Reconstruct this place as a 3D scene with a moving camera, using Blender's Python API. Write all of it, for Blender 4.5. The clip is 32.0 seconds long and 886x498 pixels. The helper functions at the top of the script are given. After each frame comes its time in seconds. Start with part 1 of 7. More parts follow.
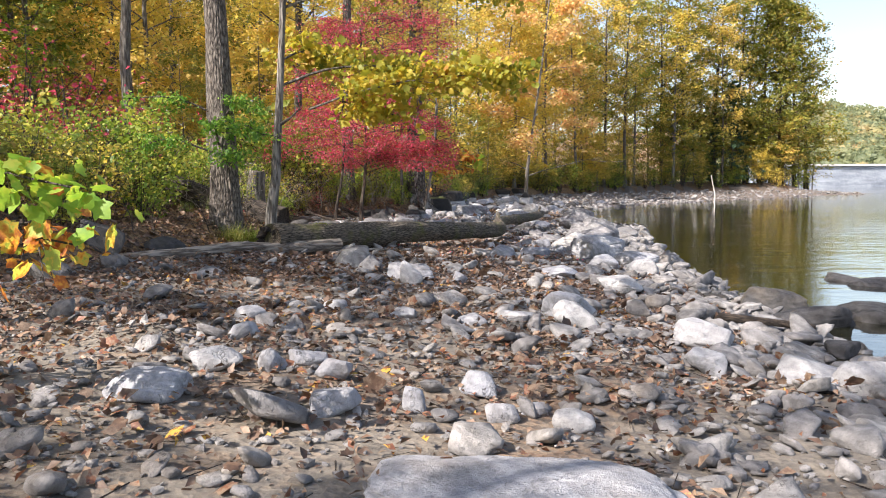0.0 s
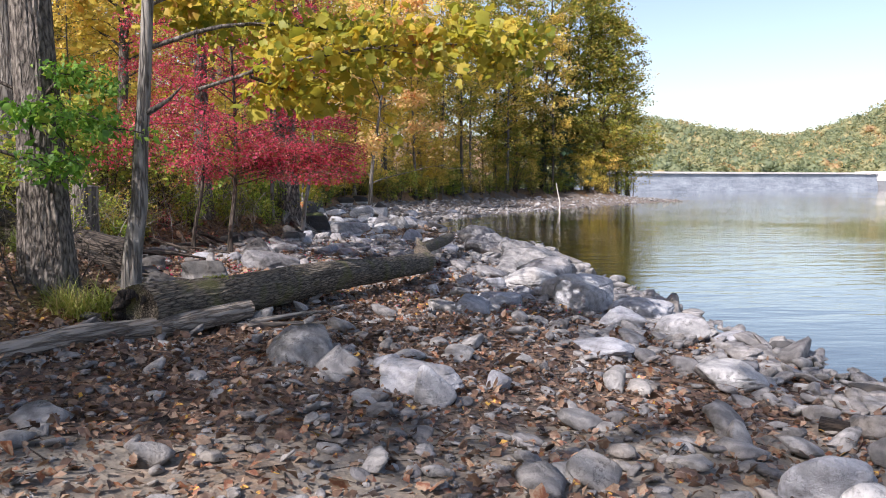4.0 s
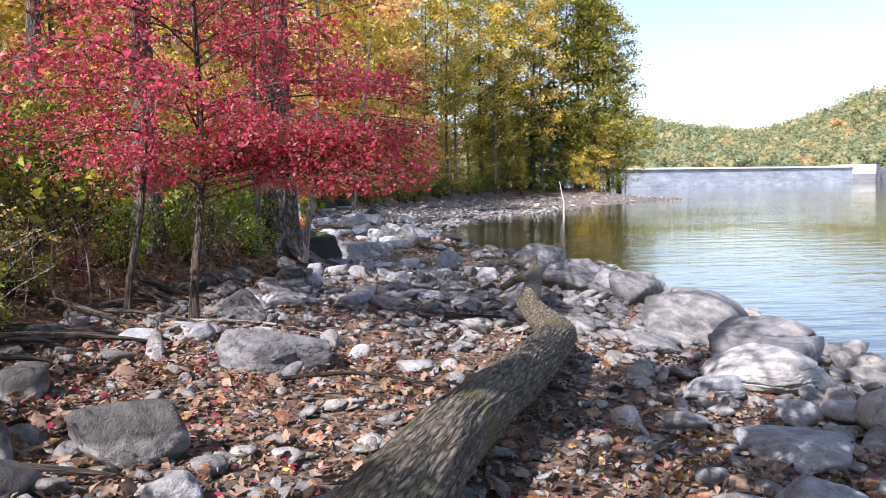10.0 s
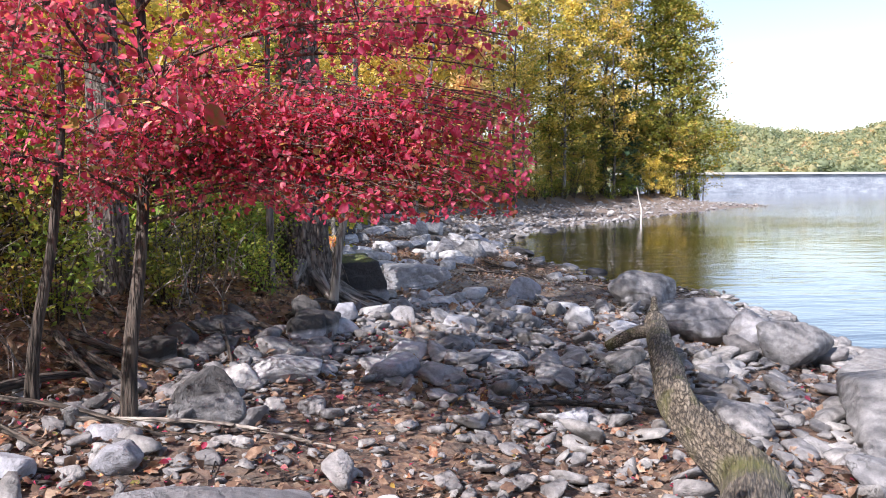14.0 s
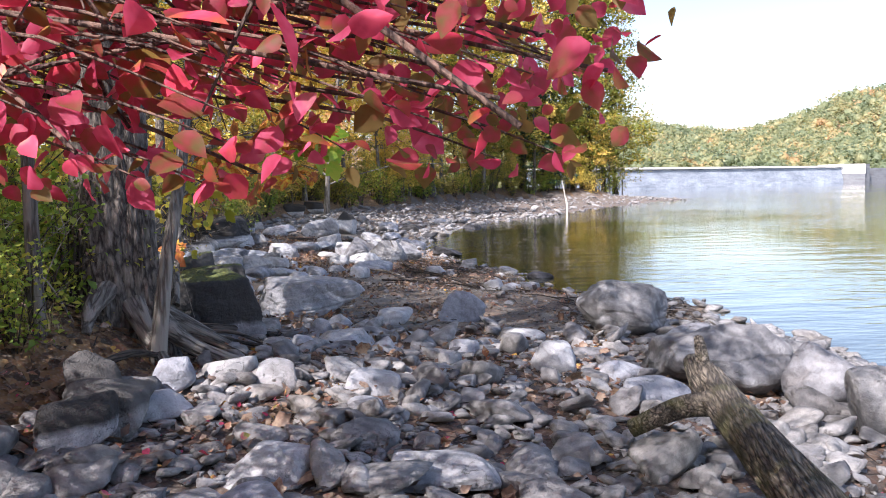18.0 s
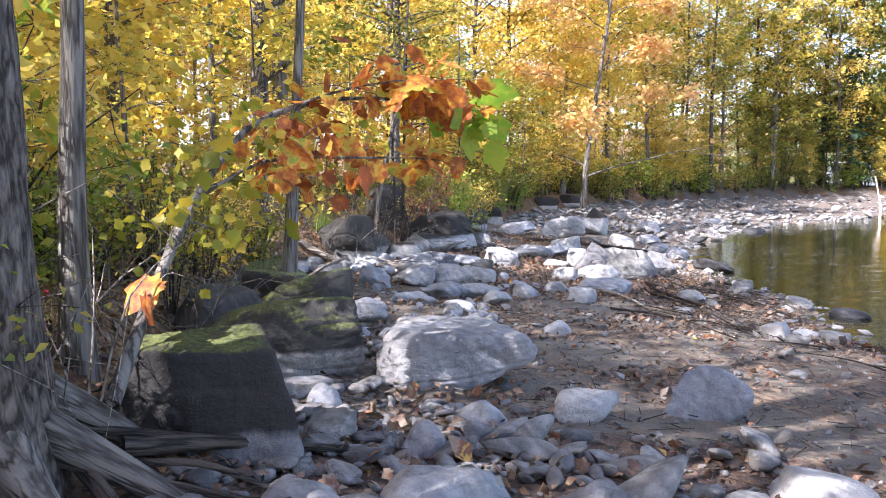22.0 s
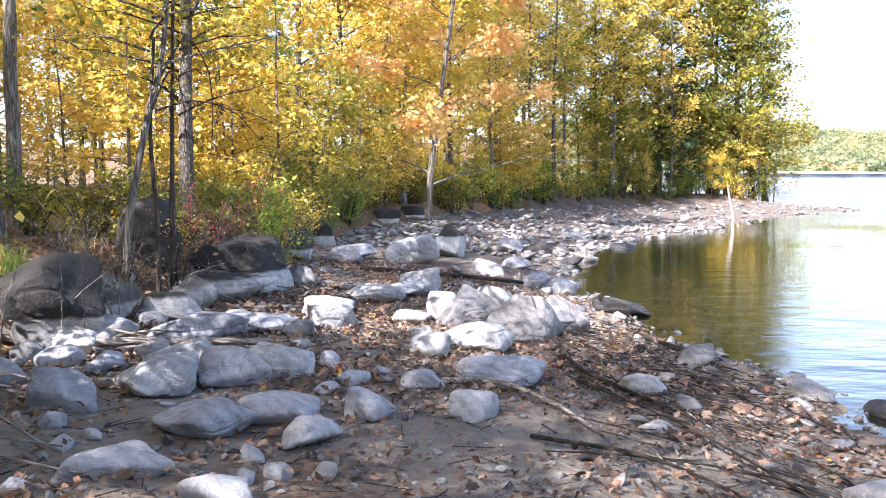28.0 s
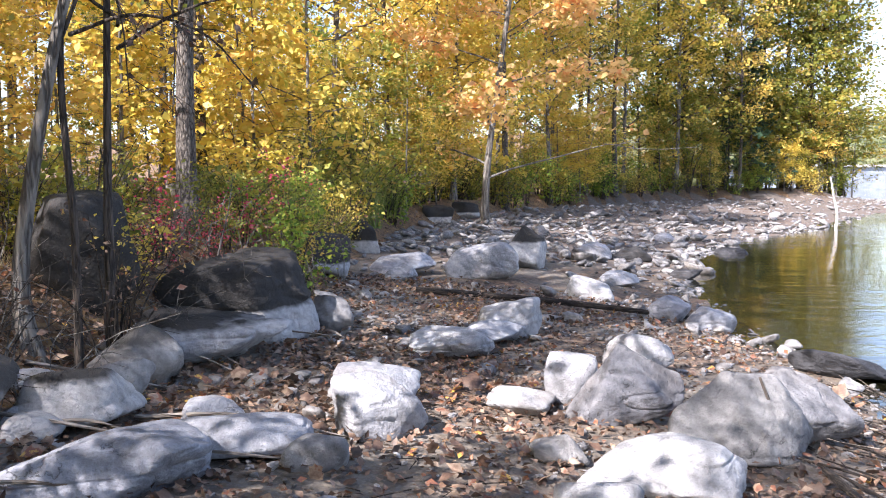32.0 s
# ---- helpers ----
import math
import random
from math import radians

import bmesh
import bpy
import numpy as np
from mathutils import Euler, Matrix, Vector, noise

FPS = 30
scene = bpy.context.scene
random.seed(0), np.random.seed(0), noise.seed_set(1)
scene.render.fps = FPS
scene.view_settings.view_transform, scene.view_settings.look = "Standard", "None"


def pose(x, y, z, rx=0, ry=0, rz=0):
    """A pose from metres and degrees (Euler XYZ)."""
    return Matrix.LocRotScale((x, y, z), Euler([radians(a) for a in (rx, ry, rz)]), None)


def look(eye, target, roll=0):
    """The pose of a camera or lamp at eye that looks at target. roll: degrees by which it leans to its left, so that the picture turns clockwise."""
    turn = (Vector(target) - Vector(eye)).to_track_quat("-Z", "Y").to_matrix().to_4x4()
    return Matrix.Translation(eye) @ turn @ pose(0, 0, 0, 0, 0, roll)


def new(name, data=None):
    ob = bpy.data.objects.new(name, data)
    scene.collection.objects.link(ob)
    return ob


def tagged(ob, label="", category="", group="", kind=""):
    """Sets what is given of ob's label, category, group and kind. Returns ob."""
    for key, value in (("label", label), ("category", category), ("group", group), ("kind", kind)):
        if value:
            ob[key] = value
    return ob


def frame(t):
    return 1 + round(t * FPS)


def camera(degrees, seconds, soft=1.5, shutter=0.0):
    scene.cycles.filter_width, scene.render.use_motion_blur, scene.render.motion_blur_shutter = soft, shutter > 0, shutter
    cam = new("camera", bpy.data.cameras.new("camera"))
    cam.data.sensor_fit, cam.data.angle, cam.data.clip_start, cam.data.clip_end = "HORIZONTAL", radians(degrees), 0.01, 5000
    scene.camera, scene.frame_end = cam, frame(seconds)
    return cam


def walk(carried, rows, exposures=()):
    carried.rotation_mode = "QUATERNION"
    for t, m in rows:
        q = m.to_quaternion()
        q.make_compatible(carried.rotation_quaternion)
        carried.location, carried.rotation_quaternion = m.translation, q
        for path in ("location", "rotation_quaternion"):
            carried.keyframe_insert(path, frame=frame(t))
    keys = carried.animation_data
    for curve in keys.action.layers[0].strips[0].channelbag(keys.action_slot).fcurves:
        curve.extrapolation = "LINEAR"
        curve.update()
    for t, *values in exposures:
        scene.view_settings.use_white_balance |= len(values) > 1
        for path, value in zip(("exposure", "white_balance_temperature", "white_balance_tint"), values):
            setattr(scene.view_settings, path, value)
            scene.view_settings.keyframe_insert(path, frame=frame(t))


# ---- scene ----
cam = camera(59.0, 32.0, 1.0)
PATH = [
    (0, (2.916, -5.721, 1.642), (2.452, -3.783, 1.475), -0.6),
    (0.5, (2.636, -5.232, 1.675), (2.261, -3.275, 1.508), -0.3),
    (1, (2.303, -4.654, 1.729), (2.077, -2.674, 1.562), -0.1),
    (1.5, (1.879, -4.171, 1.758), (1.734, -2.183, 1.592), 0.0),
    (2, (1.593, -3.704, 1.767), (1.505, -1.712, 1.603), -0.0),
    (2.5, (1.289, -3.143, 1.817), (1.228, -1.151, 1.652), -0.1),
    (3, (0.92, -2.555, 1.857), (0.874, -0.562, 1.693), -0.2),
    (3.5, (0.572, -2.008, 1.879), (0.545, -0.015, 1.716), -0.3),
    (5.5, (-0.688, -0.09, 1.992), (-0.599, 1.902, 1.836), -0.7),
    (6, (-0.879, 0.391, 1.993), (-0.784, 2.382, 1.834), -1.0),
    (6.5, (-1.081, 1.01, 2.006), (-0.983, 3.001, 1.844), -0.9),
    (7, (-1.265, 1.53, 2.045), (-1.166, 3.521, 1.88), -1.0),
    (7.5, (-1.351, 2.132, 2.054), (-1.25, 4.123, 1.888), -1.0),
    (8, (-1.432, 2.714, 2.056), (-1.327, 4.704, 1.891), -1.1),
    (8.5, (-1.48, 3.254, 2.044), (-1.374, 5.245, 1.878), -1.2),
    (9, (-1.489, 3.845, 2.073), (-1.386, 5.836, 1.907), -1.3),
    (9.5, (-1.538, 4.404, 2.094), (-1.444, 6.395, 1.928), -1.1),
    (10, (-1.475, 4.921, 2.037), (-1.391, 6.913, 1.873), -1.2),
    (10.5, (-1.406, 5.372, 2.024), (-1.334, 7.365, 1.862), -1.4),
    (11, (-1.345, 5.793, 2.037), (-1.283, 7.786, 1.881), -1.4),
    (11.5, (-1.277, 6.216, 2.007), (-1.226, 8.209, 1.853), -1.3),
    (12, (-1.245, 6.66, 2.032), (-1.207, 8.654, 1.879), -1.1),
    (12.5, (-1.283, 7.074, 2.087), (-1.271, 9.068, 1.934), -1.1),
    (13, (-1.31, 7.515, 2.065), (-1.33, 9.509, 1.912), -1.1),
    (13.5, (-1.39, 7.906, 2.134), (-1.443, 9.9, 1.981), -0.9),
    (15.5, (-1.73, 9.619, 2.089), (-1.835, 11.61, 1.937), -0.9),
    (16, (-1.689, 10.066, 2.054), (-1.775, 12.058, 1.898), -1.0),
    (16.5, (-1.633, 10.571, 2.061), (-1.673, 12.565, 1.903), -1.1),
    (17, (-1.657, 11.014, 2.024), (-1.654, 13.007, 1.865), -1.1),
    (17.5, (-1.658, 11.419, 2.01), (-1.6, 13.411, 1.849), -1.1),
    (18, (-1.52, 11.891, 1.948), (-1.387, 13.88, 1.786), -1.3),
    (18.5, (-1.381, 12.299, 1.876), (-1.179, 14.283, 1.713), -1.3),
    (19, (-1.217, 12.669, 1.808), (-0.967, 14.647, 1.646), -1.1),
    (19.5, (-1.033, 13.068, 1.828), (-0.885, 15.056, 1.665), -1.3),
    (20, (-0.985, 13.579, 1.889), (-1.046, 15.571, 1.727), -1.2),
    (20.5, (-0.839, 14.058, 1.91), (-1.04, 16.041, 1.743), -1.0),
    (21, (-0.809, 14.6, 1.964), (-1.14, 16.565, 1.792), -0.9),
    (21.5, (-0.908, 15.114, 1.973), (-1.366, 17.054, 1.8), -0.6),
    (22, (-0.991, 15.653, 1.969), (-1.537, 17.569, 1.795), -0.3),
    (22.5, (-1.062, 16.143, 1.976), (-1.653, 18.046, 1.806), -0.2),
    (23, (-1.156, 16.637, 2.012), (-1.746, 18.54, 1.843), 0.1),
    (23.5, (-1.145, 17.14, 1.983), (-1.725, 19.047, 1.813), 0.1),
    (24, (-1.166, 17.674, 1.995), (-1.74, 19.583, 1.824), 0.2),
    (24.5, (-1.305, 18.228, 2.028), (-1.869, 20.14, 1.858), 0.4),
    (25, (-1.414, 18.738, 1.996), (-1.925, 20.663, 1.823), 0.6),
    (25.5, (-1.498, 19.177, 2.007), (-1.915, 21.126, 1.834), 0.8),
    (26, (-1.618, 19.613, 2.02), (-1.912, 21.584, 1.853), 0.6),
    (26.5, (-1.673, 20.112, 1.989), (-1.839, 22.099, 1.827), 0.6),
    (28.5, (-2.041, 21.361, 2.002), (-2.183, 23.349, 1.847), -0.5),
    (29, (-2.14, 21.943, 1.988), (-2.334, 23.927, 1.83), -0.4),
    (29.5, (-2.304, 22.518, 1.954), (-2.528, 24.499, 1.792), -0.4),
    (30, (-2.503, 23.077, 1.947), (-2.744, 25.055, 1.779), -0.3),
    (30.5, (-2.67, 23.647, 1.936), (-2.916, 25.625, 1.769), -0.2),
    (31, (-2.785, 24.254, 1.935), (-3.032, 26.231, 1.767), -0.3),
    (31.5, (-2.913, 24.84, 1.943), (-3.158, 26.818, 1.774), -0.3),
    (32, (-2.954, 25.397, 1.923), (-3.193, 27.376, 1.757), -0.5),
]
walk(cam, [(t, look(eye, target, roll)) for t, eye, target, roll in PATH], [(0, 1.12, 6900, 16), (1, 1.24, 6800, 17), (3, 0.95, 6600, 19), (6, 0.75, 6300, 20), (8, 1.0, 6300, 20), (9, 1.1, 6300, 20), (11, 1.05, 6300, 20), (13, 1.05, 6300, 20), (16, 1.55, 6300, 20), (18, 1.3, 6300, 20), (19, 1.0, 6300, 20), (20, 0.92, 6300, 20), (22, 1.95, 6300, 20), (24, 2.1, 6300, 20), (26, 2.15, 6300, 20), (29, 1.85, 6300, 20), (32, 1.65, 6300, 20)])

# ---- light and air ----
SUN_TO = Vector((-0.64, -0.74, 0.86)).normalized()
sun = new("sun", bpy.data.lights.new("sun", "SUN"))
sun.data.energy, sun.data.angle, sun.data.color = 5.0, radians(0.55), (1.0, 0.95, 0.88)
sun.rotation_euler = SUN_TO.to_track_quat("Z", "Y").to_euler()
sun.location = (-30, -15, 40)
world = bpy.data.worlds.new("sky")
scene.world = world
world.use_nodes = True
sky = world.node_tree.nodes.new("ShaderNodeTexSky")
sky.sky_type, sky.sun_disc = "NISHITA", False
sky.sun_elevation, sky.sun_rotation = math.asin(SUN_TO.z), math.atan2(SUN_TO.x, SUN_TO.y)
sky.dust_density, sky.air_density, sky.ozone_density = 1.4, 1.0, 0.0
world.node_tree.nodes["Background"].inputs["Strength"].default_value = 0.12
world.node_tree.links.new(sky.outputs["Color"], world.node_tree.nodes["Background"].inputs["Color"])


# ---- numbers and meshes ----
def smooth(t):
    t = np.clip(t, 0, 1)
    return t * t * (3 - 2 * t)


def hashed(i, j, k, seed):
    n = (i.astype(np.int64) * 374761393 + j.astype(np.int64) * 668265263 + k.astype(np.int64) * 2147483647 + seed * 1274126177) & 0x7FFFFFFF
    n = ((n ^ (n >> 13)) * 1274126177) & 0x7FFFFFFF
    n = ((n ^ (n >> 15)) * 2246822519) & 0x7FFFFFFF
    return (n & 0xFFFF) / 65535.0 * 2 - 1


def vnoise(p, seed=0):
    """Smooth value noise in -1..1 at the points p."""
    p = np.asarray(p, float)
    c = np.floor(p)
    f = p - c
    f = f * f * (3 - 2 * f)
    i, j, k = c[:, 0].astype(int), c[:, 1].astype(int), c[:, 2].astype(int)
    out = 0
    for a in (0, 1):
        for b in (0, 1):
            for d in (0, 1):
                w = (f[:, 0] if a else 1 - f[:, 0]) * (f[:, 1] if b else 1 - f[:, 1]) * (f[:, 2] if d else 1 - f[:, 2])
                out = out + w * hashed(i + a, j + b, k + d, seed)
    return out


def fbm(p, octaves=3, seed=0):
    p = np.asarray(p, float)
    return sum(vnoise(p * 2.03**n, seed + n) * 0.5**n for n in range(octaves))


def mesh_of(name, verts, faces, material, shade=True, indices=None):
    """A mesh from arrays: faces is one array of triangles or of quads."""
    me = bpy.data.meshes.new(name)
    faces = np.asarray(faces, np.int32)
    n, k = faces.shape
    me.vertices.add(len(verts))
    me.vertices.foreach_set("co", np.asarray(verts, np.float32).ravel())
    me.loops.add(n * k)
    me.loops.foreach_set("vertex_index", faces.ravel())
    me.polygons.add(n)
    me.polygons.foreach_set("loop_start", np.arange(0, n * k, k, dtype=np.int32))
    me.polygons.foreach_set("loop_total", np.full(n, k, np.int32))
    me.polygons.foreach_set("use_smooth", np.full(n, shade, bool))
    for m in material if isinstance(material, (list, tuple)) else [material]:
        me.materials.append(m)
    if indices is not None:
        me.polygons.foreach_set("material_index", np.asarray(indices, np.int32))
    me.update(calc_edges=True)
    return me


def thing(name, x, y, z, label, category, group="", kind="", turn=0.0, data=None):
    ob = new(name, data)
    ob.matrix_basis = pose(x, y, z, 0, 0, turn)
    if data is None:
        ob.empty_display_size = 0.2
    return tagged(ob, label, category, group, kind)


def part(name, data, parent, label="", kind=""):
    ob = new(name, data)
    ob.parent = parent
    if kind:
        ob["kind"] = kind
    if label:
        ob["label"] = label
    return ob


def joined(pieces):
    """Arrays of verts and faces joined into one pair."""
    verts, faces, n = [], [], 0
    for v, f in pieces:
        verts.append(v)
        faces.append(np.asarray(f) + n)
        n += len(v)
    return np.concatenate(verts), np.concatenate(faces)


def tube(points, radii, sides=8, rough=0.0, ridges=0, seed=0, flare=0.0, cap=True):
    """A swept tube with rounded, furrowed bark: quads. ridges: furrows round the stem."""
    p, r = np.asarray(points, float), np.asarray(radii, float)
    t = np.gradient(p, axis=0)
    t /= np.linalg.norm(t, axis=1, keepdims=True) + 1e-9
    ref = np.array([1.0, 0.13, 0.05]) if abs(t[:, 0]).mean() < 0.7 else np.array([0.1, 0.05, 1.0])
    a = np.cross(t, ref)
    a /= np.linalg.norm(a, axis=1, keepdims=True)
    b = np.cross(t, a)
    ang = np.arange(sides) * 2 * np.pi / sides
    along = np.r_[0, np.cumsum(np.linalg.norm(np.diff(p, axis=0), axis=1))]
    rad = np.repeat(r[:, None], sides, 1)
    if rough or ridges:
        u, s = np.meshgrid(ang, along)
        q = np.stack([np.cos(u) * 1.3, np.sin(u) * 1.3, s * 0.9], -1).reshape(-1, 3)
        rad *= 1 + rough * fbm(q * 1.3, 3, seed).reshape(rad.shape)
        if ridges:
            w = u * ridges + 5.5 * vnoise(np.stack([np.cos(u) * 3.5, np.sin(u) * 3.5, s * 3.6], -1).reshape(-1, 3), seed + 5).reshape(u.shape)
            broken = 0.62 + 0.5 * vnoise(np.stack([np.cos(u) * 7, np.sin(u) * 7, s * 4.5], -1).reshape(-1, 3), seed + 9).reshape(u.shape)
            rad += r[:, None] * 0.09 * (np.abs(np.sin(w / 2)) - 0.6) * broken
    if flare:
        rad *= 1 + flare * np.exp(-along / (2.2 * r[0] + 0.05))[:, None] * (1 + 0.5 * np.sin(ang * 4 + seed))
    v = p[:, None] + rad[..., None] * (np.cos(ang)[None, :, None] * a[:, None] + np.sin(ang)[None, :, None] * b[:, None])
    n = len(p)
    i, j = np.meshgrid(np.arange(n - 1), np.arange(sides), indexing="ij")
    k = (j + 1) % sides
    f = np.stack([i * sides + j, i * sides + k, (i + 1) * sides + k, (i + 1) * sides + j], -1).reshape(-1, 4)
    v = v.reshape(-1, 3)
    if cap:
        ends = []
        for row, c in ((0, p[0]), (n - 1, p[-1])):
            m = len(v)
            v = np.concatenate([v, c[None]])
            jj = np.arange(0, sides, 2)
            ends.append(np.stack([row * sides + jj, row * sides + (jj + 1) % sides, row * sides + (jj + 2) % sides, np.full(len(jj), m)], -1))
        f = np.concatenate([f] + ends)
    return v, f


def bent(points, count):
    """A smooth line through the points."""
    p = np.asarray(points, float)
    q = np.concatenate([2 * p[:1] - p[1:2], p, 2 * p[-1:] - p[-2:-1]])
    out = []
    for s in np.linspace(0, len(p) - 1.0001, count):
        i = int(s)
        u = s - i
        a, b, c, d = q[i], q[i + 1], q[i + 2], q[i + 3]
        out.append(0.5 * (2 * b + (c - a) * u + (2 * a - 5 * b + 4 * c - d) * u * u + (3 * b - a - 3 * c + d) * u**3))
    return np.array(out)


LEAF = {
    "card": (np.array([(0, 0, 0), (0.5, 0.3, 0.07), (1, 0, -0.06), (0.5, -0.3, 0.07)]), np.array([(0, 3, 2, 1)])),
    "oval": (np.array([(0, 0, 0), (0.42, 0.29, 0.1), (1, 0, -0.12), (0.42, -0.29, 0.1), (0.5, 0, 0)]), np.array([(0, 4, 2, 1), (0, 3, 2, 4)])),
}
_o = [(0, 0.05), (24, 0.46), (50, 0.66), (72, 0.52), (98, 0.66), (116, 0.80), (134, 0.60), (158, 0.76), (180, 1.0)]
_o = _o + [(360 - a, r) for a, r in _o[-2:0:-1]]
_v = [(0.42, 0, 0.05)] + [(0.42 - (0.42 if a == 0 else r * 0.6 * math.cos(radians(a))), r * 0.66 * math.sin(radians(a)), -0.12 * r * r) for a, r in _o]
_n = len(_o)
LEAF["lobed"] = (np.array(_v), np.array([(0, 1 + i, 1 + (i + 1) % _n) for i in range(_n)]))


_e = [(0, 0), (0.09, 0.21), (0.32, 0.36), (0.58, 0.33), (0.82, 0.16), (1.0, 0.0), (0.82, -0.16), (0.58, -0.33), (0.32, -0.36), (0.09, -0.21)]
LEAF["ovate"] = (np.array([(0.45, 0, -0.03)] + [(a, b, 0.12 * abs(b) / 0.36 - 0.12 * a * a) for a, b in _e]), np.array([(0, 1 + i, 1 + (i + 1) % 10) for i in range(10)]))


def leaves(places, size, shape, rng, flat=0.5, droop=0.0, vary=0.35):
    """Leaves of a shape at the places, turned at random; flat: how far they lie level."""
    base, face = LEAF[shape]
    n = len(places)
    turn = rng.uniform(0, 2 * np.pi, n)
    up = rng.normal(0, 1, (n, 3)) * (1 - flat)
    up[:, 2] += flat * 1.3
    up /= np.linalg.norm(up, axis=1, keepdims=True) + 1e-9
    ahead = np.stack([np.cos(turn), np.sin(turn), rng.normal(-droop, 0.3, n)], -1)
    ahead -= up * (ahead * up).sum(1, keepdims=True)
    ahead /= np.linalg.norm(ahead, axis=1, keepdims=True) + 1e-9
    side = np.cross(up, ahead)
    s = size * np.exp(rng.normal(0, vary, n))[:, None]
    v = places[:, None] + s[:, None] * (base[None, :, :1] * ahead[:, None] + base[None, :, 1:2] * side[:, None] + base[None, :, 2:] * up[:, None])
    f = face[None] + (np.arange(n) * len(base))[:, None, None]
    return v.reshape(-1, 3), f.reshape(-1, face.shape[1])


# ---- materials ----
def shader(name):
    m = bpy.data.materials.new(name)
    m.use_nodes = True
    m.node_tree.nodes.clear()
    return m, m.node_tree


def node(tree, kind, props=None, **inputs):
    n = tree.nodes.new("ShaderNode" + kind)
    for key, value in (props or {}).items():
        if key == "operation":
            n.operation = value
        elif key == "wave_type":
            n.wave_type = value
        elif key == "bands_direction":
            n.bands_direction = value
        elif key == "feature":
            n.feature = value
    for key, value in inputs.items():
        s = n.inputs[int(key[1:])] if key[0] == "i" and key[1:].isdigit() else n.inputs[key.replace("_", " ")]
        if isinstance(value, bpy.types.NodeSocket):
            tree.links.new(value, s)
        else:
            s.default_value = value
    return n


def ramp(tree, fac, stops, mode="LINEAR"):
    n = tree.nodes.new("ShaderNodeValToRGB")
    n.color_ramp.interpolation = mode
    while len(n.color_ramp.elements) < len(stops):
        n.color_ramp.elements.new(0.5)
    for e, (at, col) in zip(n.color_ramp.elements, stops):
        e.position, e.color = at, (*col, 1)
    tree.links.new(fac, n.inputs[0])
    return n.outputs[0]


def mixed(tree, fac, a, b, how="MIX"):
    n = tree.nodes.new("ShaderNodeMix")
    n.data_type, n.blend_type = "RGBA", how
    for s, value in ((n.inputs[0], fac), (n.inputs[6], a), (n.inputs[7], b)):
        if isinstance(value, bpy.types.NodeSocket):
            tree.links.new(value, s)
        else:
            s.default_value = value if isinstance(value, float) else (*value, 1)
    return n.outputs[2]


def spread(tree, value, lo, hi, a=0.0, b=1.0):
    return node(tree, "MapRange", None, i0=value, i1=lo, i2=hi, i3=a, i4=b).outputs[0]


def finish(tree, color, rough, bump=None, strength=0.5, distance=0.02, **more):
    p = node(tree, "BsdfPrincipled", None, Base_Color=color, Roughness=rough, **more)
    if bump is not None:
        b = node(tree, "Bump", None, Height=bump, Strength=strength, Distance=distance)
        tree.links.new(b.outputs[0], p.inputs["Normal"])
    o = node(tree, "OutputMaterial")
    tree.links.new(p.outputs[0], o.inputs[0])
    return p


def added(tree, a, b, how="ADD"):
    return node(tree, "Math", {"operation": how}, i0=a, i1=b).outputs[0]


def noise_of(tree, where, scale, detail=4.0, rough=0.6):
    return node(tree, "TexNoise", None, Vector=where, Scale=scale, Detail=detail, Roughness=rough).outputs[0]


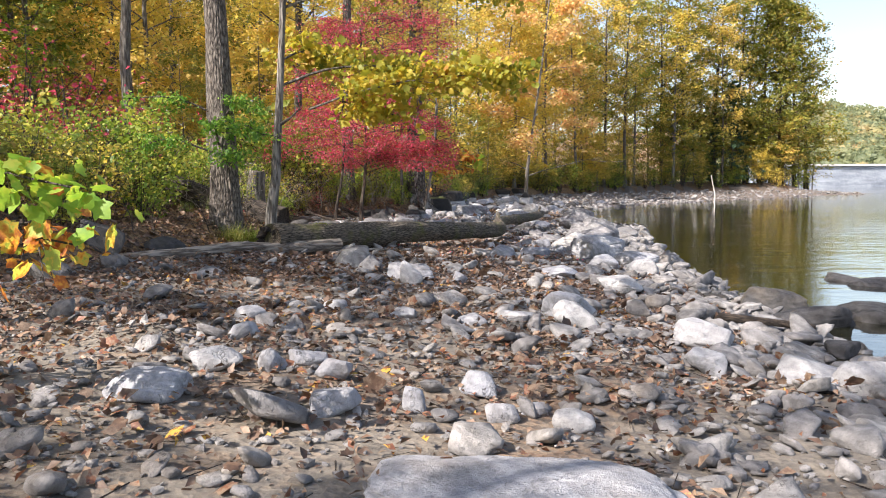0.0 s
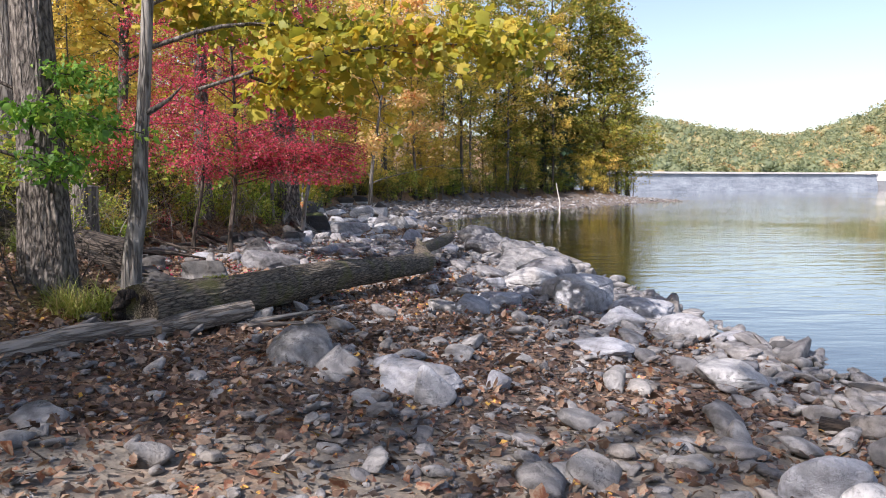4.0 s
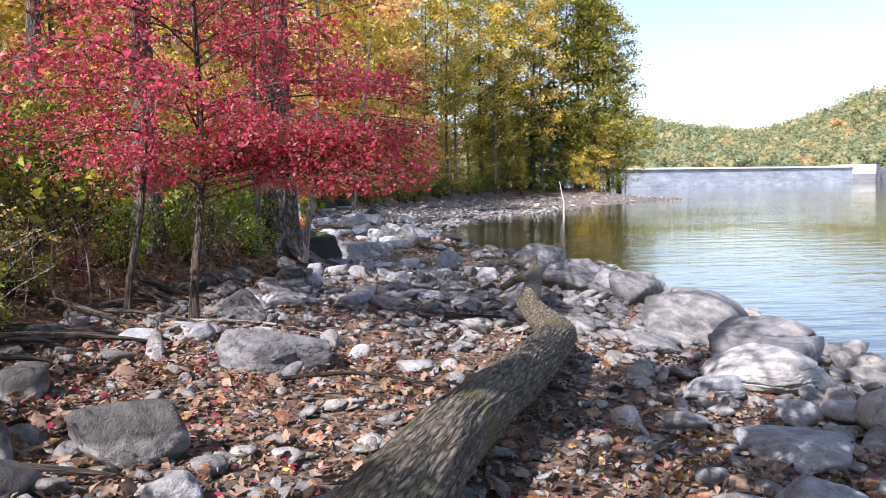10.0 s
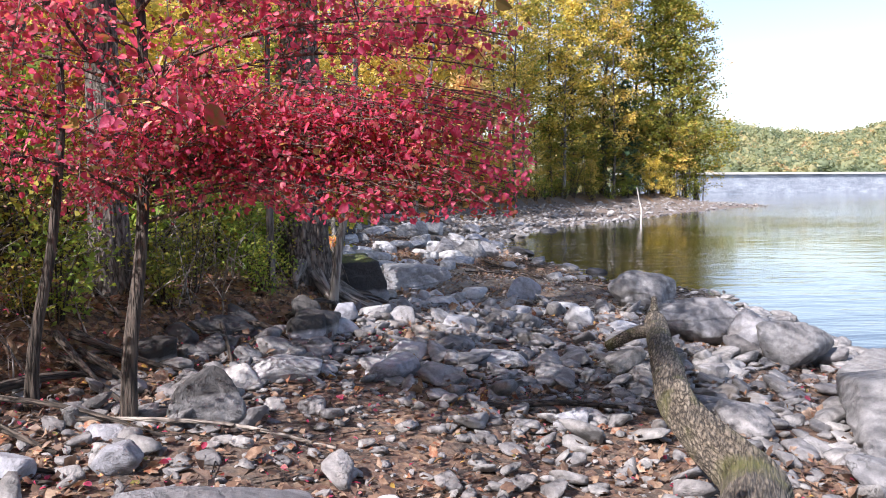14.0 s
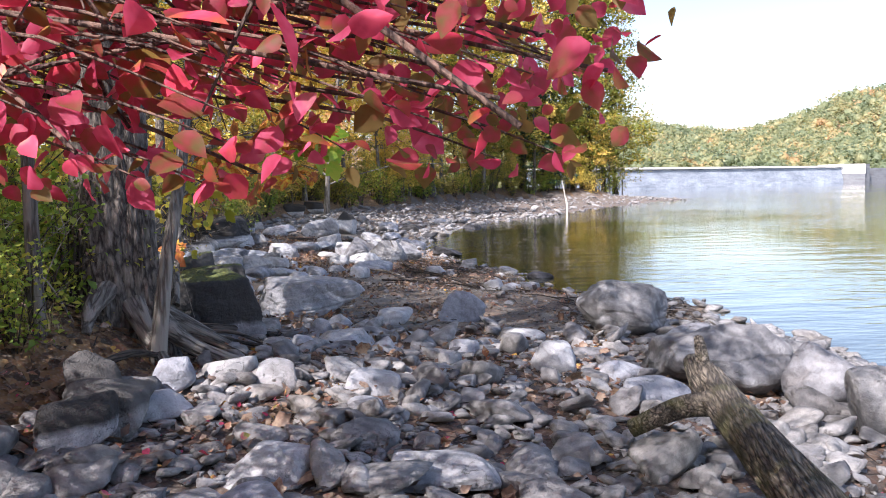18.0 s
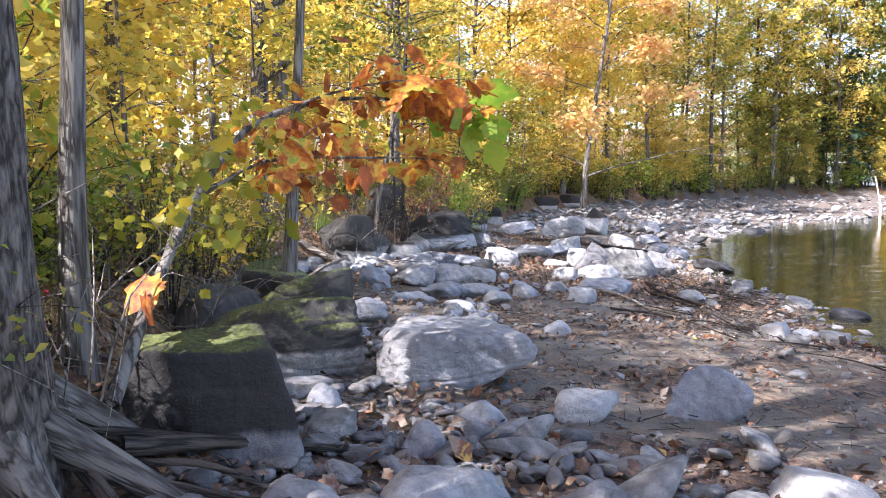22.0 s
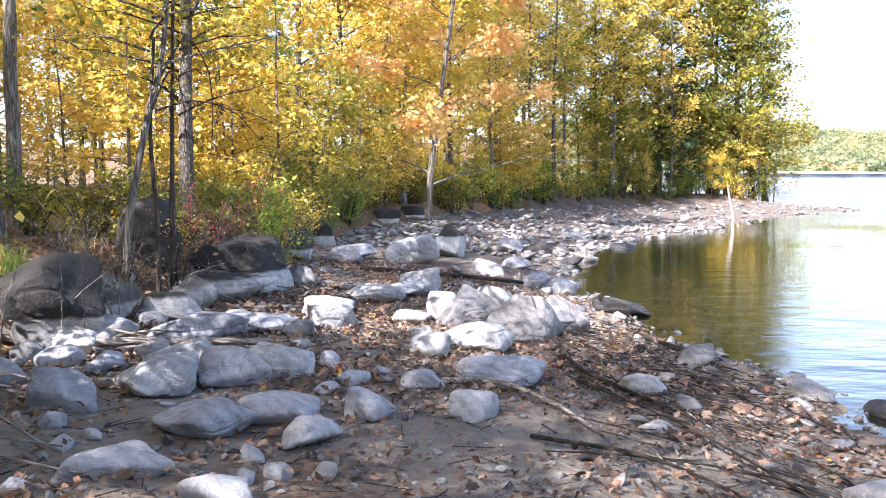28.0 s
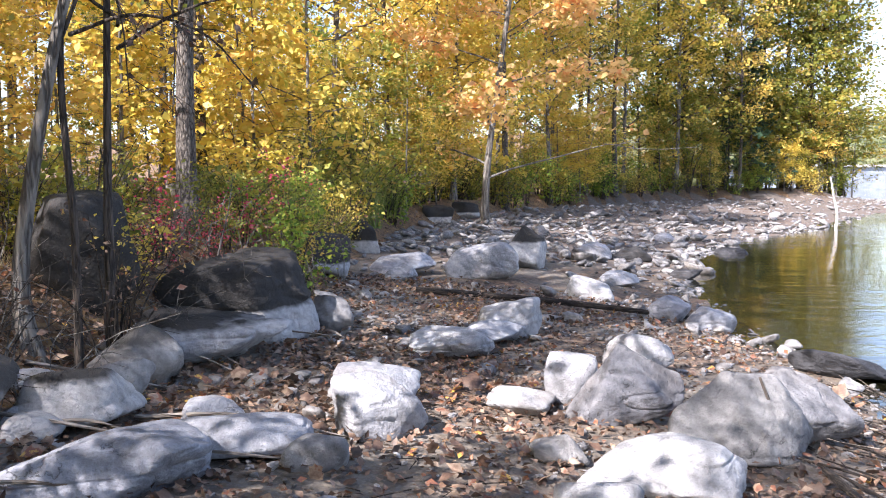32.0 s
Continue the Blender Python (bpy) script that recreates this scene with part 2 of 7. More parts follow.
def rock_material(name, tones, tint, moss=0.0, high_water=0.70, crust=0.8):
    """Weathered lake stone: bleached below the high-water mark, crusted dark above it."""
    m, t = shader(name)
    geo = node(t, "NewGeometry")
    at = geo.outputs["Position"]
    big, fine, spots = noise_of(t, at, 2.3), noise_of(t, at, 26.0, 6.0, 0.7), noise_of(t, at, 75.0, 3.0)
    band = node(t, "TexWave", {"wave_type": "BANDS", "bands_direction": "DIAGONAL"}, Vector=at, Scale=3.2, Distortion=9.0, Detail=4.0, Detail_Scale=1.6).outputs[1]
    who = added(t, node(t, "ObjectInfo").outputs["Random"], geo.outputs["Random Per Island"])
    who = node(t, "Math", {"operation": "FRACT"}, i0=who).outputs[0]
    base = ramp(t, added(t, added(t, big, added(t, band, 0.16, "MULTIPLY")), added(t, fine, 0.35, "MULTIPLY")), [(0.42, tones[0]), (0.70, tones[1]), (1.0, tones[2])])
    base = mixed(t, spread(t, who, 0.0, 1.0, 0.0, 0.95), base, mixed(t, 1.0, base, tint, "MULTIPLY"))
    base = mixed(t, spread(t, spots, 0.56, 0.70, 0.0, 0.28), base, (0.09, 0.086, 0.082))
    base = mixed(t, spread(t, noise_of(t, at, 1.1, 3.0), 0.55, 0.75, 0.0, 0.45), base, (0.22, 0.17, 0.11))
    vein = node(t, "Math", {"operation": "ABSOLUTE"}, i0=added(t, noise_of(t, at, 3.1, 5.0, 0.62), 0.5, "SUBTRACT")).outputs[0]
    crack = added(t, spread(t, vein, 0.0, 0.007, 0.7, 0.0), spread(t, noise_of(t, at, 1.4, 2.0), 0.5, 0.62, 0.0, 0.8), "MULTIPLY")
    base = mixed(t, crack, base, (0.05, 0.045, 0.04))
    mottle = noise_of(t, at, 11.0, 8.0, 0.78)
    base = mixed(t, spread(t, mottle, 0.52, 0.36, 0.0, 0.5), base, mixed(t, 1.0, base, (0.48, 0.47, 0.46), "MULTIPLY"))
    base = mixed(t, spread(t, mottle, 0.55, 0.72, 0.0, 0.5), base, mixed(t, 1.0, base, (1.45, 1.42, 1.36), "MULTIPLY"))
    z = node(t, "SeparateXYZ", None, Vector=at).outputs[2]
    mark = added(t, z, added(t, noise_of(t, at, 5.0, 3.0), 0.09, "MULTIPLY"))
    dark = ramp(t, fine, [(0.3, (0.008, 0.008, 0.008)), (0.62, (0.03, 0.028, 0.026)), (0.85, (0.085, 0.08, 0.07))])
    if moss:
        up = node(t, "SeparateXYZ", None, Vector=geo.outputs["Normal"]).outputs[2]
        patch = spread(t, added(t, added(t, up, 0.35, "MULTIPLY"), noise_of(t, at, 3.4)), 0.74 - 0.1 * moss, 0.86 - 0.1 * moss)
        dark = mixed(t, patch, dark, ramp(t, noise_of(t, at, 40.0), [(0.35, (0.02, 0.035, 0.006)), (0.7, (0.16, 0.19, 0.03))]))
    base = mixed(t, spread(t, mark, high_water + 0.03, high_water + 0.075, 0.0, crust), base, dark)
    bumps = added(t, added(t, fine, 0.6, "MULTIPLY"), added(t, added(t, noise_of(t, at, 7.0), 0.55, "MULTIPLY"), added(t, spots, 0.2, "MULTIPLY")))
    bumps = added(t, bumps, added(t, crack, -0.5, "MULTIPLY"))
    finish(t, base, spread(t, fine, 0.3, 0.7, 0.7, 0.95), bumps, 1.0, 0.04)
    return m


PALE = rock_material("pale_stone", [(0.18, 0.182, 0.187), (0.37, 0.374, 0.382), (0.54, 0.544, 0.548)], (0.76, 0.80, 0.90), crust=0.12)
BANKROCK = rock_material("bank_stone", [(0.10, 0.098, 0.095), (0.22, 0.215, 0.21), (0.40, 0.39, 0.375)], (0.8, 0.84, 0.9), high_water=0.74, crust=0.75)
GREY = rock_material("grey_stone", [(0.085, 0.085, 0.088), (0.19, 0.192, 0.197), (0.34, 0.34, 0.337)], (0.85, 0.87, 0.95), crust=0.2)
MOSSY = rock_material("mossy_stone", [(0.20, 0.20, 0.195), (0.38, 0.375, 0.365), (0.56, 0.55, 0.53)], (0.8, 0.84, 0.9), moss=0.35, high_water=0.72, crust=0.92)
SQUARE = rock_material("square_stone", [(0.12, 0.12, 0.124), (0.24, 0.242, 0.248), (0.38, 0.38, 0.385)], (0.85, 0.88, 0.95), moss=0.08, high_water=0.74, crust=0.93)
CRUSTED = rock_material("crusted_stone", [(0.25, 0.25, 0.245), (0.45, 0.445, 0.44), (0.62, 0.61, 0.59)], (0.8, 0.85, 0.95), high_water=0.74, crust=0.98)
COBBLE = rock_material("cobble_stone", [(0.10, 0.10, 0.101), (0.255, 0.254, 0.253), (0.48, 0.473, 0.464)], (0.60, 0.595, 0.62), crust=0.3)
WETROCK = rock_material("wet_stone", [(0.018, 0.018, 0.018), (0.045, 0.044, 0.043), (0.10, 0.098, 0.095)], (0.8, 0.85, 1.0))


def soil_material(name, mud, dark, litter, share):
    m, t = shader(name)
    at = node(t, "NewGeometry").outputs["Position"]
    big, mid, fine = noise_of(t, at, 0.55), noise_of(t, at, 4.0), noise_of(t, at, 55.0, 5.0, 0.75)
    grit = node(t, "TexVoronoi", None, Vector=at, Scale=42.0)
    base = ramp(t, added(t, mid, added(t, fine, 0.5, "MULTIPLY")), [(0.45, dark), (0.85, mud), (1.0, tuple(1.5 * c for c in mud))])
    flake = node(t, "TexVoronoi", None, Vector=at, Scale=17.0)
    crumbs = ramp(t, node(t, "SeparateColor", None, Color=flake.outputs["Color"]).outputs[0], [(0.1, litter[0]), (0.5, litter[1]), (0.9, litter[2])])
    base = mixed(t, spread(t, added(t, big, added(t, mid, 0.5, "MULTIPLY")), 0.78 - share, 0.98 - share, 0.0, 0.9), base, crumbs)
    base = mixed(t, spread(t, grit.outputs["Distance"], 0.0, 0.5, 0.35, 0.0), base, (0.30, 0.28, 0.25))
    h = added(t, added(t, fine, 0.5, "MULTIPLY"), added(t, flake.outputs["Distance"], added(t, mid, 1.2, "MULTIPLY")))
    finish(t, base, 0.93, h, 0.7, 0.03)
    return m


BEACH = soil_material("beach_silt", (0.23, 0.205, 0.17), (0.105, 0.092, 0.076), [(0.05, 0.035, 0.025), (0.15, 0.085, 0.05), (0.27, 0.18, 0.11)], 0.02)
COVE = soil_material("cove_silt", (0.19, 0.167, 0.138), (0.08, 0.069, 0.056), [(0.04, 0.028, 0.02), (0.12, 0.066, 0.04), (0.21, 0.14, 0.085)], 0.1)
FAR_SHORE = soil_material("far_shore", (0.15, 0.128, 0.11), (0.075, 0.064, 0.055), [(0.06, 0.04, 0.032), (0.13, 0.085, 0.065), (0.22, 0.17, 0.14)], 0.1)
STONY = soil_material("stony_ground", (0.12, 0.10, 0.082), (0.045, 0.037, 0.03), [(0.03, 0.02, 0.016), (0.10, 0.05, 0.034), (0.19, 0.12, 0.075)], 0.2)
FLOOR = soil_material("forest_floor", (0.10, 0.075, 0.045), (0.04, 0.03, 0.02), [(0.05, 0.032, 0.02), (0.16, 0.085, 0.04), (0.26, 0.16, 0.07)], 0.35)


def bark_material(name, pale, dark, scale=1.0, moss=0.0, along=2, stretch=1.0, plates=0.0):
    m, t = shader(name)
    co = node(t, "TexCoord").outputs["Object"]
    long = node(t, "Mapping", None, Vector=co, Scale=tuple((stretch if a == along else 9) * scale for a in range(3))).outputs[0]
    swirl = noise_of(t, long, 2.3, 3.0, 0.55)
    furrow = node(t, "Math", {"operation": "ABSOLUTE"}, i0=added(t, swirl, 0.5, "SUBTRACT")).outputs[0]
    furrow = spread(t, furrow, 0.0, 0.10)
    fine, blotch = noise_of(t, long, 7.0, 6.0, 0.7), noise_of(t, co, 1.7)
    if plates:
        sway = node(t, "Mapping", None, Vector=co, Scale=tuple(plates * ((0.16 if along == 1 else 0.36) if a == along else 1.0) for a in range(3))).outputs[0]
        sway = mixed(t, 0.7, sway, node(t, "TexNoise", None, Vector=sway, Scale=1.4, Detail=3.0).outputs["Color"], "ADD")
        edge = node(t, "TexVoronoi", {"feature": "DISTANCE_TO_EDGE"}, Vector=sway, Scale=1.0).outputs["Distance"]
        furrow = added(t, added(t, furrow, 0.42, "MULTIPLY"), spread(t, edge, 0.0, 0.36, -0.12, 0.58))
    who = node(t, "ObjectInfo").outputs["Random"]
    base = ramp(t, added(t, added(t, furrow, 0.62, "MULTIPLY"), added(t, fine, 0.55, "MULTIPLY")), [(0.3, dark), (0.75, pale), (1.0, tuple(1.4 * c for c in pale))])
    base = mixed(t, spread(t, blotch, 0.5, 0.8, 0.0, 0.55), base, tuple(0.5 * c + 0.25 * sum(pale) / 3 for c in pale))
    base = mixed(t, spread(t, who, 0.0, 1.0, 0.0, 0.5), base, mixed(t, 1.0, base, (0.6, 0.55, 0.5), "MULTIPLY"))
    if moss:
        base = mixed(t, spread(t, noise_of(t, co, 2.6), 0.6 - 0.1 * moss, 0.72, 0.0, 0.8), base, (0.10, 0.105, 0.025))
    finish(t, base, 0.92, added(t, furrow, added(t, fine, 0.6, "MULTIPLY")), 0.8, 0.025)
    return m


BARK = bark_material("furrowed_bark", (0.21, 0.188, 0.165), (0.032, 0.026, 0.022), stretch=2.4, plates=17.0)
BARK_GREY = bark_material("grey_bark", (0.20, 0.19, 0.172), (0.07, 0.062, 0.055), 0.7)
BARK_DARK = bark_material("dark_bark", (0.085, 0.07, 0.058), (0.02, 0.017, 0.014))
BARK_LOG = bark_material("log_bark", (0.25, 0.218, 0.172), (0.026, 0.021, 0.016), 2.4, 0.8, 1, 0.4, 34.0)
DRIFT = bark_material("driftwood", (0.30, 0.27, 0.235), (0.12, 0.10, 0.085), 0.8)
BARK_RED = bark_material("red_brown_bark", (0.15, 0.095, 0.075), (0.055, 0.035, 0.03))
# driftwood lightened in colour for the sun on the standing stick
SUNLIT_WOOD = bark_material("sunlit_wood", (0.60, 0.58, 0.54), (0.36, 0.34, 0.31), 0.6)
ROTTEN = bark_material("rotten_wood", (0.045, 0.035, 0.028), (0.01, 0.008, 0.007), 1.4)


def leaf_material(name, stops, glow=0.45, mode="LINEAR", patch=0.0, blotch=0.0):
    """Thin leaves that let light through; each leaf has a tone of its own."""
    m, t = shader(name)
    geo = node(t, "NewGeometry")
    patchy = noise_of(t, geo.outputs["Position"], patch or 1.3, 2.0)
    own_share = 0.05 if patch else 0.72
    reach = (-0.1, 0.85) if patch else (-0.05, 0.33)
    pick = added(t, added(t, geo.outputs["Random Per Island"], own_share, "MULTIPLY"), spread(t, patchy, 0.32, 0.68, *reach))
    pick = added(t, pick, spread(t, node(t, "ObjectInfo").outputs["Random"], 0.0, 1.0, -0.12, 0.12))
    if blotch:
        pick = added(t, pick, spread(t, noise_of(t, geo.outputs["Position"], 16.0, 3.0), 0.35, 0.65, -0.5 * blotch, 0.5 * blotch))
    color = ramp(t, pick, stops, mode)
    color = mixed(t, spread(t, noise_of(t, geo.outputs["Position"], 60.0, 3.0), 0.55, 0.8, 0.0, 0.35), color, mixed(t, 1.0, color, (0.55, 0.42, 0.35), "MULTIPLY"))
    d = node(t, "BsdfPrincipled", None, Base_Color=color, Roughness=0.55)
    through_leaf = node(t, "BsdfTranslucent", None, Color=mixed(t, 1.0, color, (1.0, 0.95, 0.75), "MULTIPLY"))
    mix = node(t, "MixShader", None, i0=glow)
    t.links.new(d.outputs[0], mix.inputs[1])
    t.links.new(through_leaf.outputs[0], mix.inputs[2])
    o = node(t, "OutputMaterial")
    t.links.new(mix.outputs[0], o.inputs[0])
    return m


RED = leaf_material("crimson_leaves", [(0.0, (0.24, 0.17, 0.06)), (0.12, (0.40, 0.10, 0.08)), (0.37, (0.65, 0.07, 0.16)), (0.68, (0.80, 0.14, 0.29)), (0.86, (0.82, 0.33, 0.36)), (0.94, (0.74, 0.44, 0.28)), (1.0, (0.42, 0.42, 0.14))], 0.74, blotch=0.45)
MAPLE = leaf_material("maple_leaves", [(0.0, (0.17, 0.23, 0.03)), (0.35, (0.36, 0.36, 0.045)), (0.65, (0.52, 0.44, 0.06)), (0.88, (0.60, 0.44, 0.06)), (1.0, (0.42, 0.19, 0.06))], 0.55)
YELLOW = leaf_material("yellow_leaves", [(0.0, (0.42, 0.42, 0.08)), (0.35, (0.70, 0.57, 0.11)), (0.7, (0.82, 0.66, 0.15)), (1.0, (0.74, 0.45, 0.10))], 0.5)
GOLD = leaf_material("golden_leaves", [(0.0, (0.46, 0.44, 0.09)), (0.3, (0.70, 0.57, 0.13)), (0.6, (0.80, 0.61, 0.16)), (0.85, (0.80, 0.54, 0.15)), (1.0, (0.72, 0.40, 0.12))], 0.5)
PEACH = leaf_material("peach_leaves", [(0.0, (0.66, 0.52, 0.16)), (0.4, (0.84, 0.64, 0.28)), (0.75, (0.86, 0.56, 0.26)), (1.0, (0.78, 0.34, 0.14))], 0.5)
OLIVE = leaf_material("olive_leaves", [(0.0, (0.11, 0.16, 0.03)), (0.4, (0.25, 0.28, 0.05)), (0.75, (0.42, 0.37, 0.07)), (1.0, (0.44, 0.28, 0.06))], 0.5)
GREEN = leaf_material("green_leaves", [(0.0, (0.10, 0.19, 0.03)), (0.4, (0.22, 0.34, 0.05)), (0.75, (0.42, 0.46, 0.08)), (1.0, (0.56, 0.50, 0.10))], 0.52)
FRESH = leaf_material("fresh_leaves", [(0.0, (0.05, 0.15, 0.025)), (0.45, (0.12, 0.30, 0.04)), (0.8, (0.26, 0.42, 0.06)), (1.0, (0.45, 0.48, 0.10))], 0.52)
PINE = leaf_material("dark_needles", [(0.0, (0.015, 0.04, 0.02)), (0.6, (0.03, 0.075, 0.03)), (1.0, (0.07, 0.11, 0.03))], 0.2)
ORANGE = leaf_material("orange_leaves", [(0.0, (0.36, 0.12, 0.05)), (0.28, (0.56, 0.19, 0.06)), (0.52, (0.72, 0.32, 0.06)), (0.74, (0.78, 0.54, 0.10)), (0.9, (0.66, 0.60, 0.12)), (1.0, (0.40, 0.52, 0.10))], 0.58, blotch=0.9)
LIME = leaf_material("lime_leaves", [(0.0, (0.20, 0.40, 0.06)), (0.6, (0.30, 0.50, 0.06)), (1.0, (0.45, 0.52, 0.08))], 0.55, blotch=0.7)
LITTER = leaf_material("fallen_leaves", [(0.0, (0.032, 0.022, 0.017)), (0.22, (0.09, 0.054, 0.038)), (0.46, (0.17, 0.105, 0.072)), (0.68, (0.33, 0.245, 0.175)), (0.80, (0.25, 0.105, 0.055)), (0.92, (0.17, 0.068, 0.048)), (1.0, (0.56, 0.35, 0.07))], 0.15, blotch=0.35)
GRASS = leaf_material("grass_blades", [(0.0, (0.09, 0.16, 0.03)), (0.6, (0.24, 0.31, 0.07)), (1.0, (0.46, 0.43, 0.18))], 0.35)


TUFT = leaf_material("tuft_blades", [(0.0, (0.06, 0.11, 0.02)), (0.45, (0.18, 0.25, 0.04)), (0.8, (0.34, 0.36, 0.08)), (1.0, (0.46, 0.38, 0.2))], 0.35)
DRY_GRASS = leaf_material("dry_grass", [(0.0, (0.22, 0.16, 0.08)), (0.5, (0.40, 0.32, 0.18)), (1.0, (0.52, 0.44, 0.28))], 0.3)


def water_material():
    m, t = shader("lake_water")
    at = node(t, "NewGeometry").outputs["Position"]
    long = node(t, "Mapping", None, Vector=at, Scale=(0.55, 1.5, 1.0)).outputs[0]
    waves = added(t, noise_of(t, long, 0.9, 3.0, 0.5), added(t, noise_of(t, long, 4.5, 3.0, 0.55), 0.16, "MULTIPLY"))
    calm = spread(t, noise_of(t, at, 0.05, 2.0), 0.4, 0.62, 0.25, 1.0)
    b = node(t, "Bump", None, Height=waves, Strength=calm, Distance=0.042)
    depth = node(t, "BsdfPrincipled", None, Base_Color=(0.028, 0.030, 0.014, 1), Roughness=0.03, IOR=1.33, Normal=b.outputs[0])
    clear = node(t, "BsdfTransparent", None, Color=(0.62, 0.55, 0.30, 1))
    gloss = node(t, "BsdfGlossy", None, Color=(1, 1, 1, 1), Roughness=0.03, Normal=b.outputs[0])
    fres = node(t, "Fresnel", None, IOR=1.33, Normal=b.outputs[0]).outputs[0]
    under = node(t, "MixShader", None, i0=0.55)
    t.links.new(clear.outputs[0], under.inputs[1])
    t.links.new(depth.outputs[0], under.inputs[2])
    mix = node(t, "MixShader", None, i0=fres)
    t.links.new(under.outputs[0], mix.inputs[1])
    t.links.new(gloss.outputs[0], mix.inputs[2])
    o = node(t, "OutputMaterial")
    t.links.new(mix.outputs[0], o.inputs[0])
    return m


WATER = water_material()


def stone_wall_material(name, a, b, stain):
    m, t = shader(name)
    at = node(t, "NewGeometry").outputs["Position"]
    n1, n2 = noise_of(t, node(t, "Mapping", None, Vector=at, Scale=(0.5, 0.5, 1.6)).outputs[0], 0.35, 6.0, 0.7), noise_of(t, at, 2.0, 4.0)
    drip = noise_of(t, node(t, "Mapping", None, Vector=at, Scale=(0.2, 0.2, 1.6)).outputs[0], 0.8, 4.0)
    base = ramp(t, added(t, n1, added(t, n2, 0.3, "MULTIPLY")), [(0.45, a), (0.85, b)])
    base = mixed(t, spread(t, drip, 0.5, 0.7, 0.0, 0.6), base, stain)
    finish(t, base, 0.9, n2, 0.4, 0.1)
    return m


# blue-grey tones hold the wall's skylit shade and haze in the colour
DAM_STONE = stone_wall_material("dam_masonry_hazed", (0.17, 0.205, 0.25), (0.40, 0.445, 0.50), (0.14, 0.165, 0.20))
CONCRETE = stone_wall_material("pale_concrete", (0.66, 0.64, 0.60), (0.82, 0.80, 0.76), (0.55, 0.52, 0.47))
DARK_STONE = stone_wall_material("dark_masonry", (0.16, 0.17, 0.19), (0.25, 0.26, 0.27), (0.10, 0.10, 0.11))

# ---- the lie of the land ----
SHORE_Y = (-60, -8, 2.3, 3.7, 6.7, 9.5, 11.7, 14.5, 18, 22, 24.4, 25.4, 27.4, 29, 31.2, 33.4, 36, 39, 42.5, 47, 51, 57, 62, 66, 72, 80, 86, 90, 94, 98, 103, 110, 200)
SHORE_X = (7, 5.8, 4.8, 4.4, 4.1, 3.65, 3.5, 3.15, 3.0, 2.95, 3.2, 1.6, 1.15, 0.95, 0.55, 0.1, -0.4, -0.45, 0.1, 1.2, 3.0, 7.5, 10.2, 12.5, 16, 21.5, 27, 28.6, 29, 28, 24, 10, 10)
BANK_Y = (-60, -8, 0, 7, 10, 12.5, 14, 16.2, 17.3, 18.5, 20.5, 22, 24, 26.3, 28.2, 31.4, 32.5, 36, 39.5, 48, 56, 68, 75, 85, 91, 95, 100, 104, 108, 112, 200)
BANK_X = (-2.5, -3.4, -3.4, -3.2, -4.4, -5.0, -4.5, -3.6, -2.95, -3.1, -4.3, -5.0, -5.9, -6.6, -6.1, -6.2, -5.8, -5.9, -6.4, -7.1, -6.0, -4.0, 0, 6, 13, 21, 24, 19, 6, 2, 3)


def ground_z(x, y):
    """Height of the ground above the water, without its small bumps."""
    x, y = np.asarray(x, float), np.asarray(y, float)
    shore, bank = np.interp(y, SHORE_Y, SHORE_X), np.interp(y, BANK_Y, BANK_X)
    f, into = (shore - x) / (shore - bank), bank - x
    rim = np.interp(y, (18, 26, 31, 45), (0.68, 0.56, 0.46, 0.50))
    beach = rim * np.clip(f, 0, 1) ** 1.15
    lake = -np.clip(0.13 * (x - shore), 0, 3)
    slope = np.interp(y, (8, 16, 24), (0.20, 0.07, 0.02))
    wood = (0.42 + 0.68 - rim) * smooth(into / 0.9) + 0.02 * np.clip(into, 0, 30) + slope * np.clip(into - 1.5, 0, 40)
    return np.where(f < 0, lake, beach + wood)
BUMP = 0.05


def land_z(x, y):
    """The ground with its bumps, the hills beyond the lake included."""
    x, y = np.atleast_1d(np.asarray(x, float)), np.atleast_1d(np.asarray(y, float))
    z = ground_z(x, y)
    q = np.stack([x, y, 0 * x], -1)
    z = z + BUMP * fbm(q * 1.1, 3, 3) * smooth((z + 0.25) / 0.3) * 0.8
    bank = np.interp(y, BANK_Y, BANK_X)
    z = z + 0.16 * fbm(q * 0.35, 3, 8) * smooth((bank - x) / 3)
    r, az = np.hypot(x, y), np.degrees(np.arctan2(x, np.maximum(y, 1e-3)))
    ridge = np.interp(az, (-90, 0, 13, 18, 24, 28, 32, 37, 44, 60, 90), (16, 28, 31, 27, 21, 27, 38, 46, 50, 42, 26))
    edge = np.interp(az, (-90, 0, 10, 14, 30, 36, 60, 90), (330, 300, 270, 240, 295, 310, 320, 320))
    hill = (ridge + 5 * fbm(q * 0.012, 3, 21)) * smooth((r - edge) / 230) + 5.0 * smooth((r - edge) / 25)
    return np.where((y > 0) & (r > edge), np.maximum(z, hill - 3), z)


def z_at(x, y):
    return float(land_z(x, y)[0])


def steps(*stops):
    """Grid lines: (start, end, step) in a row."""
    return np.unique(np.concatenate([np.arange(a, b, s) for a, b, s in stops]).round(4))


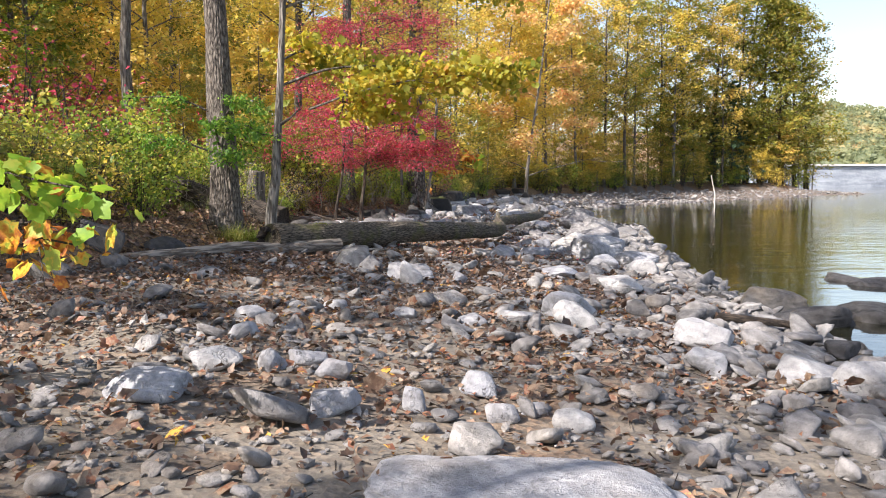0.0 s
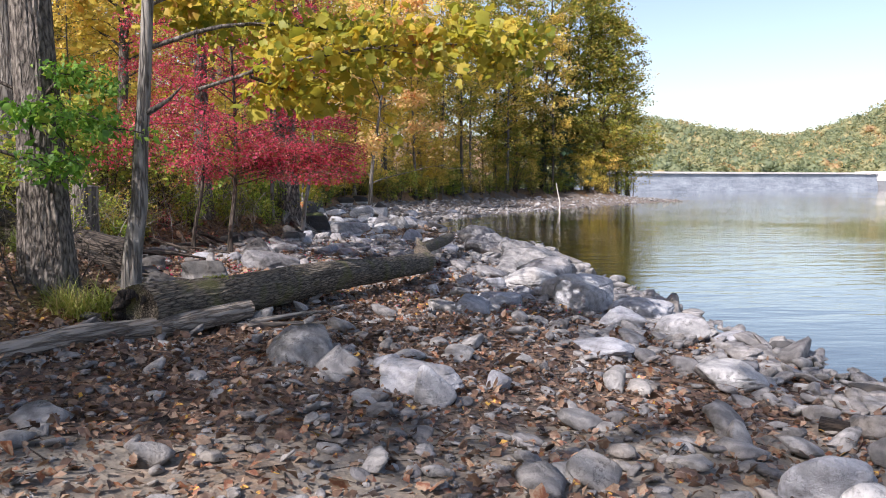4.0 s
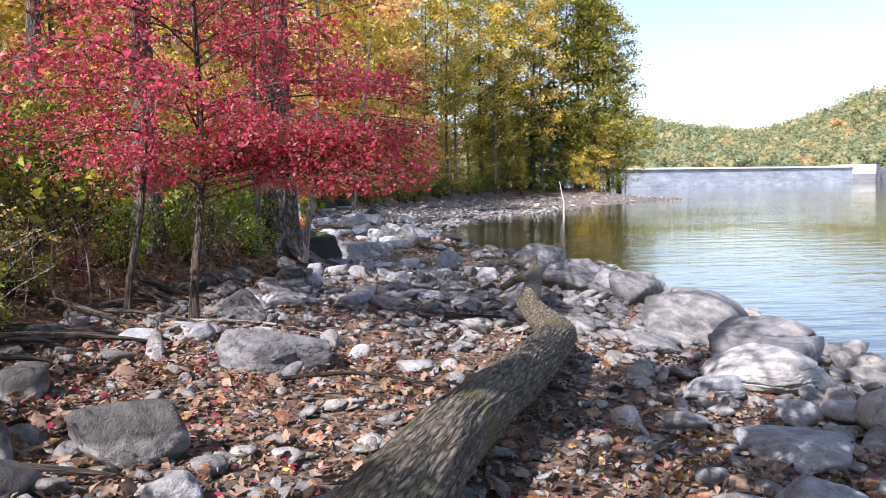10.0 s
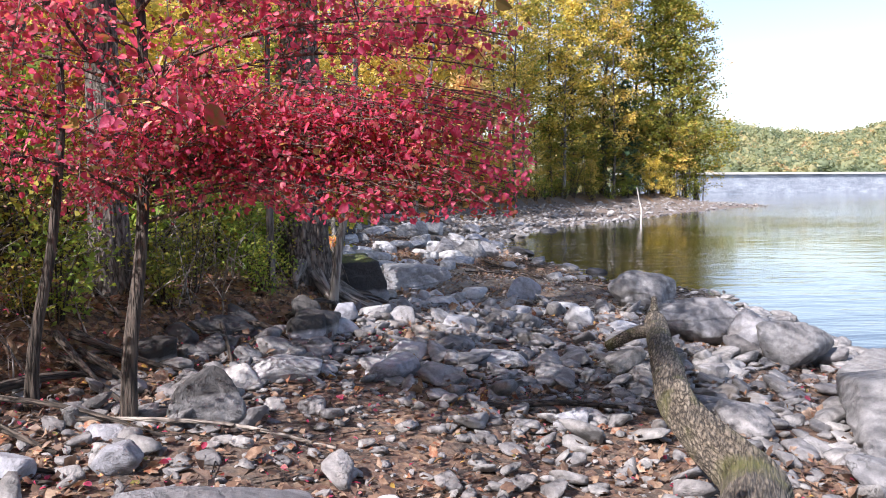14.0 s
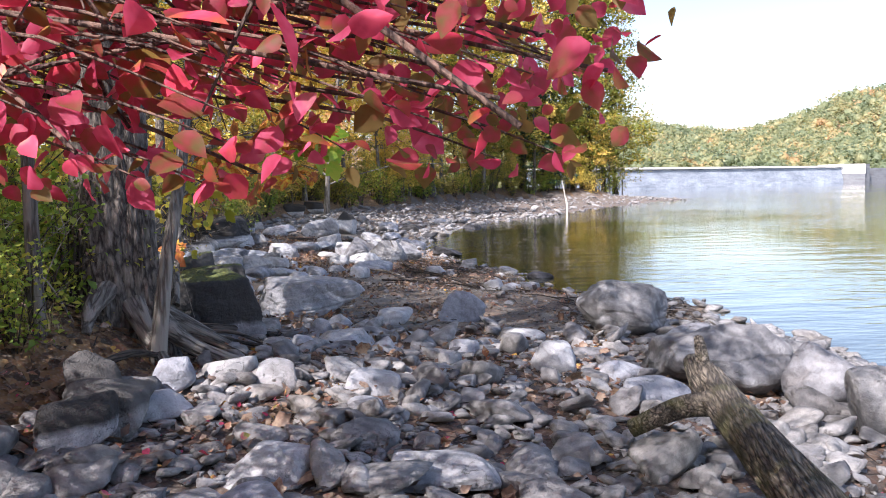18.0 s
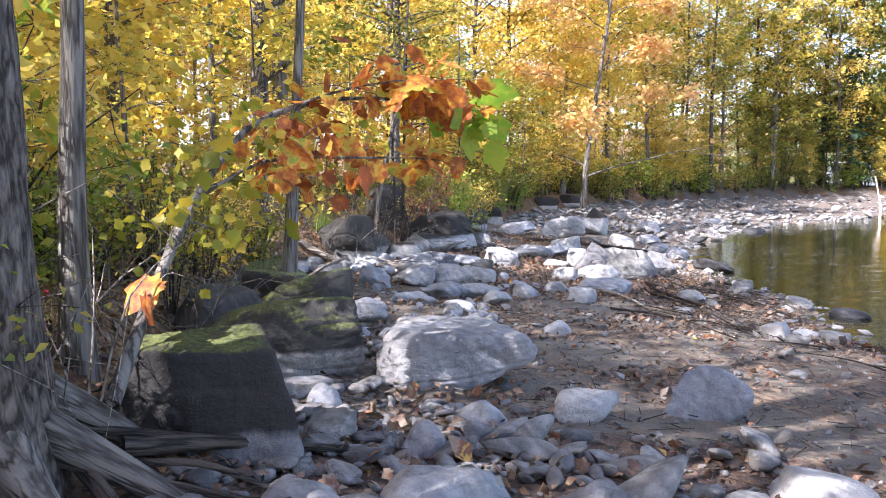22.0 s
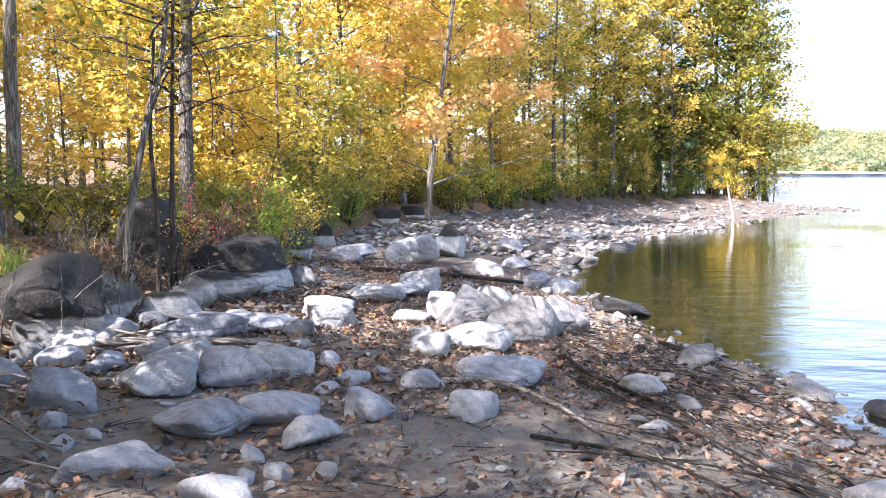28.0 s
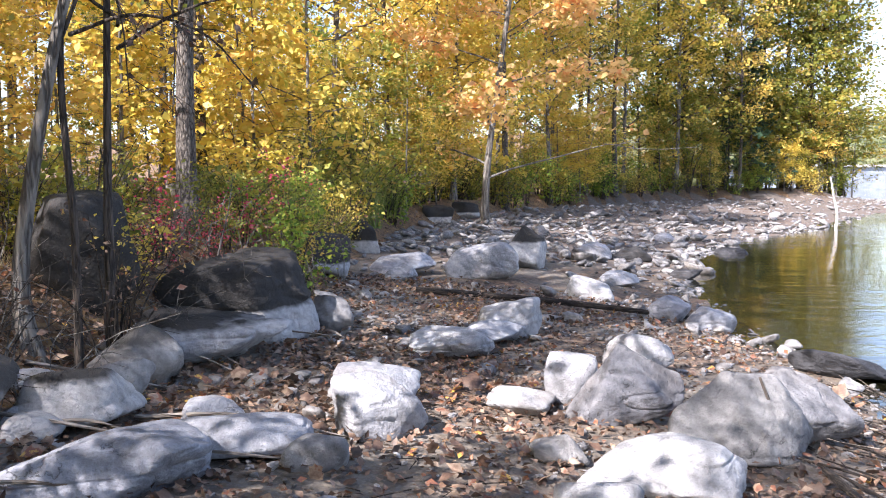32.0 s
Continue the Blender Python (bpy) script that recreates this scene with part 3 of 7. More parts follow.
gx = steps((-700, -60, 40), (-60, -14, 1.5), (-14, 7, 0.16), (7, 60, 1.8), (60, 760, 20))
gy = steps((-300, -12, 12), (-12, 44, 0.18), (44, 75, 0.6), (75, 150, 2.0), (150, 900, 20))
GX, GY = np.meshgrid(gx, gy, indexing="ij")
GZ = land_z(GX.ravel(), GY.ravel())
ni, nj = GX.shape
ii, jj = np.meshgrid(np.arange(ni - 1), np.arange(nj - 1), indexing="ij")
gf = np.stack([ii * nj + jj, (ii + 1) * nj + jj, (ii + 1) * nj + jj + 1, ii * nj + jj + 1], -1).reshape(-1, 4)
cx, cy = (GX[:-1, :-1] + 0.1).ravel(), (GY[:-1, :-1] + 0.1).ravel()
wooded = (cx < np.interp(cy, BANK_Y, BANK_X) + 0.25 * vnoise(np.stack([cx * 2, cy * 2, 0 * cx], -1), 4)) | (np.hypot(cx, cy) > 236)
wander = vnoise(np.stack([cx, cy, 0 * cx], -1) * 0.6, 6)
ground = thing("ground", 0, 0, 0, "silty lake shore littered with leaves, rising to forest floor", "ground", kind="structure",
               data=mesh_of("ground", np.stack([GX.ravel(), GY.ravel(), GZ], -1), gf, [BEACH, FLOOR, FAR_SHORE, STONY, COVE], True, np.where(wooded, 1, np.where(cy > 43 + 3 * wander, 2, np.where((cy > 3.0 + 2 * wander) & (cy < 20.6 + 1.5 * wander), 3, np.where(cy > 12, 4, 0))))))

wx, wy = np.meshgrid(np.array([-20, 6, 30, 120, 760.0]), np.array([-300, 0, 40, 120, 300, 480.0]), indexing="ij")
wf = np.array([(i * 6 + j, (i + 1) * 6 + j, (i + 1) * 6 + j + 1, i * 6 + j + 1) for i in range(4) for j in range(5)])
water = thing("water", 0, 0, 0, "calm lake water with fine ripples mirroring sky and trees", "water", kind="structure",
              data=mesh_of("water", np.stack([wx.ravel(), wy.ravel(), 0 * wx.ravel()], -1), wf, WATER))


# ---- stones ----
def ball(level):
    bm = bmesh.new()
    bmesh.ops.create_icosphere(bm, subdivisions=level, radius=1.0)
    v = np.array([p.co[:] for p in bm.verts])
    f = np.array([[p.index for p in face.verts] for face in bm.faces])
    bm.free()
    return v, f


BALLS = {n: ball(n) for n in (1, 2, 3, 4, 5, 6)}


def stone_shape(level, seed, cuts=10, wear=14.0, rough=0.05, box=0.2):
    """A broken, worn stone that fills a box of two units: flat faces at all angles meeting in rounded edges."""
    rng = np.random.default_rng(seed)
    d, f = BALLS[level]
    axes = np.concatenate([np.eye(3), -np.eye(3)]) + rng.normal(0, box, (6, 3))
    normals = np.concatenate([axes, rng.normal(0, 1, (cuts, 3))])
    normals /= np.linalg.norm(normals, axis=1, keepdims=True)
    reach = np.r_[rng.uniform(0.85, 1.1, 6), rng.uniform(0.78, 1.12, cuts)]
    near = np.clip(d @ normals.T / reach, 1e-3, None)
    v = d * ((near**wear).sum(1) ** (-1 / wear))[:, None]
    bumps = rough * fbm(v * 1.5 + seed, 2, seed)
    if level > 2:
        bumps = bumps + 0.5 * rough * (0.5 - np.abs(vnoise(v * 3.6 + seed, seed + 3))) + 0.18 * rough * vnoise(v * 9 + seed, seed)
    if level > 4:
        cleft = np.clip(0.10 - np.abs(vnoise(v * (0.9, 0.9, 1.7) + seed * 0.37, seed + 13)), 0, 1)
        bumps = bumps - 0.55 * cleft + 0.2 * rough * (0.4 - np.abs(vnoise(v * 14 + seed, seed + 7))) + 0.14 * rough * vnoise(v * 26, seed)
    v = v + d * bumps[:, None]
    v -= (v.max(0) + v.min(0)) / 2
    v /= (v.max(0) - v.min(0)) / 2
    return v, f


KINDS = {  # material, label, cuts, wear, slant of the main faces
    "": (PALE, "pale grey water-worn boulder lying on the silty shore", 10, 11.5, 0.34),
    "g": (GREY, "weathered grey boulder at the water's edge", 11, 10, 0.36),
    "d": (BANKROCK, "dark lichen-crusted boulder below the wooded bank", 9, 11, 0.36),
    "s": (PALE, "low flat slab of pale grey rock sunk in leaf litter", 9, 11, 0.3),
    "w": (WETROCK, "dark wet rock standing in the shallow water", 9, 9, 0.3),
    "m": (MOSSY, "large dark boulder with moss on top, bleached at its foot", 7, 13, 0.24),
    "b": (CRUSTED, "black-crusted bank boulder bleached white below the waterline", 7, 11, 0.28),
    "k": (SQUARE, "dark square-sided boulder with a pale band at its foot", 3, 24, 0.10),
    "r": (GREY, "rugged grey ledge rock at the water's edge", 9, 19, 0.34),
    "f": (PALE, "broad flat-topped pale boulder with sharp edges", 6, 17, 0.16),
    "a": (GREY, "tall angular grey boulder with sharp faces", 10, 16, 0.5),
}
placed = []


def boulder(x, y, width, depth, height, turn=0, kind="", sink=0.12, foot=None):
    seed = len(placed) + 11
    rng = np.random.default_rng(seed)
    stone, label, cuts, wear, slant = KINDS[kind]
    v, f = stone_shape(6 if width > 0.9 and y < 34 else 5 if width > 0.5 else 4 if width > 0.25 else 3, seed, cuts, wear * float(rng.uniform(0.75, 1.35)), 0.06, slant)
    tall = height * (1 + sink)
    taper = 0.6 if kind == "a" else 0.12 if kind in ("m", "b") else float(rng.uniform(0.08, 0.30))
    lean = rng.normal(0, 0.12, 2)
    up = (v[:, 2:] + 1) / 2
    v = np.concatenate([v[:, :2] * (1.08 - taper * up**1.3) + lean * up, v[:, 2:]], 1)
    v = v * (width / 2, depth / 2, tall / 2) + (0, 0, height - tall / 2)
    z = max(z_at(x, y), -0.12 if kind == "w" else -1)
    if foot is not None:
        z = min(z, foot)
    ob = thing("boulder", x, y, z - 0.02, label, "boulder", "boulders along the shore", turn=turn, data=mesh_of("boulder", v, f, stone))
    placed.append((x, y, max(width, depth) / 2))
    return ob


boulder(-2.62, 21.42, 1.22, 0.95, 0.45, 22, "f")
boulder(-3.30, 19.08, 1.0, 0.76, 0.62, 30, "k", foot=0.64)
boulder(-3.00, 19.98, 0.23, 0.17, 0.22, 29)
boulder(-3.07, 14.85, 0.63, 0.47, 0.19, 20, "f")
boulder(-2.12, 20.49, 0.35, 0.26, 0.18, 14)
boulder(0.02, 4.37, 0.67, 0.50, 0.22, -13)
boulder(-5.15, 29.08, 1.04, 0.78, 0.31, 31)
boulder(1.18, -1.35, 0.33, 0.25, 0.15, 21)
boulder(-2.28, 18.44, 0.20, 0.15, 0.16, 21)
boulder(-2.22, 15.15, 0.53, 0.40, 0.19, 8, "f")
boulder(-1.61, 18.63, 0.25, 0.19, 0.16, 11)
boulder(-0.26, 1.39, 0.19, 0.14, 0.12, 17)
boulder(-1.72, 16.83, 0.25, 0.19, 0.12, 7)
boulder(-0.60, 4.58, 0.44, 0.33, 0.24, -4, "a")
boulder(-2.68, 11.72, 0.94, 0.66, 0.40, 18, "r")
boulder(-1.50, 20.88, 0.43, 0.32, 0.19, 5, "f")
boulder(2.14, -0.98, 0.23, 0.17, 0.14, 7)
boulder(0.73, 1.71, 0.27, 0.21, 0.13, 3)
boulder(-4.17, 29.51, 0.39, 0.29, 0.24, 16, "d", foot=0.33)
boulder(2.60, -0.93, 0.27, 0.21, 0.15, 0)
boulder(1.60, -1.05, 0.15, 0.11, 0.19, 14)
boulder(1.41, 1.74, 0.33, 0.24, 0.11, -6)
boulder(-1.46, 11.83, 0.39, 0.29, 0.12, 2)
boulder(-1.96, 18.95, 0.62, 0.47, 0.19, 15, "f")
boulder(-3.94, 26.04, 0.71, 0.53, 0.25, 24)
boulder(0.02, -1.50, 0.53, 0.40, 0.17, 35)
boulder(-0.85, 18.99, 0.30, 0.22, 0.17, 1)
boulder(-0.04, 1.78, 0.28, 0.21, 0.14, 13)
boulder(-3.89, 21.04, 1.24, 0.93, 0.56, 35, "m", foot=0.56)
boulder(-3.39, 20.56, 0.43, 0.33, 0.13, 30)
boulder(-2.09, 23.98, 0.30, 0.23, 0.16, 6)
boulder(-2.24, 29.94, 0.92, 0.69, 0.31, -9)
boulder(2.33, -0.77, 0.17, 0.13, 0.10, 4)
boulder(-2.33, 17.16, 0.28, 0.21, 0.23, 14)
boulder(-4.12, 23.50, 0.51, 0.38, 0.23, 33)
boulder(-2.95, 17.01, 0.26, 0.19, 0.23, 22)
boulder(0.69, 4.63, 0.22, 0.17, 0.19, -20)
boulder(-1.68, 17.36, 0.41, 0.31, 0.15, 6, "f")
boulder(-0.24, 4.92, 0.24, 0.18, 0.14, -8)
boulder(0.96, -0.79, 0.27, 0.20, 0.17, 21)
boulder(-2.64, 17.29, 0.39, 0.29, 0.21, 17, "f")
boulder(1.91, -0.55, 0.26, 0.20, 0.18, 9)
boulder(-1.00, 5.22, 0.65, 0.49, 0.31, 1, "a")
boulder(-2.60, 8.44, 0.28, 0.21, 0.17, 14)
boulder(-2.13, 15.81, 0.53, 0.40, 0.17, 6, "f")
boulder(-1.31, 15.82, 0.57, 0.43, 0.18, -4, "f")
boulder(-2.84, 30.17, 0.38, 0.28, 0.17, -1, "d", foot=0.22)
boulder(1.84, 2.18, 0.40, 0.30, 0.14, -11)
boulder(-1.99, 12.25, 0.22, 0.16, 0.17, 8)
boulder(-0.68, 21.50, 0.58, 0.43, 0.41, -6)
boulder(0.49, -0.73, 0.22, 0.17, 0.18, 25)
boulder(-3.99, 30.33, 0.66, 0.50, 0.41, 12)
boulder(-5.83, 29.50, 0.39, 0.29, 0.18, 35)
boulder(0.12, -0.83, 0.37, 0.28, 0.19, 30)
boulder(-0.09, 5.32, 0.30, 0.22, 0.13, -9)
boulder(-2.12, 26.96, 0.41, 0.31, 0.24, -0)
boulder(0.64, -0.48, 0.28, 0.21, 0.13, 23)
boulder(-5.07, 30.21, 0.44, 0.33, 0.17, 24)
boulder(2.24, 2.54, 0.54, 0.41, 0.32, -15)
boulder(-2.25, 19.64, 0.27, 0.20, 0.21, 16)
boulder(0.58, 8.66, 0.54, 0.41, 0.28, -23)
boulder(-4.05, 15.89, 0.62, 0.47, 0.25, 26, "d", foot=0.71)
boulder(-5.10, 26.35, 0.45, 0.34, 0.36, 34)
boulder(-1.63, 30.70, 1.00, 0.70, 0.54, -14, "a")
boulder(-3.04, 9.15, 0.62, 0.46, 0.37, 16, "d", foot=0.57)
boulder(-0.18, 20.01, 0.54, 0.40, 0.19, -7)
boulder(-3.54, 12.54, 0.28, 0.21, 0.19, 24)
boulder(-3.41, 24.82, 0.41, 0.30, 0.14, 19)
boulder(-4.46, 24.34, 0.31, 0.23, 0.14, 31)
boulder(-4.64, 26.97, 0.65, 0.49, 0.30, 26)
boulder(-5.89, 30.20, 0.39, 0.29, 0.12, 31)
boulder(-3.00, 16.62, 0.50, 0.38, 0.15, 13)
boulder(-2.26, 31.14, 0.95, 0.65, 0.58, -7, "a")
boulder(-3.28, 16.61, 0.34, 0.25, 0.39, 16, "d", foot=0.66)
boulder(-3.06, 31.20, 0.55, 0.41, 0.21, 1)
boulder(-1.15, 30.98, 0.95, 0.65, 0.50, -18, "a")
boulder(-0.15, 18.51, 0.41, 0.31, 0.30, -10)
boulder(0.43, 18.40, 0.48, 0.36, 0.19, -16)
boulder(-2.62, 27.81, 0.41, 0.31, 0.18, 5)
boulder(-3.24, 27.73, 0.37, 0.28, 0.14, 11)
boulder(-6.35, 30.32, 0.41, 0.31, 0.17, 35)
boulder(-0.19, 0.14, 0.26, 0.20, 0.16, 28)
boulder(-4.74, 27.53, 0.69, 0.52, 0.32, 25)
boulder(-3.99, 27.87, 0.87, 0.65, 0.28, 17)
boulder(-3.83, 13.08, 0.36, 0.27, 0.11, 24)
boulder(-4.14, 25.27, 0.65, 0.49, 0.19, 24)
boulder(-2.68, 31.50, 0.43, 0.32, 0.43, -3)
boulder(-1.92, 28.25, 0.93, 0.70, 0.28, -2)
boulder(-5.28, 27.29, 0.36, 0.27, 0.18, 30)
boulder(1.14, 13.31, 0.64, 0.48, 0.27, -23, "g")
boulder(3.53, 1.03, 0.35, 0.26, 0.23, -8)
boulder(-3.38, 13.59, 0.51, 0.38, 0.42, 19, "d", foot=0.54)
boulder(0.27, 25.61, 0.35, 0.26, 0.24, -17)
boulder(4.35, 1.00, 0.54, 0.40, 0.20, -15)
boulder(-5.71, 27.33, 0.45, 0.33, 0.19, 34)
boulder(1.00, 9.85, 0.73, 0.55, 0.22, -23)
boulder(4.71, 0.92, 0.47, 0.35, 0.22, -19)
boulder(1.80, 6.36, 0.69, 0.52, 0.18, -24, "s")
boulder(-3.54, 28.23, 0.19, 0.14, 0.17, 13)
boulder(-0.62, 28.23, 0.45, 0.34, 0.20, -14)
boulder(1.20, 20.98, 1.05, 0.79, 0.68, -17, "r")
boulder(0.64, 25.69, 0.34, 0.25, 0.16, -20)
boulder(0.16, 4.04, 0.29, 0.22, 0.32, 7)
boulder(0.38, 17.36, 0.51, 0.38, 0.26, -18)
boulder(-0.76, 14.18, 0.30, 0.22, 0.15, -5)
boulder(-0.49, 0.82, 0.30, 0.22, 0.13, 27)
boulder(-6.04, 31.80, 1.38, 1.04, 0.45, 26, "b", foot=0.43)
boulder(0.07, 10.48, 0.25, 0.19, 0.17, -13)
boulder(3.60, 1.80, 0.56, 0.42, 0.27, -8)
boulder(-6.86, 31.68, 0.88, 0.66, 1.05, 32, "b", foot=0.87)
boulder(-3.58, 26.56, 0.65, 0.49, 0.20, 16)
boulder(-2.65, 29.15, 0.45, 0.34, 0.26, 4)
boulder(1.95, 14.35, 1.25, 1.35, 0.62, -20, "r")
boulder(2.1, 13.05, 1.25, 1.35, 0.54, 25, "r")
boulder(2.0, 12.1, 0.85, 0.95, 0.40, -30, "r")
boulder(2.39, 2.20, 0.48, 0.36, 0.29, 2)
boulder(2.31, 10.34, 1.05, 0.79, 0.53, -30)
boulder(-3.77, 32.92, 0.84, 0.63, 0.30, 6)
boulder(-0.94, 4.82, 0.52, 0.39, 0.35, 14, "d", foot=0.44)
boulder(-6.42, 28.40, 0.98, 0.74, 0.85, 34, "b", foot=0.55)
boulder(1.48, 10.69, 0.36, 0.27, 0.19, -23)
boulder(1.95, 17.70, 0.77, 0.58, 0.55, -28, "g")
boulder(-5.90, 28.64, 0.61, 0.45, 0.24, 29)
boulder(-5.99, 32.82, 1.65, 1.24, 0.84, 22, "b", foot=0.45)
boulder(1.86, 10.63, 0.50, 0.37, 0.23, -26)
boulder(-4.69, 23.47, 0.44, 0.33, 0.20, 27)
boulder(4.85, 2.10, 0.32, 0.24, 0.19, -17, "w")
boulder(1.05, 11.26, 0.54, 0.41, 0.23, -19)
boulder(-5.60, 24.25, 1.20, 0.90, 0.49, 32, "m", foot=0.55)
boulder(-4.15, 27.39, 0.62, 0.46, 0.35, 18)
boulder(4.70, 4.80, 0.89, 0.67, 0.35, -27, "w")
boulder(-5.86, 26.78, 0.42, 0.32, 0.22, 31)
boulder(-0.04, 33.35, 0.97, 0.73, 0.29, -20, "w")
boulder(-3.25, 33.97, 0.71, 0.53, 0.46, 2)
boulder(3.22, 7.94, 0.74, 0.56, 0.32, -28)
boulder(4.05, 5.37, 0.37, 0.28, 0.11, -22, "w")
boulder(2.53, 8.29, 0.62, 0.47, 0.30, -23)
boulder(3.64, 7.72, 0.50, 0.38, 0.18, -32)
boulder(-4.02, 12.25, 0.38, 0.29, 0.17, 17)
boulder(1.50, 19.50, 1.06, 0.80, 0.45, -20, "r")
boulder(1.58, 27.90, 0.61, 0.46, 0.19, -21, "w")
boulder(-4.11, 30.95, 0.69, 0.52, 0.32, 12)
boulder(4.94, 3.84, 0.87, 0.65, 0.35, -14, "w")
boulder(2.32, 19.39, 0.77, 0.58, 0.36, -25, "g")
boulder(2.21, 9.55, 0.93, 0.70, 0.49, -19)
boulder(3.03, 9.39, 0.91, 0.68, 0.36, -23)
boulder(5.64, 4.23, 1.05, 0.79, 0.32, -18, "w")
boulder(2.80, 16.46, 0.95, 0.71, 0.39, -25, "r")
boulder(2.01, 17.05, 0.87, 0.65, 0.54, -19, "g")
boulder(-3.67, 3.05, 0.56, 0.42, 0.50, 37, "d", foot=0.76)
boulder(4.07, 7.24, 0.37, 0.28, 0.16, -18, "w")
boulder(-4.67, 29.72, 0.79, 0.59, 0.26, 17)
boulder(-0.76, 35.68, 0.61, 0.45, 0.32, -12)
boulder(2.81, 5.38, 0.61, 0.46, 0.23, -1)
boulder(-3.46, 4.01, 0.63, 0.47, 0.28, 33, "d", foot=0.69)
boulder(-1.22, 36.34, 0.64, 0.48, 0.34, -9)
boulder(1.72, 11.71, 1.11, 0.83, 0.41, -13)
boulder(-6.34, 37.04, 1.07, 0.80, 0.69, 16, "b", foot=0.59)
boulder(6.30, 8.16, 0.81, 0.61, 0.24, -27, "w")
boulder(-2.15, 37.67, 0.75, 0.56, 0.38, -4)
boulder(-5.11, 37.62, 0.53, 0.40, 0.24, 10)
boulder(-6.42, 29.29, 0.99, 0.75, 0.61, 24, "d", foot=0.55)
boulder(-2.02, 32.84, 0.66, 0.50, 0.44, 2)
boulder(6.65, 7.57, 0.91, 0.68, 0.27, -17, "w")
boulder(-5.30, 38.74, 1.15, 0.86, 0.40, 10)
boulder(-3.90, 39.08, 1.26, 0.94, 0.64, 4)
boulder(-3.41, 33.48, 0.80, 0.60, 0.28, 7)
boulder(-1.52, 39.73, 0.77, 0.58, 0.29, -6)
boulder(1.34, 18.38, 1.26, 0.94, 0.57, -11, "r")
boulder(-3.19, 41.23, 0.90, 0.68, 0.89, 1, "b", foot=0.21)
boulder(0.05, 41.36, 0.70, 0.52, 0.21, -11, "w")
boulder(-6.70, 41.57, 0.83, 0.62, 0.71, 13, "b", foot=0.51)
boulder(-1.64, 44.51, 0.89, 0.67, 0.41, -4)
boulder(-0.70, 44.56, 0.90, 0.67, 0.33, -7, "w")
boulder(2.13, 47.00, 0.95, 0.71, 0.29, -13, "w")
boulder(0.91, 50.05, 0.89, 0.67, 0.33, -9)
boulder(-6.60, 53.24, 1.20, 0.90, 0.68, 7, "b", foot=0.53)
boulder(-5.85, 57.36, 1.15, 0.86, 0.71, 5, "b", foot=0.50)
boulder(2.42, -2.30, 1.45, 0.90, 0.17, 10, "s")
boulder(-4.45, 22.55, 1.0, 0.78, 0.64, 32, "m", foot=0.56)
boulder(-5.0, 23.2, 0.8, 0.6, 0.5, 15, "m", foot=0.6)
boulder(-4.75, 21.6, 0.75, 0.6, 0.5, 60, "d", foot=0.62)

q = np.random.default_rng(19)
# dark bank stones; from n 36 on they also stand for a shaded hollow
for n in range(74):
    y = float(q.uniform(21.5, 34) if n < 36 else q.uniform(8, 16.6))
    x = float(np.interp(y, BANK_Y, BANK_X)) + float(q.normal(0.05, 0.3))
    if all((x - a) ** 2 + (y - b) ** 2 > (0.8 * c) ** 2 for a, b, c in placed):
        w = float(q.uniform(0.25, 0.75) if n < 36 else q.uniform(0.2, 0.5))
        boulder(x, y, w, w * float(q.uniform(0.6, 0.95)), w * float(q.uniform(0.45, 0.75)), float(q.uniform(0, 180)), "b" if n % 3 == 0 else "d", foot=float(ground_z(float(np.interp(y, BANK_Y, BANK_X)) + 0.3, y)))

for n in range(70):
    x, y = (float(q.uniform(-4.9, -2.8)), float(q.uniform(21.9, 25.6))) if n < 44 else (float(q.uniform(-5.6, -2.4)), float(q.uniform(25.6, 29)))
    w = float(np.clip(q.lognormal(-1.55, 0.35), 0.10, 0.42))
    if all((x - a) ** 2 + (y - b) ** 2 > (c + 0.3 * w) ** 2 for a, b, c in placed):
        boulder(x, y, w, w * float(q.uniform(0.6, 0.95)), w * float(q.uniform(0.4, 0.7)), float(q.uniform(0, 180)))

# the 24 shapes that the loose stones share
SHAPES = [stone_shape(2, 300 + n, 7, 18, 0.03, 0.35)[0] * (1, rngw, rngh) for n, rngw, rngh in [(k, 0.6 + 0.3 * ((k * 37 % 10) / 10), 0.24 + 0.28 * ((k * 53 % 10) / 10)) for k in range(24)]]
FACE2 = BALLS[2][1]
FINE = [stone_shape(3, 400 + n, 8, 20, 0.04, 0.35)[0] * (1, 0.6 + 0.3 * (n * 37 % 10) / 10, 0.28 + 0.3 * (n * 53 % 10) / 10) for n in range(16)]
FACE3 = BALLS[3][1]
FLAKES = [stone_shape(1, 560 + n, 6, 10, 0.08, 0.3)[0] * (1, 0.6 + 0.03 * n, 0.3 + 0.03 * n) for n in range(10)]
CHIPS = [stone_shape(1, 500 + n, 4, 9, 0.12, 0.3)[0] * (1, 0.75, 0.5) for n in range(10)]
FACE1 = BALLS[1][1]


def scatter(rng, count, y0, y1, over=0.4, inside=0.0):
    y = rng.uniform(y0, y1, count)
    a, b = np.interp(y, BANK_Y, BANK_X) - inside, np.interp(y, SHORE_Y, SHORE_X) + over
    x = a + (b - a) * rng.uniform(0, 1, count)
    return x, y


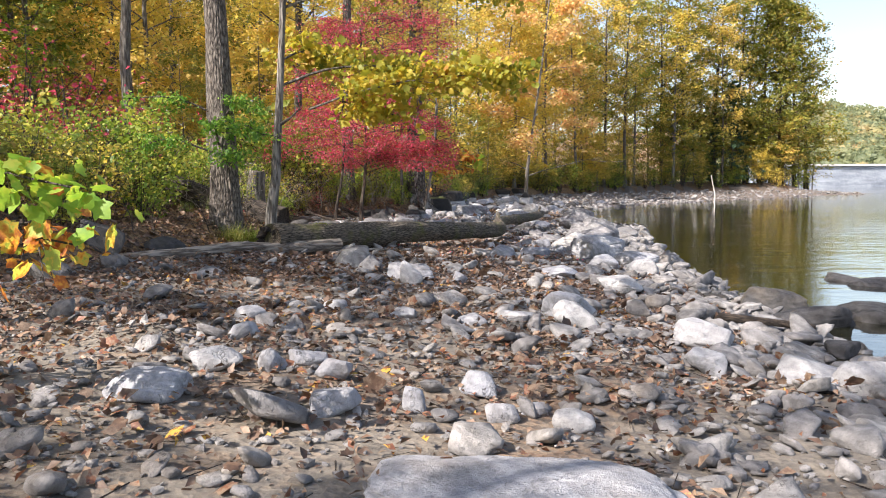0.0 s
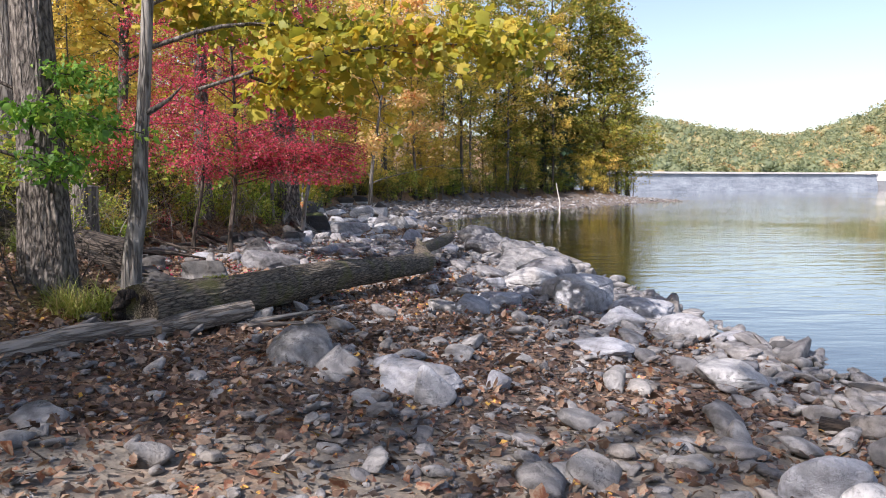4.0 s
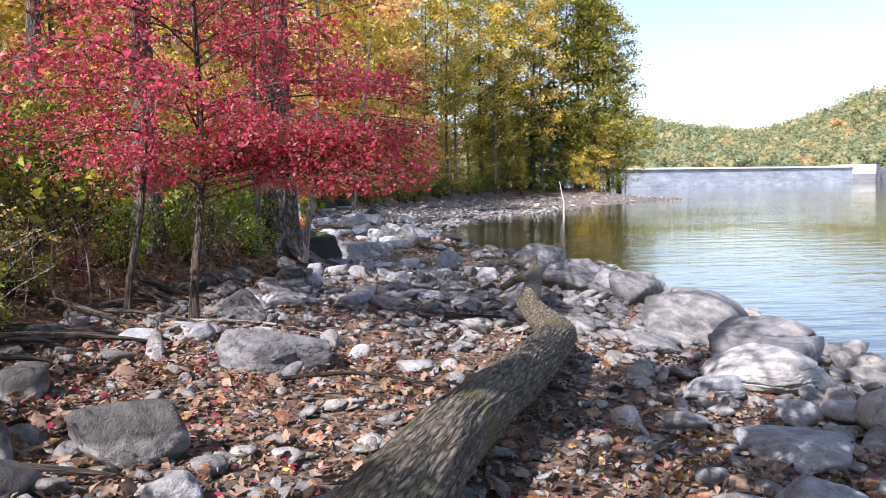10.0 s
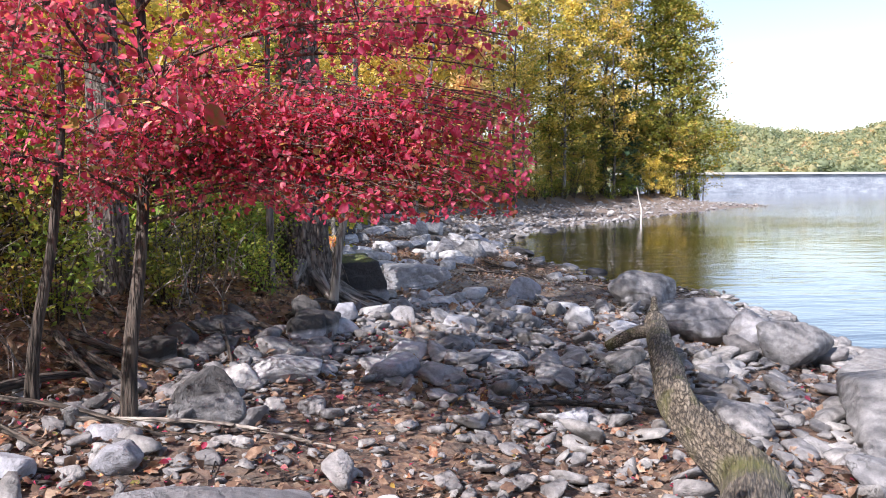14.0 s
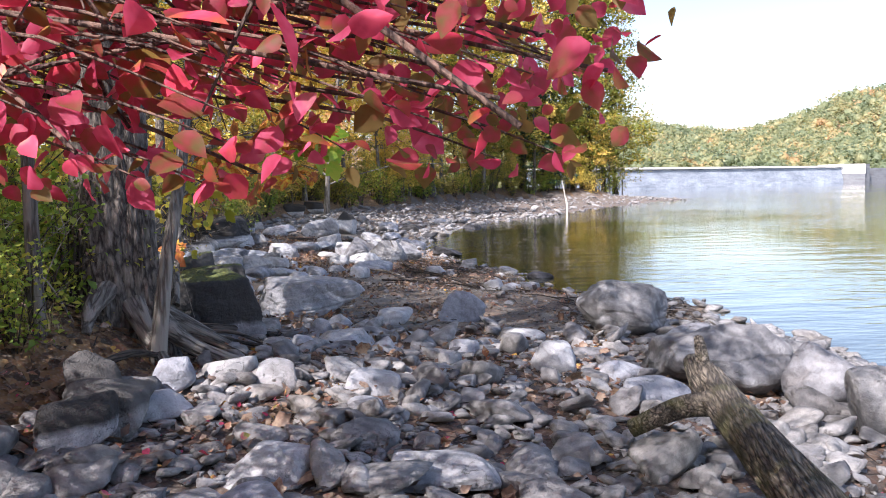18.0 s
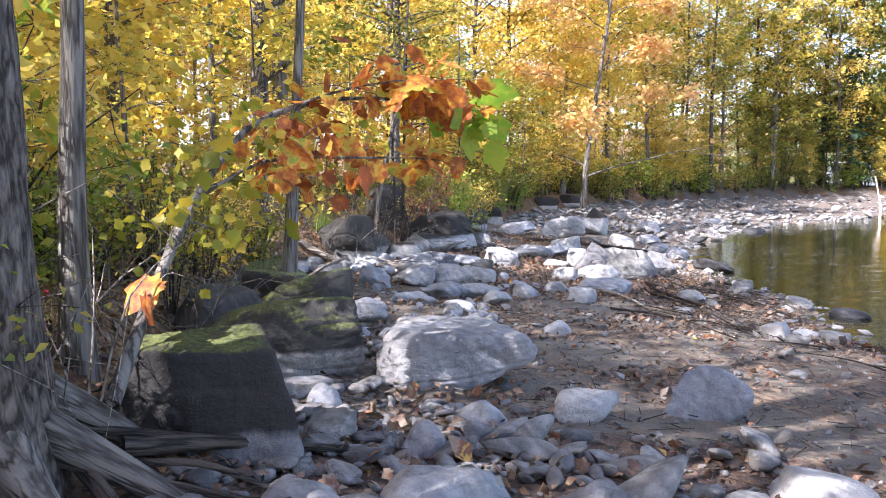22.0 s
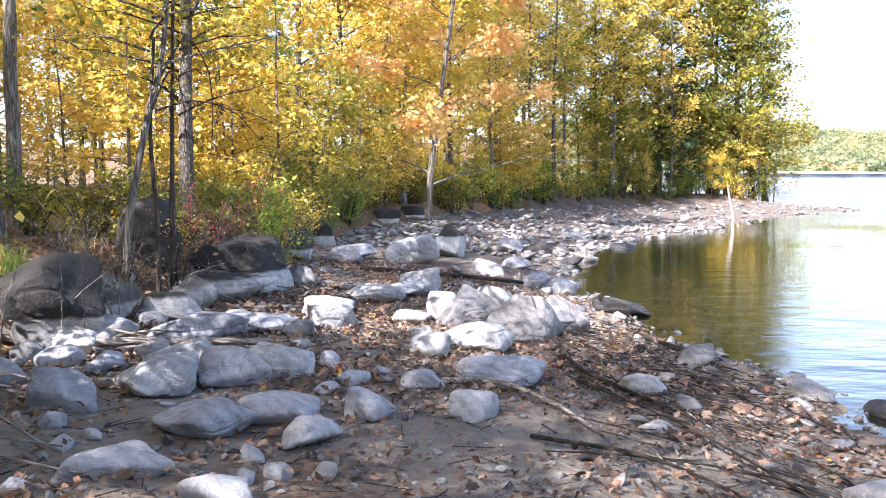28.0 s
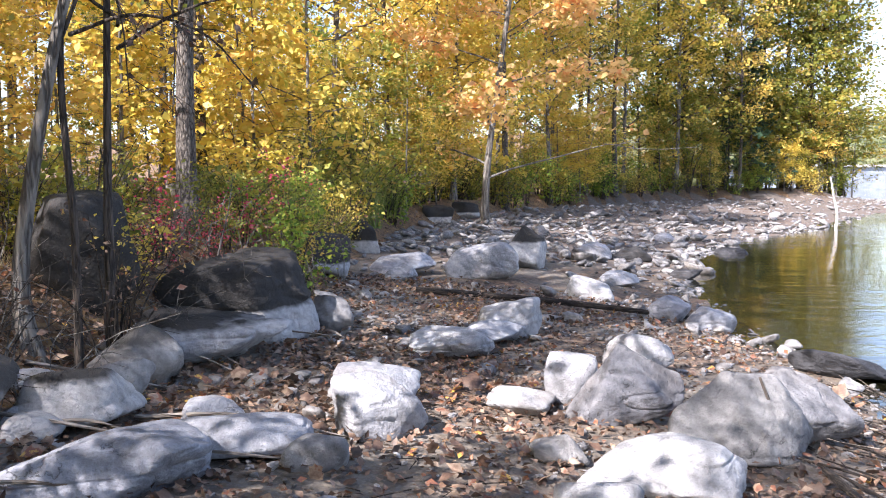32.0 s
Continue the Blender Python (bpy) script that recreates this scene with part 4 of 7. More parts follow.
def stony(x, y):
    """How stony the shore is: bare silt on the trodden line, thick along the water."""
    f = (np.interp(y, SHORE_Y, SHORE_X) - x) / (np.interp(y, SHORE_Y, SHORE_X) - np.interp(y, BANK_Y, BANK_X))
    n = vnoise(np.stack([x * 0.8, y * 0.5, 0 * x], -1), 31)
    silt = np.interp(y, (-8, -3, 4, 8, 19, 22, 33, 40), (0.2, 0.05, 0.0, 0.0, 0.0, 0.7, 0.6, 0.3))
    mid = np.exp(-(((f - 0.45) / 0.3) ** 2))
    return np.clip(0.75 + 0.5 * n - silt * mid * 1.5 + 0.2 * (np.abs(f) < 0.25), 0.03, 1)


def clear_of(x, y, room=0.8):
    ok = np.ones(len(x), bool)
    for px, py, pr in placed:
        ok &= (x - px) ** 2 + (y - py) ** 2 > (pr * room) ** 2
    return ok


def strewn(shapes, faces, x, y, size, rng, sink=0.25):
    """Stones of these shapes at the places, each turned and tilted."""
    n = len(x)
    z = land_z(x, y)
    pick = rng.integers(0, len(shapes), n)
    v = np.stack(shapes)[pick] * (size / 2)[:, None, None]
    a, tx, ty = rng.uniform(0, 2 * np.pi, n), rng.normal(0, 0.22, n), rng.normal(0, 0.22, n)
    c, s = np.cos(a)[:, None], np.sin(a)[:, None]
    X, Y, Z = v[..., 0] * c - v[..., 1] * s, v[..., 0] * s + v[..., 1] * c, v[..., 2]
    Z2 = Z + X * tx[:, None] + Y * ty[:, None]
    low = Z2.min(1)
    out = np.stack([X + x[:, None], Y + y[:, None], Z2 + (z - low * (1 - sink) * 1.0 - 0.0)[:, None] + (low * 0)[:, None]], -1)
    f = faces[None] + (np.arange(n) * shapes[0].shape[0])[:, None, None]
    return out.reshape(-1, 3), f.reshape(-1, 3)


rng = np.random.default_rng(5)
x, y = scatter(rng, 42000, -9, 42)
wet = np.clip(1.1 - (np.interp(y, SHORE_Y, SHORE_X) - x) / 3.2, 0, 1) * np.interp(y, (-4, 3, 20, 24), (0.7, 1, 1, 0.0))
keep = (rng.uniform(0, 1, len(x)) < stony(x, y) * np.maximum(0.25 + 0.6 * wet, np.interp(y, (11.5, 13.5, 20, 22), (0, 0.7, 0.7, 0))) * np.interp(y, (21, 24), (1, 0.45))) & clear_of(x, y)
x, y = x[keep], y[keep]
size = np.clip(np.exp(rng.normal(-2.3, 0.48, len(x)) + 0.25 * wet[keep] + np.interp(y, (12, 14, 20, 22), (0, 0.45, 0.45, 0.1)) * (rng.uniform(0, 1, len(x)) < 0.3)), 0.05, 0.45)
near = np.nonzero((size > 0.15) & (x > -2.9) & (x < 2.2) & (y > -3) & (y < 35))[0][:300]
rest = np.setdiff1d(np.arange(len(x)), near)
tiny, small, large = rest[size[rest] < 0.095], rest[(size[rest] >= 0.095) & (size[rest] < 0.16)], rest[size[rest] >= 0.16]
v, f = joined([strewn(FLAKES, FACE1, x[tiny], y[tiny], size[tiny], rng), strewn(SHAPES, FACE2, x[small], y[small], size[small], rng), strewn(FINE, FACE3, x[large], y[large], size[large], rng)])
thing("cobbles", 0, 0, 0, "loose grey and tan cobbles strewn thickly over the shore", "cobbles", kind="stuff", data=mesh_of("cobbles", v, f, COBBLE))
near_stones = [(x[i], y[i], size[i]) for i in near]

x, y = scatter(rng, 1700, 42, 60, 0.5)
x2, y2 = scatter(rng, 1300, 60, 99, 0.5)
x, y = np.r_[x, x2], np.r_[y, y2]
size = np.clip(np.exp(rng.normal(-1.75, 0.5, len(x))), 0.1, 0.9)
v, f = strewn(SHAPES, FACE2, x, y, size, rng)
thing("far_stones", 0, 0, 0, "grey stones covering the far curve of the shore", "stones", kind="stuff", data=mesh_of("far_stones", v, f, COBBLE))

x, y = scatter(rng, 26000, -8, 38)
keep = (rng.uniform(0, 1, len(x)) < 0.45 + 0.55 * stony(x, y)) & clear_of(x, y, 0.7)
x, y = x[keep], y[keep]
v, f = strewn(CHIPS, FACE1, x, y, np.clip(np.exp(rng.normal(-3.3, 0.45, len(x))), 0.018, 0.10), rng)
thing("pebbles", 0, 0, 0, "small pebbles and stone chips between the cobbles", "pebbles", kind="stuff", data=mesh_of("pebbles", v, f, COBBLE, False))


# ---- fallen leaves ----
def leaf_bed(name, count, y0, y1, size, shape, label, inside, weight, lift=0.012, leaf=LITTER):
    x, y = scatter(rng, count, y0, y1, -0.3, inside)
    bank = np.interp(y, BANK_Y, BANK_X)
    n = vnoise(np.stack([x * 0.9, y * 0.9, 0 * x], -1), 57)
    keep = rng.uniform(0, 1, count) < np.clip(weight(x, y, bank) + 0.45 * n, 0.02, 1)
    x, y = x[keep], y[keep]
    p = np.stack([x, y, land_z(x, y) + lift + rng.uniform(0, 0.05, len(x)) ** 1.0 * (rng.uniform(0, 1, len(x)) < 0.5)], -1)
    v, f = leaves(p, size, shape, rng, 0.56, 0.0, 0.3)
    thing(name, 0, 0, 0, label, "leaves", kind="stuff", data=mesh_of(name, v, f, leaf))


def beach_weight(x, y, bank):
    near_bank = np.exp(-np.clip(x - bank, 0, 9) / 2.6)
    amount = np.interp(y, (-8, -2, 4, 12, 14, 20, 24, 28, 40), (0.8, 0.7, 0.95, 0.85, 0.5, 0.42, 0.4, 0.62, 0.5))
    return np.where(x < bank, 0.75, amount * (0.55 + 0.9 * near_bank))


leaf_bed("fallen_leaves", 185000, -8, 38, 0.06, "oval", "curled brown and tan leaves fallen on the shore", 3.0, beach_weight)
leaf_bed("broad_fallen_leaves", 11000, -7, 33, 0.085, "lobed", "broad rust and yellow leaves lying among the stones", 2.0, beach_weight, 0.03)
leaf_bed("crimson_fallen_leaves", 5200, 8.5, 17, 0.038, "ovate", "small crimson leaves fallen under the red tree", 2.0, lambda x, y, bank: 0.75 * np.exp(-(((x + 3.0) / 1.6) ** 2) - ((y - 12.6) / 3.2) ** 2), 0.025, RED)
leaf_bed("forest_litter", 16000, -12, 60, 0.11, "oval", "deep brown leaf litter under the trees", 16.0, lambda x, y, bank: np.where(x < bank, 0.9, 0.0))


x, y = scatter(rng, 9000, -7, 36, -0.2, 1.0)
keep = rng.uniform(0, 1, len(x)) < np.interp(y, (0, 8, 20, 26), (0.35, 0.5, 0.4, 0.4))
x, y = x[keep], y[keep]
n = len(x)
long, turn = rng.uniform(0.04, 0.16, n), rng.uniform(0, 2 * np.pi, n)
tilt, thick = rng.normal(0, 0.12, n), rng.uniform(0.002, 0.006, n)
ends = np.stack([np.cos(turn) * long, np.sin(turn) * long, tilt * long], -1)
mid = np.stack([x, y, land_z(x, y) + 0.02], -1)
cross = np.stack([-np.sin(turn), np.cos(turn), 0 * turn], -1) * thick[:, None]
rise = np.stack([0 * x, 0 * x, thick * 1.6], -1)
v = np.stack([mid - ends - cross, mid - ends + cross, mid - ends + rise, mid + ends - cross * 0.6, mid + ends + cross * 0.6, mid + ends + rise * 0.6], 1).reshape(-1, 3)
f = (np.array([(0, 1, 4, 3), (1, 2, 5, 4), (2, 0, 3, 5)])[None] + (np.arange(n) * 6)[:, None, None]).reshape(-1, 4)
thing("twig_litter", 0, 0, 0, "short dark bits of twig scattered over the silt", "twigs", kind="stuff", data=mesh_of("twig_litter", v, f, ROTTEN, False))


def drift(count, y0, y1, in0, in1, long0, long1, thick0, thick1, name, label, wood):
    """Washed-up sticks lying roughly along the water's edge, over one another."""
    y = rng.uniform(y0, y1, count)
    x = np.interp(y, SHORE_Y, SHORE_X) - in0 - (in1 - in0) * rng.uniform(0, 1, count) ** 1.2
    shape = vnoise(np.stack([x * 1.6, y * 0.7, 0 * x], -1), 77) > -0.15
    x, y = x[shape], y[shape]
    tubes = []
    for a, b in zip(x, y):
        turn, half = float(rng.normal(2.05, 0.45)), float(rng.uniform(long0, long1)) / 2
        s = np.linspace(-1, 1, 5)
        side = np.cumsum(rng.normal(0, 0.10, 5)) * half
        px, py = a + math.cos(turn) * half * s - math.sin(turn) * side, b + math.sin(turn) * half * s + math.cos(turn) * side
        z = land_z(px, py) + 0.02 + rng.uniform(0, 0.05)
        r0 = float(rng.uniform(thick0, thick1))
        tubes.append(tube(np.stack([px, py, z], -1), np.linspace(r0, r0 * 0.4, 5), 4, cap=False))
    thing(name, 0, 0, 0, label, "sticks", kind="stuff", data=mesh_of(name, *joined(tubes), wood))


drift(650, 20.5, 33, 0.1, 2.3, 0.12, 0.55, 0.003, 0.008, "drift_debris", "tangle of dark washed-up sticks and bark along the water", BARK_DARK)
drift(300, 20.5, 33, 0.1, 2.6, 0.15, 0.8, 0.003, 0.010, "pale_drift", "bleached grey sticks among the dark drift", DRIFT)


# ---- trees ----
def branchy(rng, base, tip_r, top_r, height, first, reach, count, rise, sag, lean=(0, 0), twigs=5, wander=0.25, shape=lambda u: 1 - 0.5 * u):
    """The lines of a tree: a trunk, its limbs and twigs, and the places where leaves sit."""
    n = 16
    u = np.linspace(0, 1, n)
    wob = np.cumsum(rng.normal(0, wander / n, (n, 2)), 0)
    trunk = np.stack([lean[0] * u**1.3 * height + wob[:, 0] * height * 0.12, lean[1] * u**1.3 * height + wob[:, 1] * height * 0.12, u * height - 0.15], -1)
    rad = base + (top_r - base) * u**0.8
    limbs, seats = [], []
    for k in range(count):
        h = first + (1 - first) * (k + rng.uniform(0, 1)) / count
        o = np.array([np.interp(h, u, trunk[:, a]) for a in range(3)])
        az = k * 2.4 + rng.normal(0, 0.4)
        long = reach * shape((h - first) / (1 - first)) * rng.uniform(0.75, 1.2)
        s = np.linspace(0, 1, 7)
        bend = np.cumsum(rng.normal(0, 0.07, (7, 2)), 0) * long * 0.5
        line = o + np.stack([np.cos(az) * s * long + bend[:, 0] * s, np.sin(az) * s * long + bend[:, 1] * s, long * (rise * s - sag * s * s) + rng.normal(0, 0.03, 7) * long * s], -1)
        r0 = np.interp(h, u, rad) * 0.45
        limbs.append((line, np.linspace(r0, tip_r, 7)))
        for _ in range(twigs):
            q = rng.uniform(0.3, 1.0)
            w = np.array([np.interp(q, s, line[:, a]) for a in range(3)])
            ta = az + rng.choice([-1, 1]) * rng.uniform(0.4, 1.2)
            tl = long * rng.uniform(0.18, 0.42)
            e = w + np.array([np.cos(ta) * tl, np.sin(ta) * tl, tl * rng.normal(0.1, 0.25)])
            mid = (w + e) / 2 + rng.normal(0, 0.04, 3) * tl
            limbs.append((np.array([w, mid, e]), np.array([tip_r * 1.4, tip_r, tip_r * 0.5])))
            for g in np.linspace(0.15, 1.05, 7):
                seats.append(w + (e - w) * g)
        for g in np.linspace(0.35, 1.0, 6):
            seats.append(np.array([np.interp(g, s, line[:, a]) for a in range(3)]))
    return trunk, rad, limbs, np.array(seats)


def clumped(rng, seats, number, wide, each=22):
    """Leaf places gathered into flat tufts about some of the seats, with gaps between."""
    heart = seats[rng.integers(0, len(seats), max(1, number // each))]
    size = wide * rng.uniform(0.6, 1.35, len(heart))
    k = rng.integers(0, len(heart), number)
    return heart[k] + rng.normal(0, 1, (number, 3)) * size[k][:, None] * (1, 1, 0.7)


def tree_meshes(name, rng, leaf, blade, size, number, fuzz, bark, sides=10, **kw):
    trunk, rad, limbs, seats = branchy(rng, **kw)
    fine = bent(trunk, 40) if sides > 14 else trunk
    frad = np.interp(np.linspace(0, 1, len(fine)), np.linspace(0, 1, len(rad)), rad)
    tv, tf = tube(fine, frad, sides, 0.08, 14 if sides > 14 else 0, int(rng.integers(99)), 0.45)
    lv, lf = joined([tube(p, r, 5 if len(p) > 3 else 3, cap=False) for p, r in limbs])
    cv, cf = leaves(clumped(rng, seats, number, fuzz), size, blade, rng, 0.45, 0.25)
    return mesh_of("trunk", tv, tf, bark), mesh_of("limbs", lv, lf, bark), mesh_of("crown", cv, cf, leaf)


def plant_tree(meshes, x, y, label, group="", turn=0.0, scale=1.0, name="tree"):
    ob = thing(name, x, y, z_at(x, y), label, "tree", group)
    ob.matrix_basis = pose(x, y, z_at(x, y), 0, 0, turn) @ Matrix.Scale(scale, 4)
    for n, me in zip(("trunk", "branchwork", "crown"), meshes):
        part(n, me, ob, kind="" if n == "trunk" else "stuff")
    return ob


WOOD = []
for k, (leaf, word, tall, reach, first) in enumerate([
        (GOLD, "golden", 17, 4.2, 0.16), (YELLOW, "yellow", 15, 3.8, 0.14), (OLIVE, "olive-green and yellow", 18, 4.4, 0.2), (GOLD, "gold and orange", 14, 3.6, 0.1),
        (YELLOW, "bright yellow", 19, 4.6, 0.25), (OLIVE, "green-gold", 13, 3.6, 0.1), (GREEN, "still green", 12, 3.4, 0.12)]):
    r = np.random.default_rng(700 + k)
    far = tree_meshes("wood", r, leaf, "card", 0.20, 5200, 0.42, BARK_GREY if k % 2 else BARK, base=0.15 + 0.03 * (k % 3), tip_r=0.012, top_r=0.03, height=tall * 1.15,
                      first=first + 0.12, reach=reach * 0.9, count=28, rise=0.75, sag=0.3, lean=(0.03 - 0.02 * (k % 3), -0.01), twigs=5, shape=lambda u: 0.65 + 0.55 * u - 0.9 * u * u)
    close = tree_meshes("wood", r, leaf, "card", 0.125, 7000, 0.34, BARK if k % 2 else BARK_GREY, base=0.16 + 0.03 * (k % 3), tip_r=0.005, top_r=0.03, height=tall * 0.95,
                        first=first + 0.12, reach=reach * 0.9, count=24, rise=0.7, sag=0.25, lean=(0.03, 0.01), twigs=6, shape=lambda u: 0.6 + 0.6 * u - 0.9 * u * u)
    WOOD.append((far, close, word))

r = np.random.default_rng(42)
spots = []


def wood_tree(x, y, k, scale=1.0, close=False):
    far_m, close_m, word = WOOD[k]
    spots.append((x, y))
    turn = float(r.uniform(0, 360))
    if math.hypot(x + 9.5, y - 46.8) > 2.8 and math.hypot(x + 14, y + 1.7) > 1.5:  # gaps in the wood let the sun in
        plant_tree(close_m if close else far_m, x, y, "tall %s-leaved tree with a straight bare lower trunk" % word, "trees of the lakeside wood", turn, scale)


def wood_row(count, y0, y1, into0, into1, gap, low=0.8, high=1.2):
    made = tries = 0
    while made < count and tries < count * 30:
        tries += 1
        y = float(r.uniform(y0, y1))
        into = float(r.uniform(into0, into1))
        x = float(np.interp(y, BANK_Y, BANK_X)) - into
        if any((x - a) ** 2 + (y - b) ** 2 < gap * gap for a, b in spots):
            continue
        if any((x - a) ** 2 + (y - b) ** 2 < 4 for a, b in ((-3.7, 6.3), (-4.95, 15.6), (-3.7, 17.8), (-5.5, 24.2))):
            continue
        if any((x - a) ** 2 + (y - b) ** 2 < 14 for a, b in ((-9, 0), (-9.5, 6), (-13, 2.2), (-7.5, 9.5), (-12, 5), (-10.5, 10), (-13.5, 8), (-10.5, 21), (-12.5, 18), (-18.5, -1.8), (-20, 2))):
            continue
        k = int(r.choice([0, 1, 3, 4, 2, 5, 6], p=[0.22, 0.2, 0.16, 0.16, 0.12, 0.09, 0.05]))
        if y > 80 and r.uniform() < 0.75:
            k = int(r.choice([2, 5, 2, 6]))
        if y < 20 and r.uniform() < 0.85:
            k = int(r.choice([2, 5, 6, 2]))
        if 40 < y < 80 and r.uniform() < 0.92:
            k = int(r.choice([0, 1, 3, 4]))
        wood_tree(x, y, k, float(r.uniform(low, high)), into < 16 and y < 40)
        made += 1


# unseen tree beside the start, added to shade the ground by the log
wood_tree(-7.3, -1.6, 1, 0.68, True)
# the first three stand out of view, added for their cast shade
for x, y, k in ((-6.5, -13.0, 2), (-7.4, -6.2, 4), (-12.7, -8.7, 1), (-8.6, 20.4, 1), (-8.4, 28.9, 5), (-9.6, 32.2, 2), (-11.5, 36, 0), (-9.0, 38.5, 1), (-12, 29.5, 3), (-10.5, 13.5, 4), (-7.4, 12.4, 2)):
    wood_tree(x, y, k, 1.0, True)
# low trees out of view, added so their shadows reach bank foot and start
wood_tree(-7.0, 1.2, 2, 0.4, True)
for x, y, size in ((-3.9, -9.3, 0.56), (-5.4, -8.0, 0.46), (-3.6, -10.9, 0.62)):
    wood_tree(x, y, 5, size, True)
wood_row(9, -2, 22, 4.5, 18, 4.2)
wood_row(12, 10, 40, 15, 28, 2.8)
wood_row(6, 22, 40, 8, 22, 4.2)
wood_row(7, 33, 45, 12, 28, 3.0)
wood_row(26, -6, 60, 26, 42, 3.0)
for x, y, k in ((0.2, 78, 0), (-2.2, 72, 3), (3.2, 84, 1), (-4.6, 66, 4)):
    wood_tree(x, y, k, 1.05)
wood_row(7, 43, 64, 0.8, 5, 3.4, 0.85, 1.15)
wood_row(14, 64, 92, 0.8, 5, 2.6, 0.85, 1.15)
wood_row(10, 43, 98, 6, 16, 3.8)
wood_row(26, 46, 106, 24, 46, 2.6, 1.0, 1.3)
wood_row(14, 42, 70, 18, 34, 2.4, 0.75, 0.95)


SAPLINGS = []
for k, (leaf, word) in enumerate(((YELLOW, "yellow"), (OLIVE, "olive"), (GOLD, "gold"), (GREEN, "green"), (ORANGE, "orange and yellow"))):
    q = np.random.default_rng(760 + k)
    SAPLINGS.append((tree_meshes("sapling", q, leaf, "card", 0.13, 2300, 0.24, BARK_GREY, base=0.055, tip_r=0.006, top_r=0.012, height=5.5 + k % 2, first=0.16, reach=1.7, count=18,
                                 rise=0.4, sag=0.25, lean=(0.04, 0.02), twigs=4, shape=lambda u: 0.8 + 0.5 * u - 0.9 * u * u), word))


def sapling(x, y, k, scale):
    meshes, word = SAPLINGS[k]
    plant_tree(meshes, x, y, "slender young tree with %s leaves" % word, "saplings of the wood", float(r.uniform(0, 360)), scale, "young_tree")


for n in range(150):
    y = float(r.uniform(40, 97) if n < 95 else r.uniform(-6, 38))
    into = float(r.uniform(0.4, 5) if n < 60 else r.uniform(4, 18))
    if (0 < y < 14 and into < 10) or (n < 60 and n % 3 == 0 and y < 62):
        continue
    sapling(float(np.interp(y, BANK_Y, BANK_X)) - into, y, int(r.choice([0, 1, 2, 3], p=[0.42, 0.2, 0.34, 0.04])), float(r.uniform(0.6, 1.3)))

for x, y, k, size in ((-7.6, 20.2, 4, 0.6), (-8.0, 22.4, 0, 0.8), (9, 93, 1, 1.0), (11.5, 94.2, 0, 0.9), (16.5, 95.6, 1, 0.9), (18.2, 96.2, 1, 1.0), (20.0, 96.2, 1, 0.8), (22.0, 97.0, 1, 0.9), (23.8, 98.2, 1, 0.7), (6.5, 88.0, 2, 1.0), (-6.6, 25.8, 0, 0.8), (-5.5, 19.7, 0, 0.65), (-7.4, 24.0, 0, 0.9),
                      (12.8, 93.6, 1, 1.5), (15.0, 94.6, 2, 1.6), (17.4, 95.4, 1, 1.5), (19.2, 96.0, 1, 1.7), (21.0, 96.2, 2, 1.4), (22.8, 97.2, 1, 1.5), (24.6, 98.4, 1, 1.3), (10.2, 92.4, 0, 1.5), (7.6, 88.6, 1, 1.5)):
    sapling(x, y, k, size)


# ---- the trees by the path ----
def path_tree(name, x, y, label, parts, category="tree", group="", sink=0.0):
    """A tree of its own: parts as (name, verts, faces, material, label), in metres from its foot."""
    ob = thing(name, x, y, z_at(x, y) - sink, label, category, group)
    for n, v, f, m, l in parts:
        part(n, mesh_of(n, v, f, m), ob, l, "" if n in ("trunk", "limb") else "stuff")
    return ob


def stem(points, r0, r1, sides=24, ridges=0, seed=1, flare=0.4, count=40, rough=0.06):
    line = bent(points, count)
    return tube(line, r0 + (r1 - r0) * np.linspace(0, 1, count) ** 0.8, sides, rough, ridges, seed, flare)


def sprays(rng, roots, reach, number, shape, size, fuzz, twig=0.006, droop=0.3, sub=4, keep=None):
    """Branches along the given lines with side twigs and leaves: (twigs, leaves)."""
    tubes, seats = [], []
    for line, r0 in roots:
        p = bent(line, 14)
        if keep:
            clear = keep(p)
            clear[:4] = True
            p = p[:max(4, int(np.argmin(clear)) if not clear.all() else 14)]
        tubes.append(tube(p, np.linspace(r0, twig, len(p)), 7, 0.05, cap=False))
        for _ in range(sub):
            q = rng.uniform(0.2, 1.0)
            i = int(q * (len(p) - 1))
            d = rng.normal(0, 1, 3) * (1, 1, 0.3)
            d = d / np.linalg.norm(d) + 0.7 * (p[-1] - p[0]) / np.linalg.norm(p[-1] - p[0])
            e = p[i] + d * reach * rng.uniform(0.4, 1.0) - np.array([0, 0, droop * reach * rng.uniform(0, 1)])
            m = (p[i] + e) / 2 + np.array([0, 0, 0.12 * reach])
            t = bent([p[i], m, e], 6)
            if keep and not keep(t).all():
                continue
            tubes.append(tube(t, np.linspace(twig * 1.2, twig * 0.4, 6), 5, cap=False))
            seats += [t[a] + (t[a + 1] - t[a]) * b for a in range(1, 5) for b in (0, 0.5)]
        seats += list(p[min(5, len(p) - 2):])
    seats = np.array(seats)
    pick = rng.integers(0, len(seats), number)
    places = seats[pick] + rng.normal(0, fuzz, (number, 3)) * (1, 1, 0.6)
    places = places[keep(places)] if keep else places
    return joined(tubes), leaves(places, size, shape, rng, 0.3, 0.7)


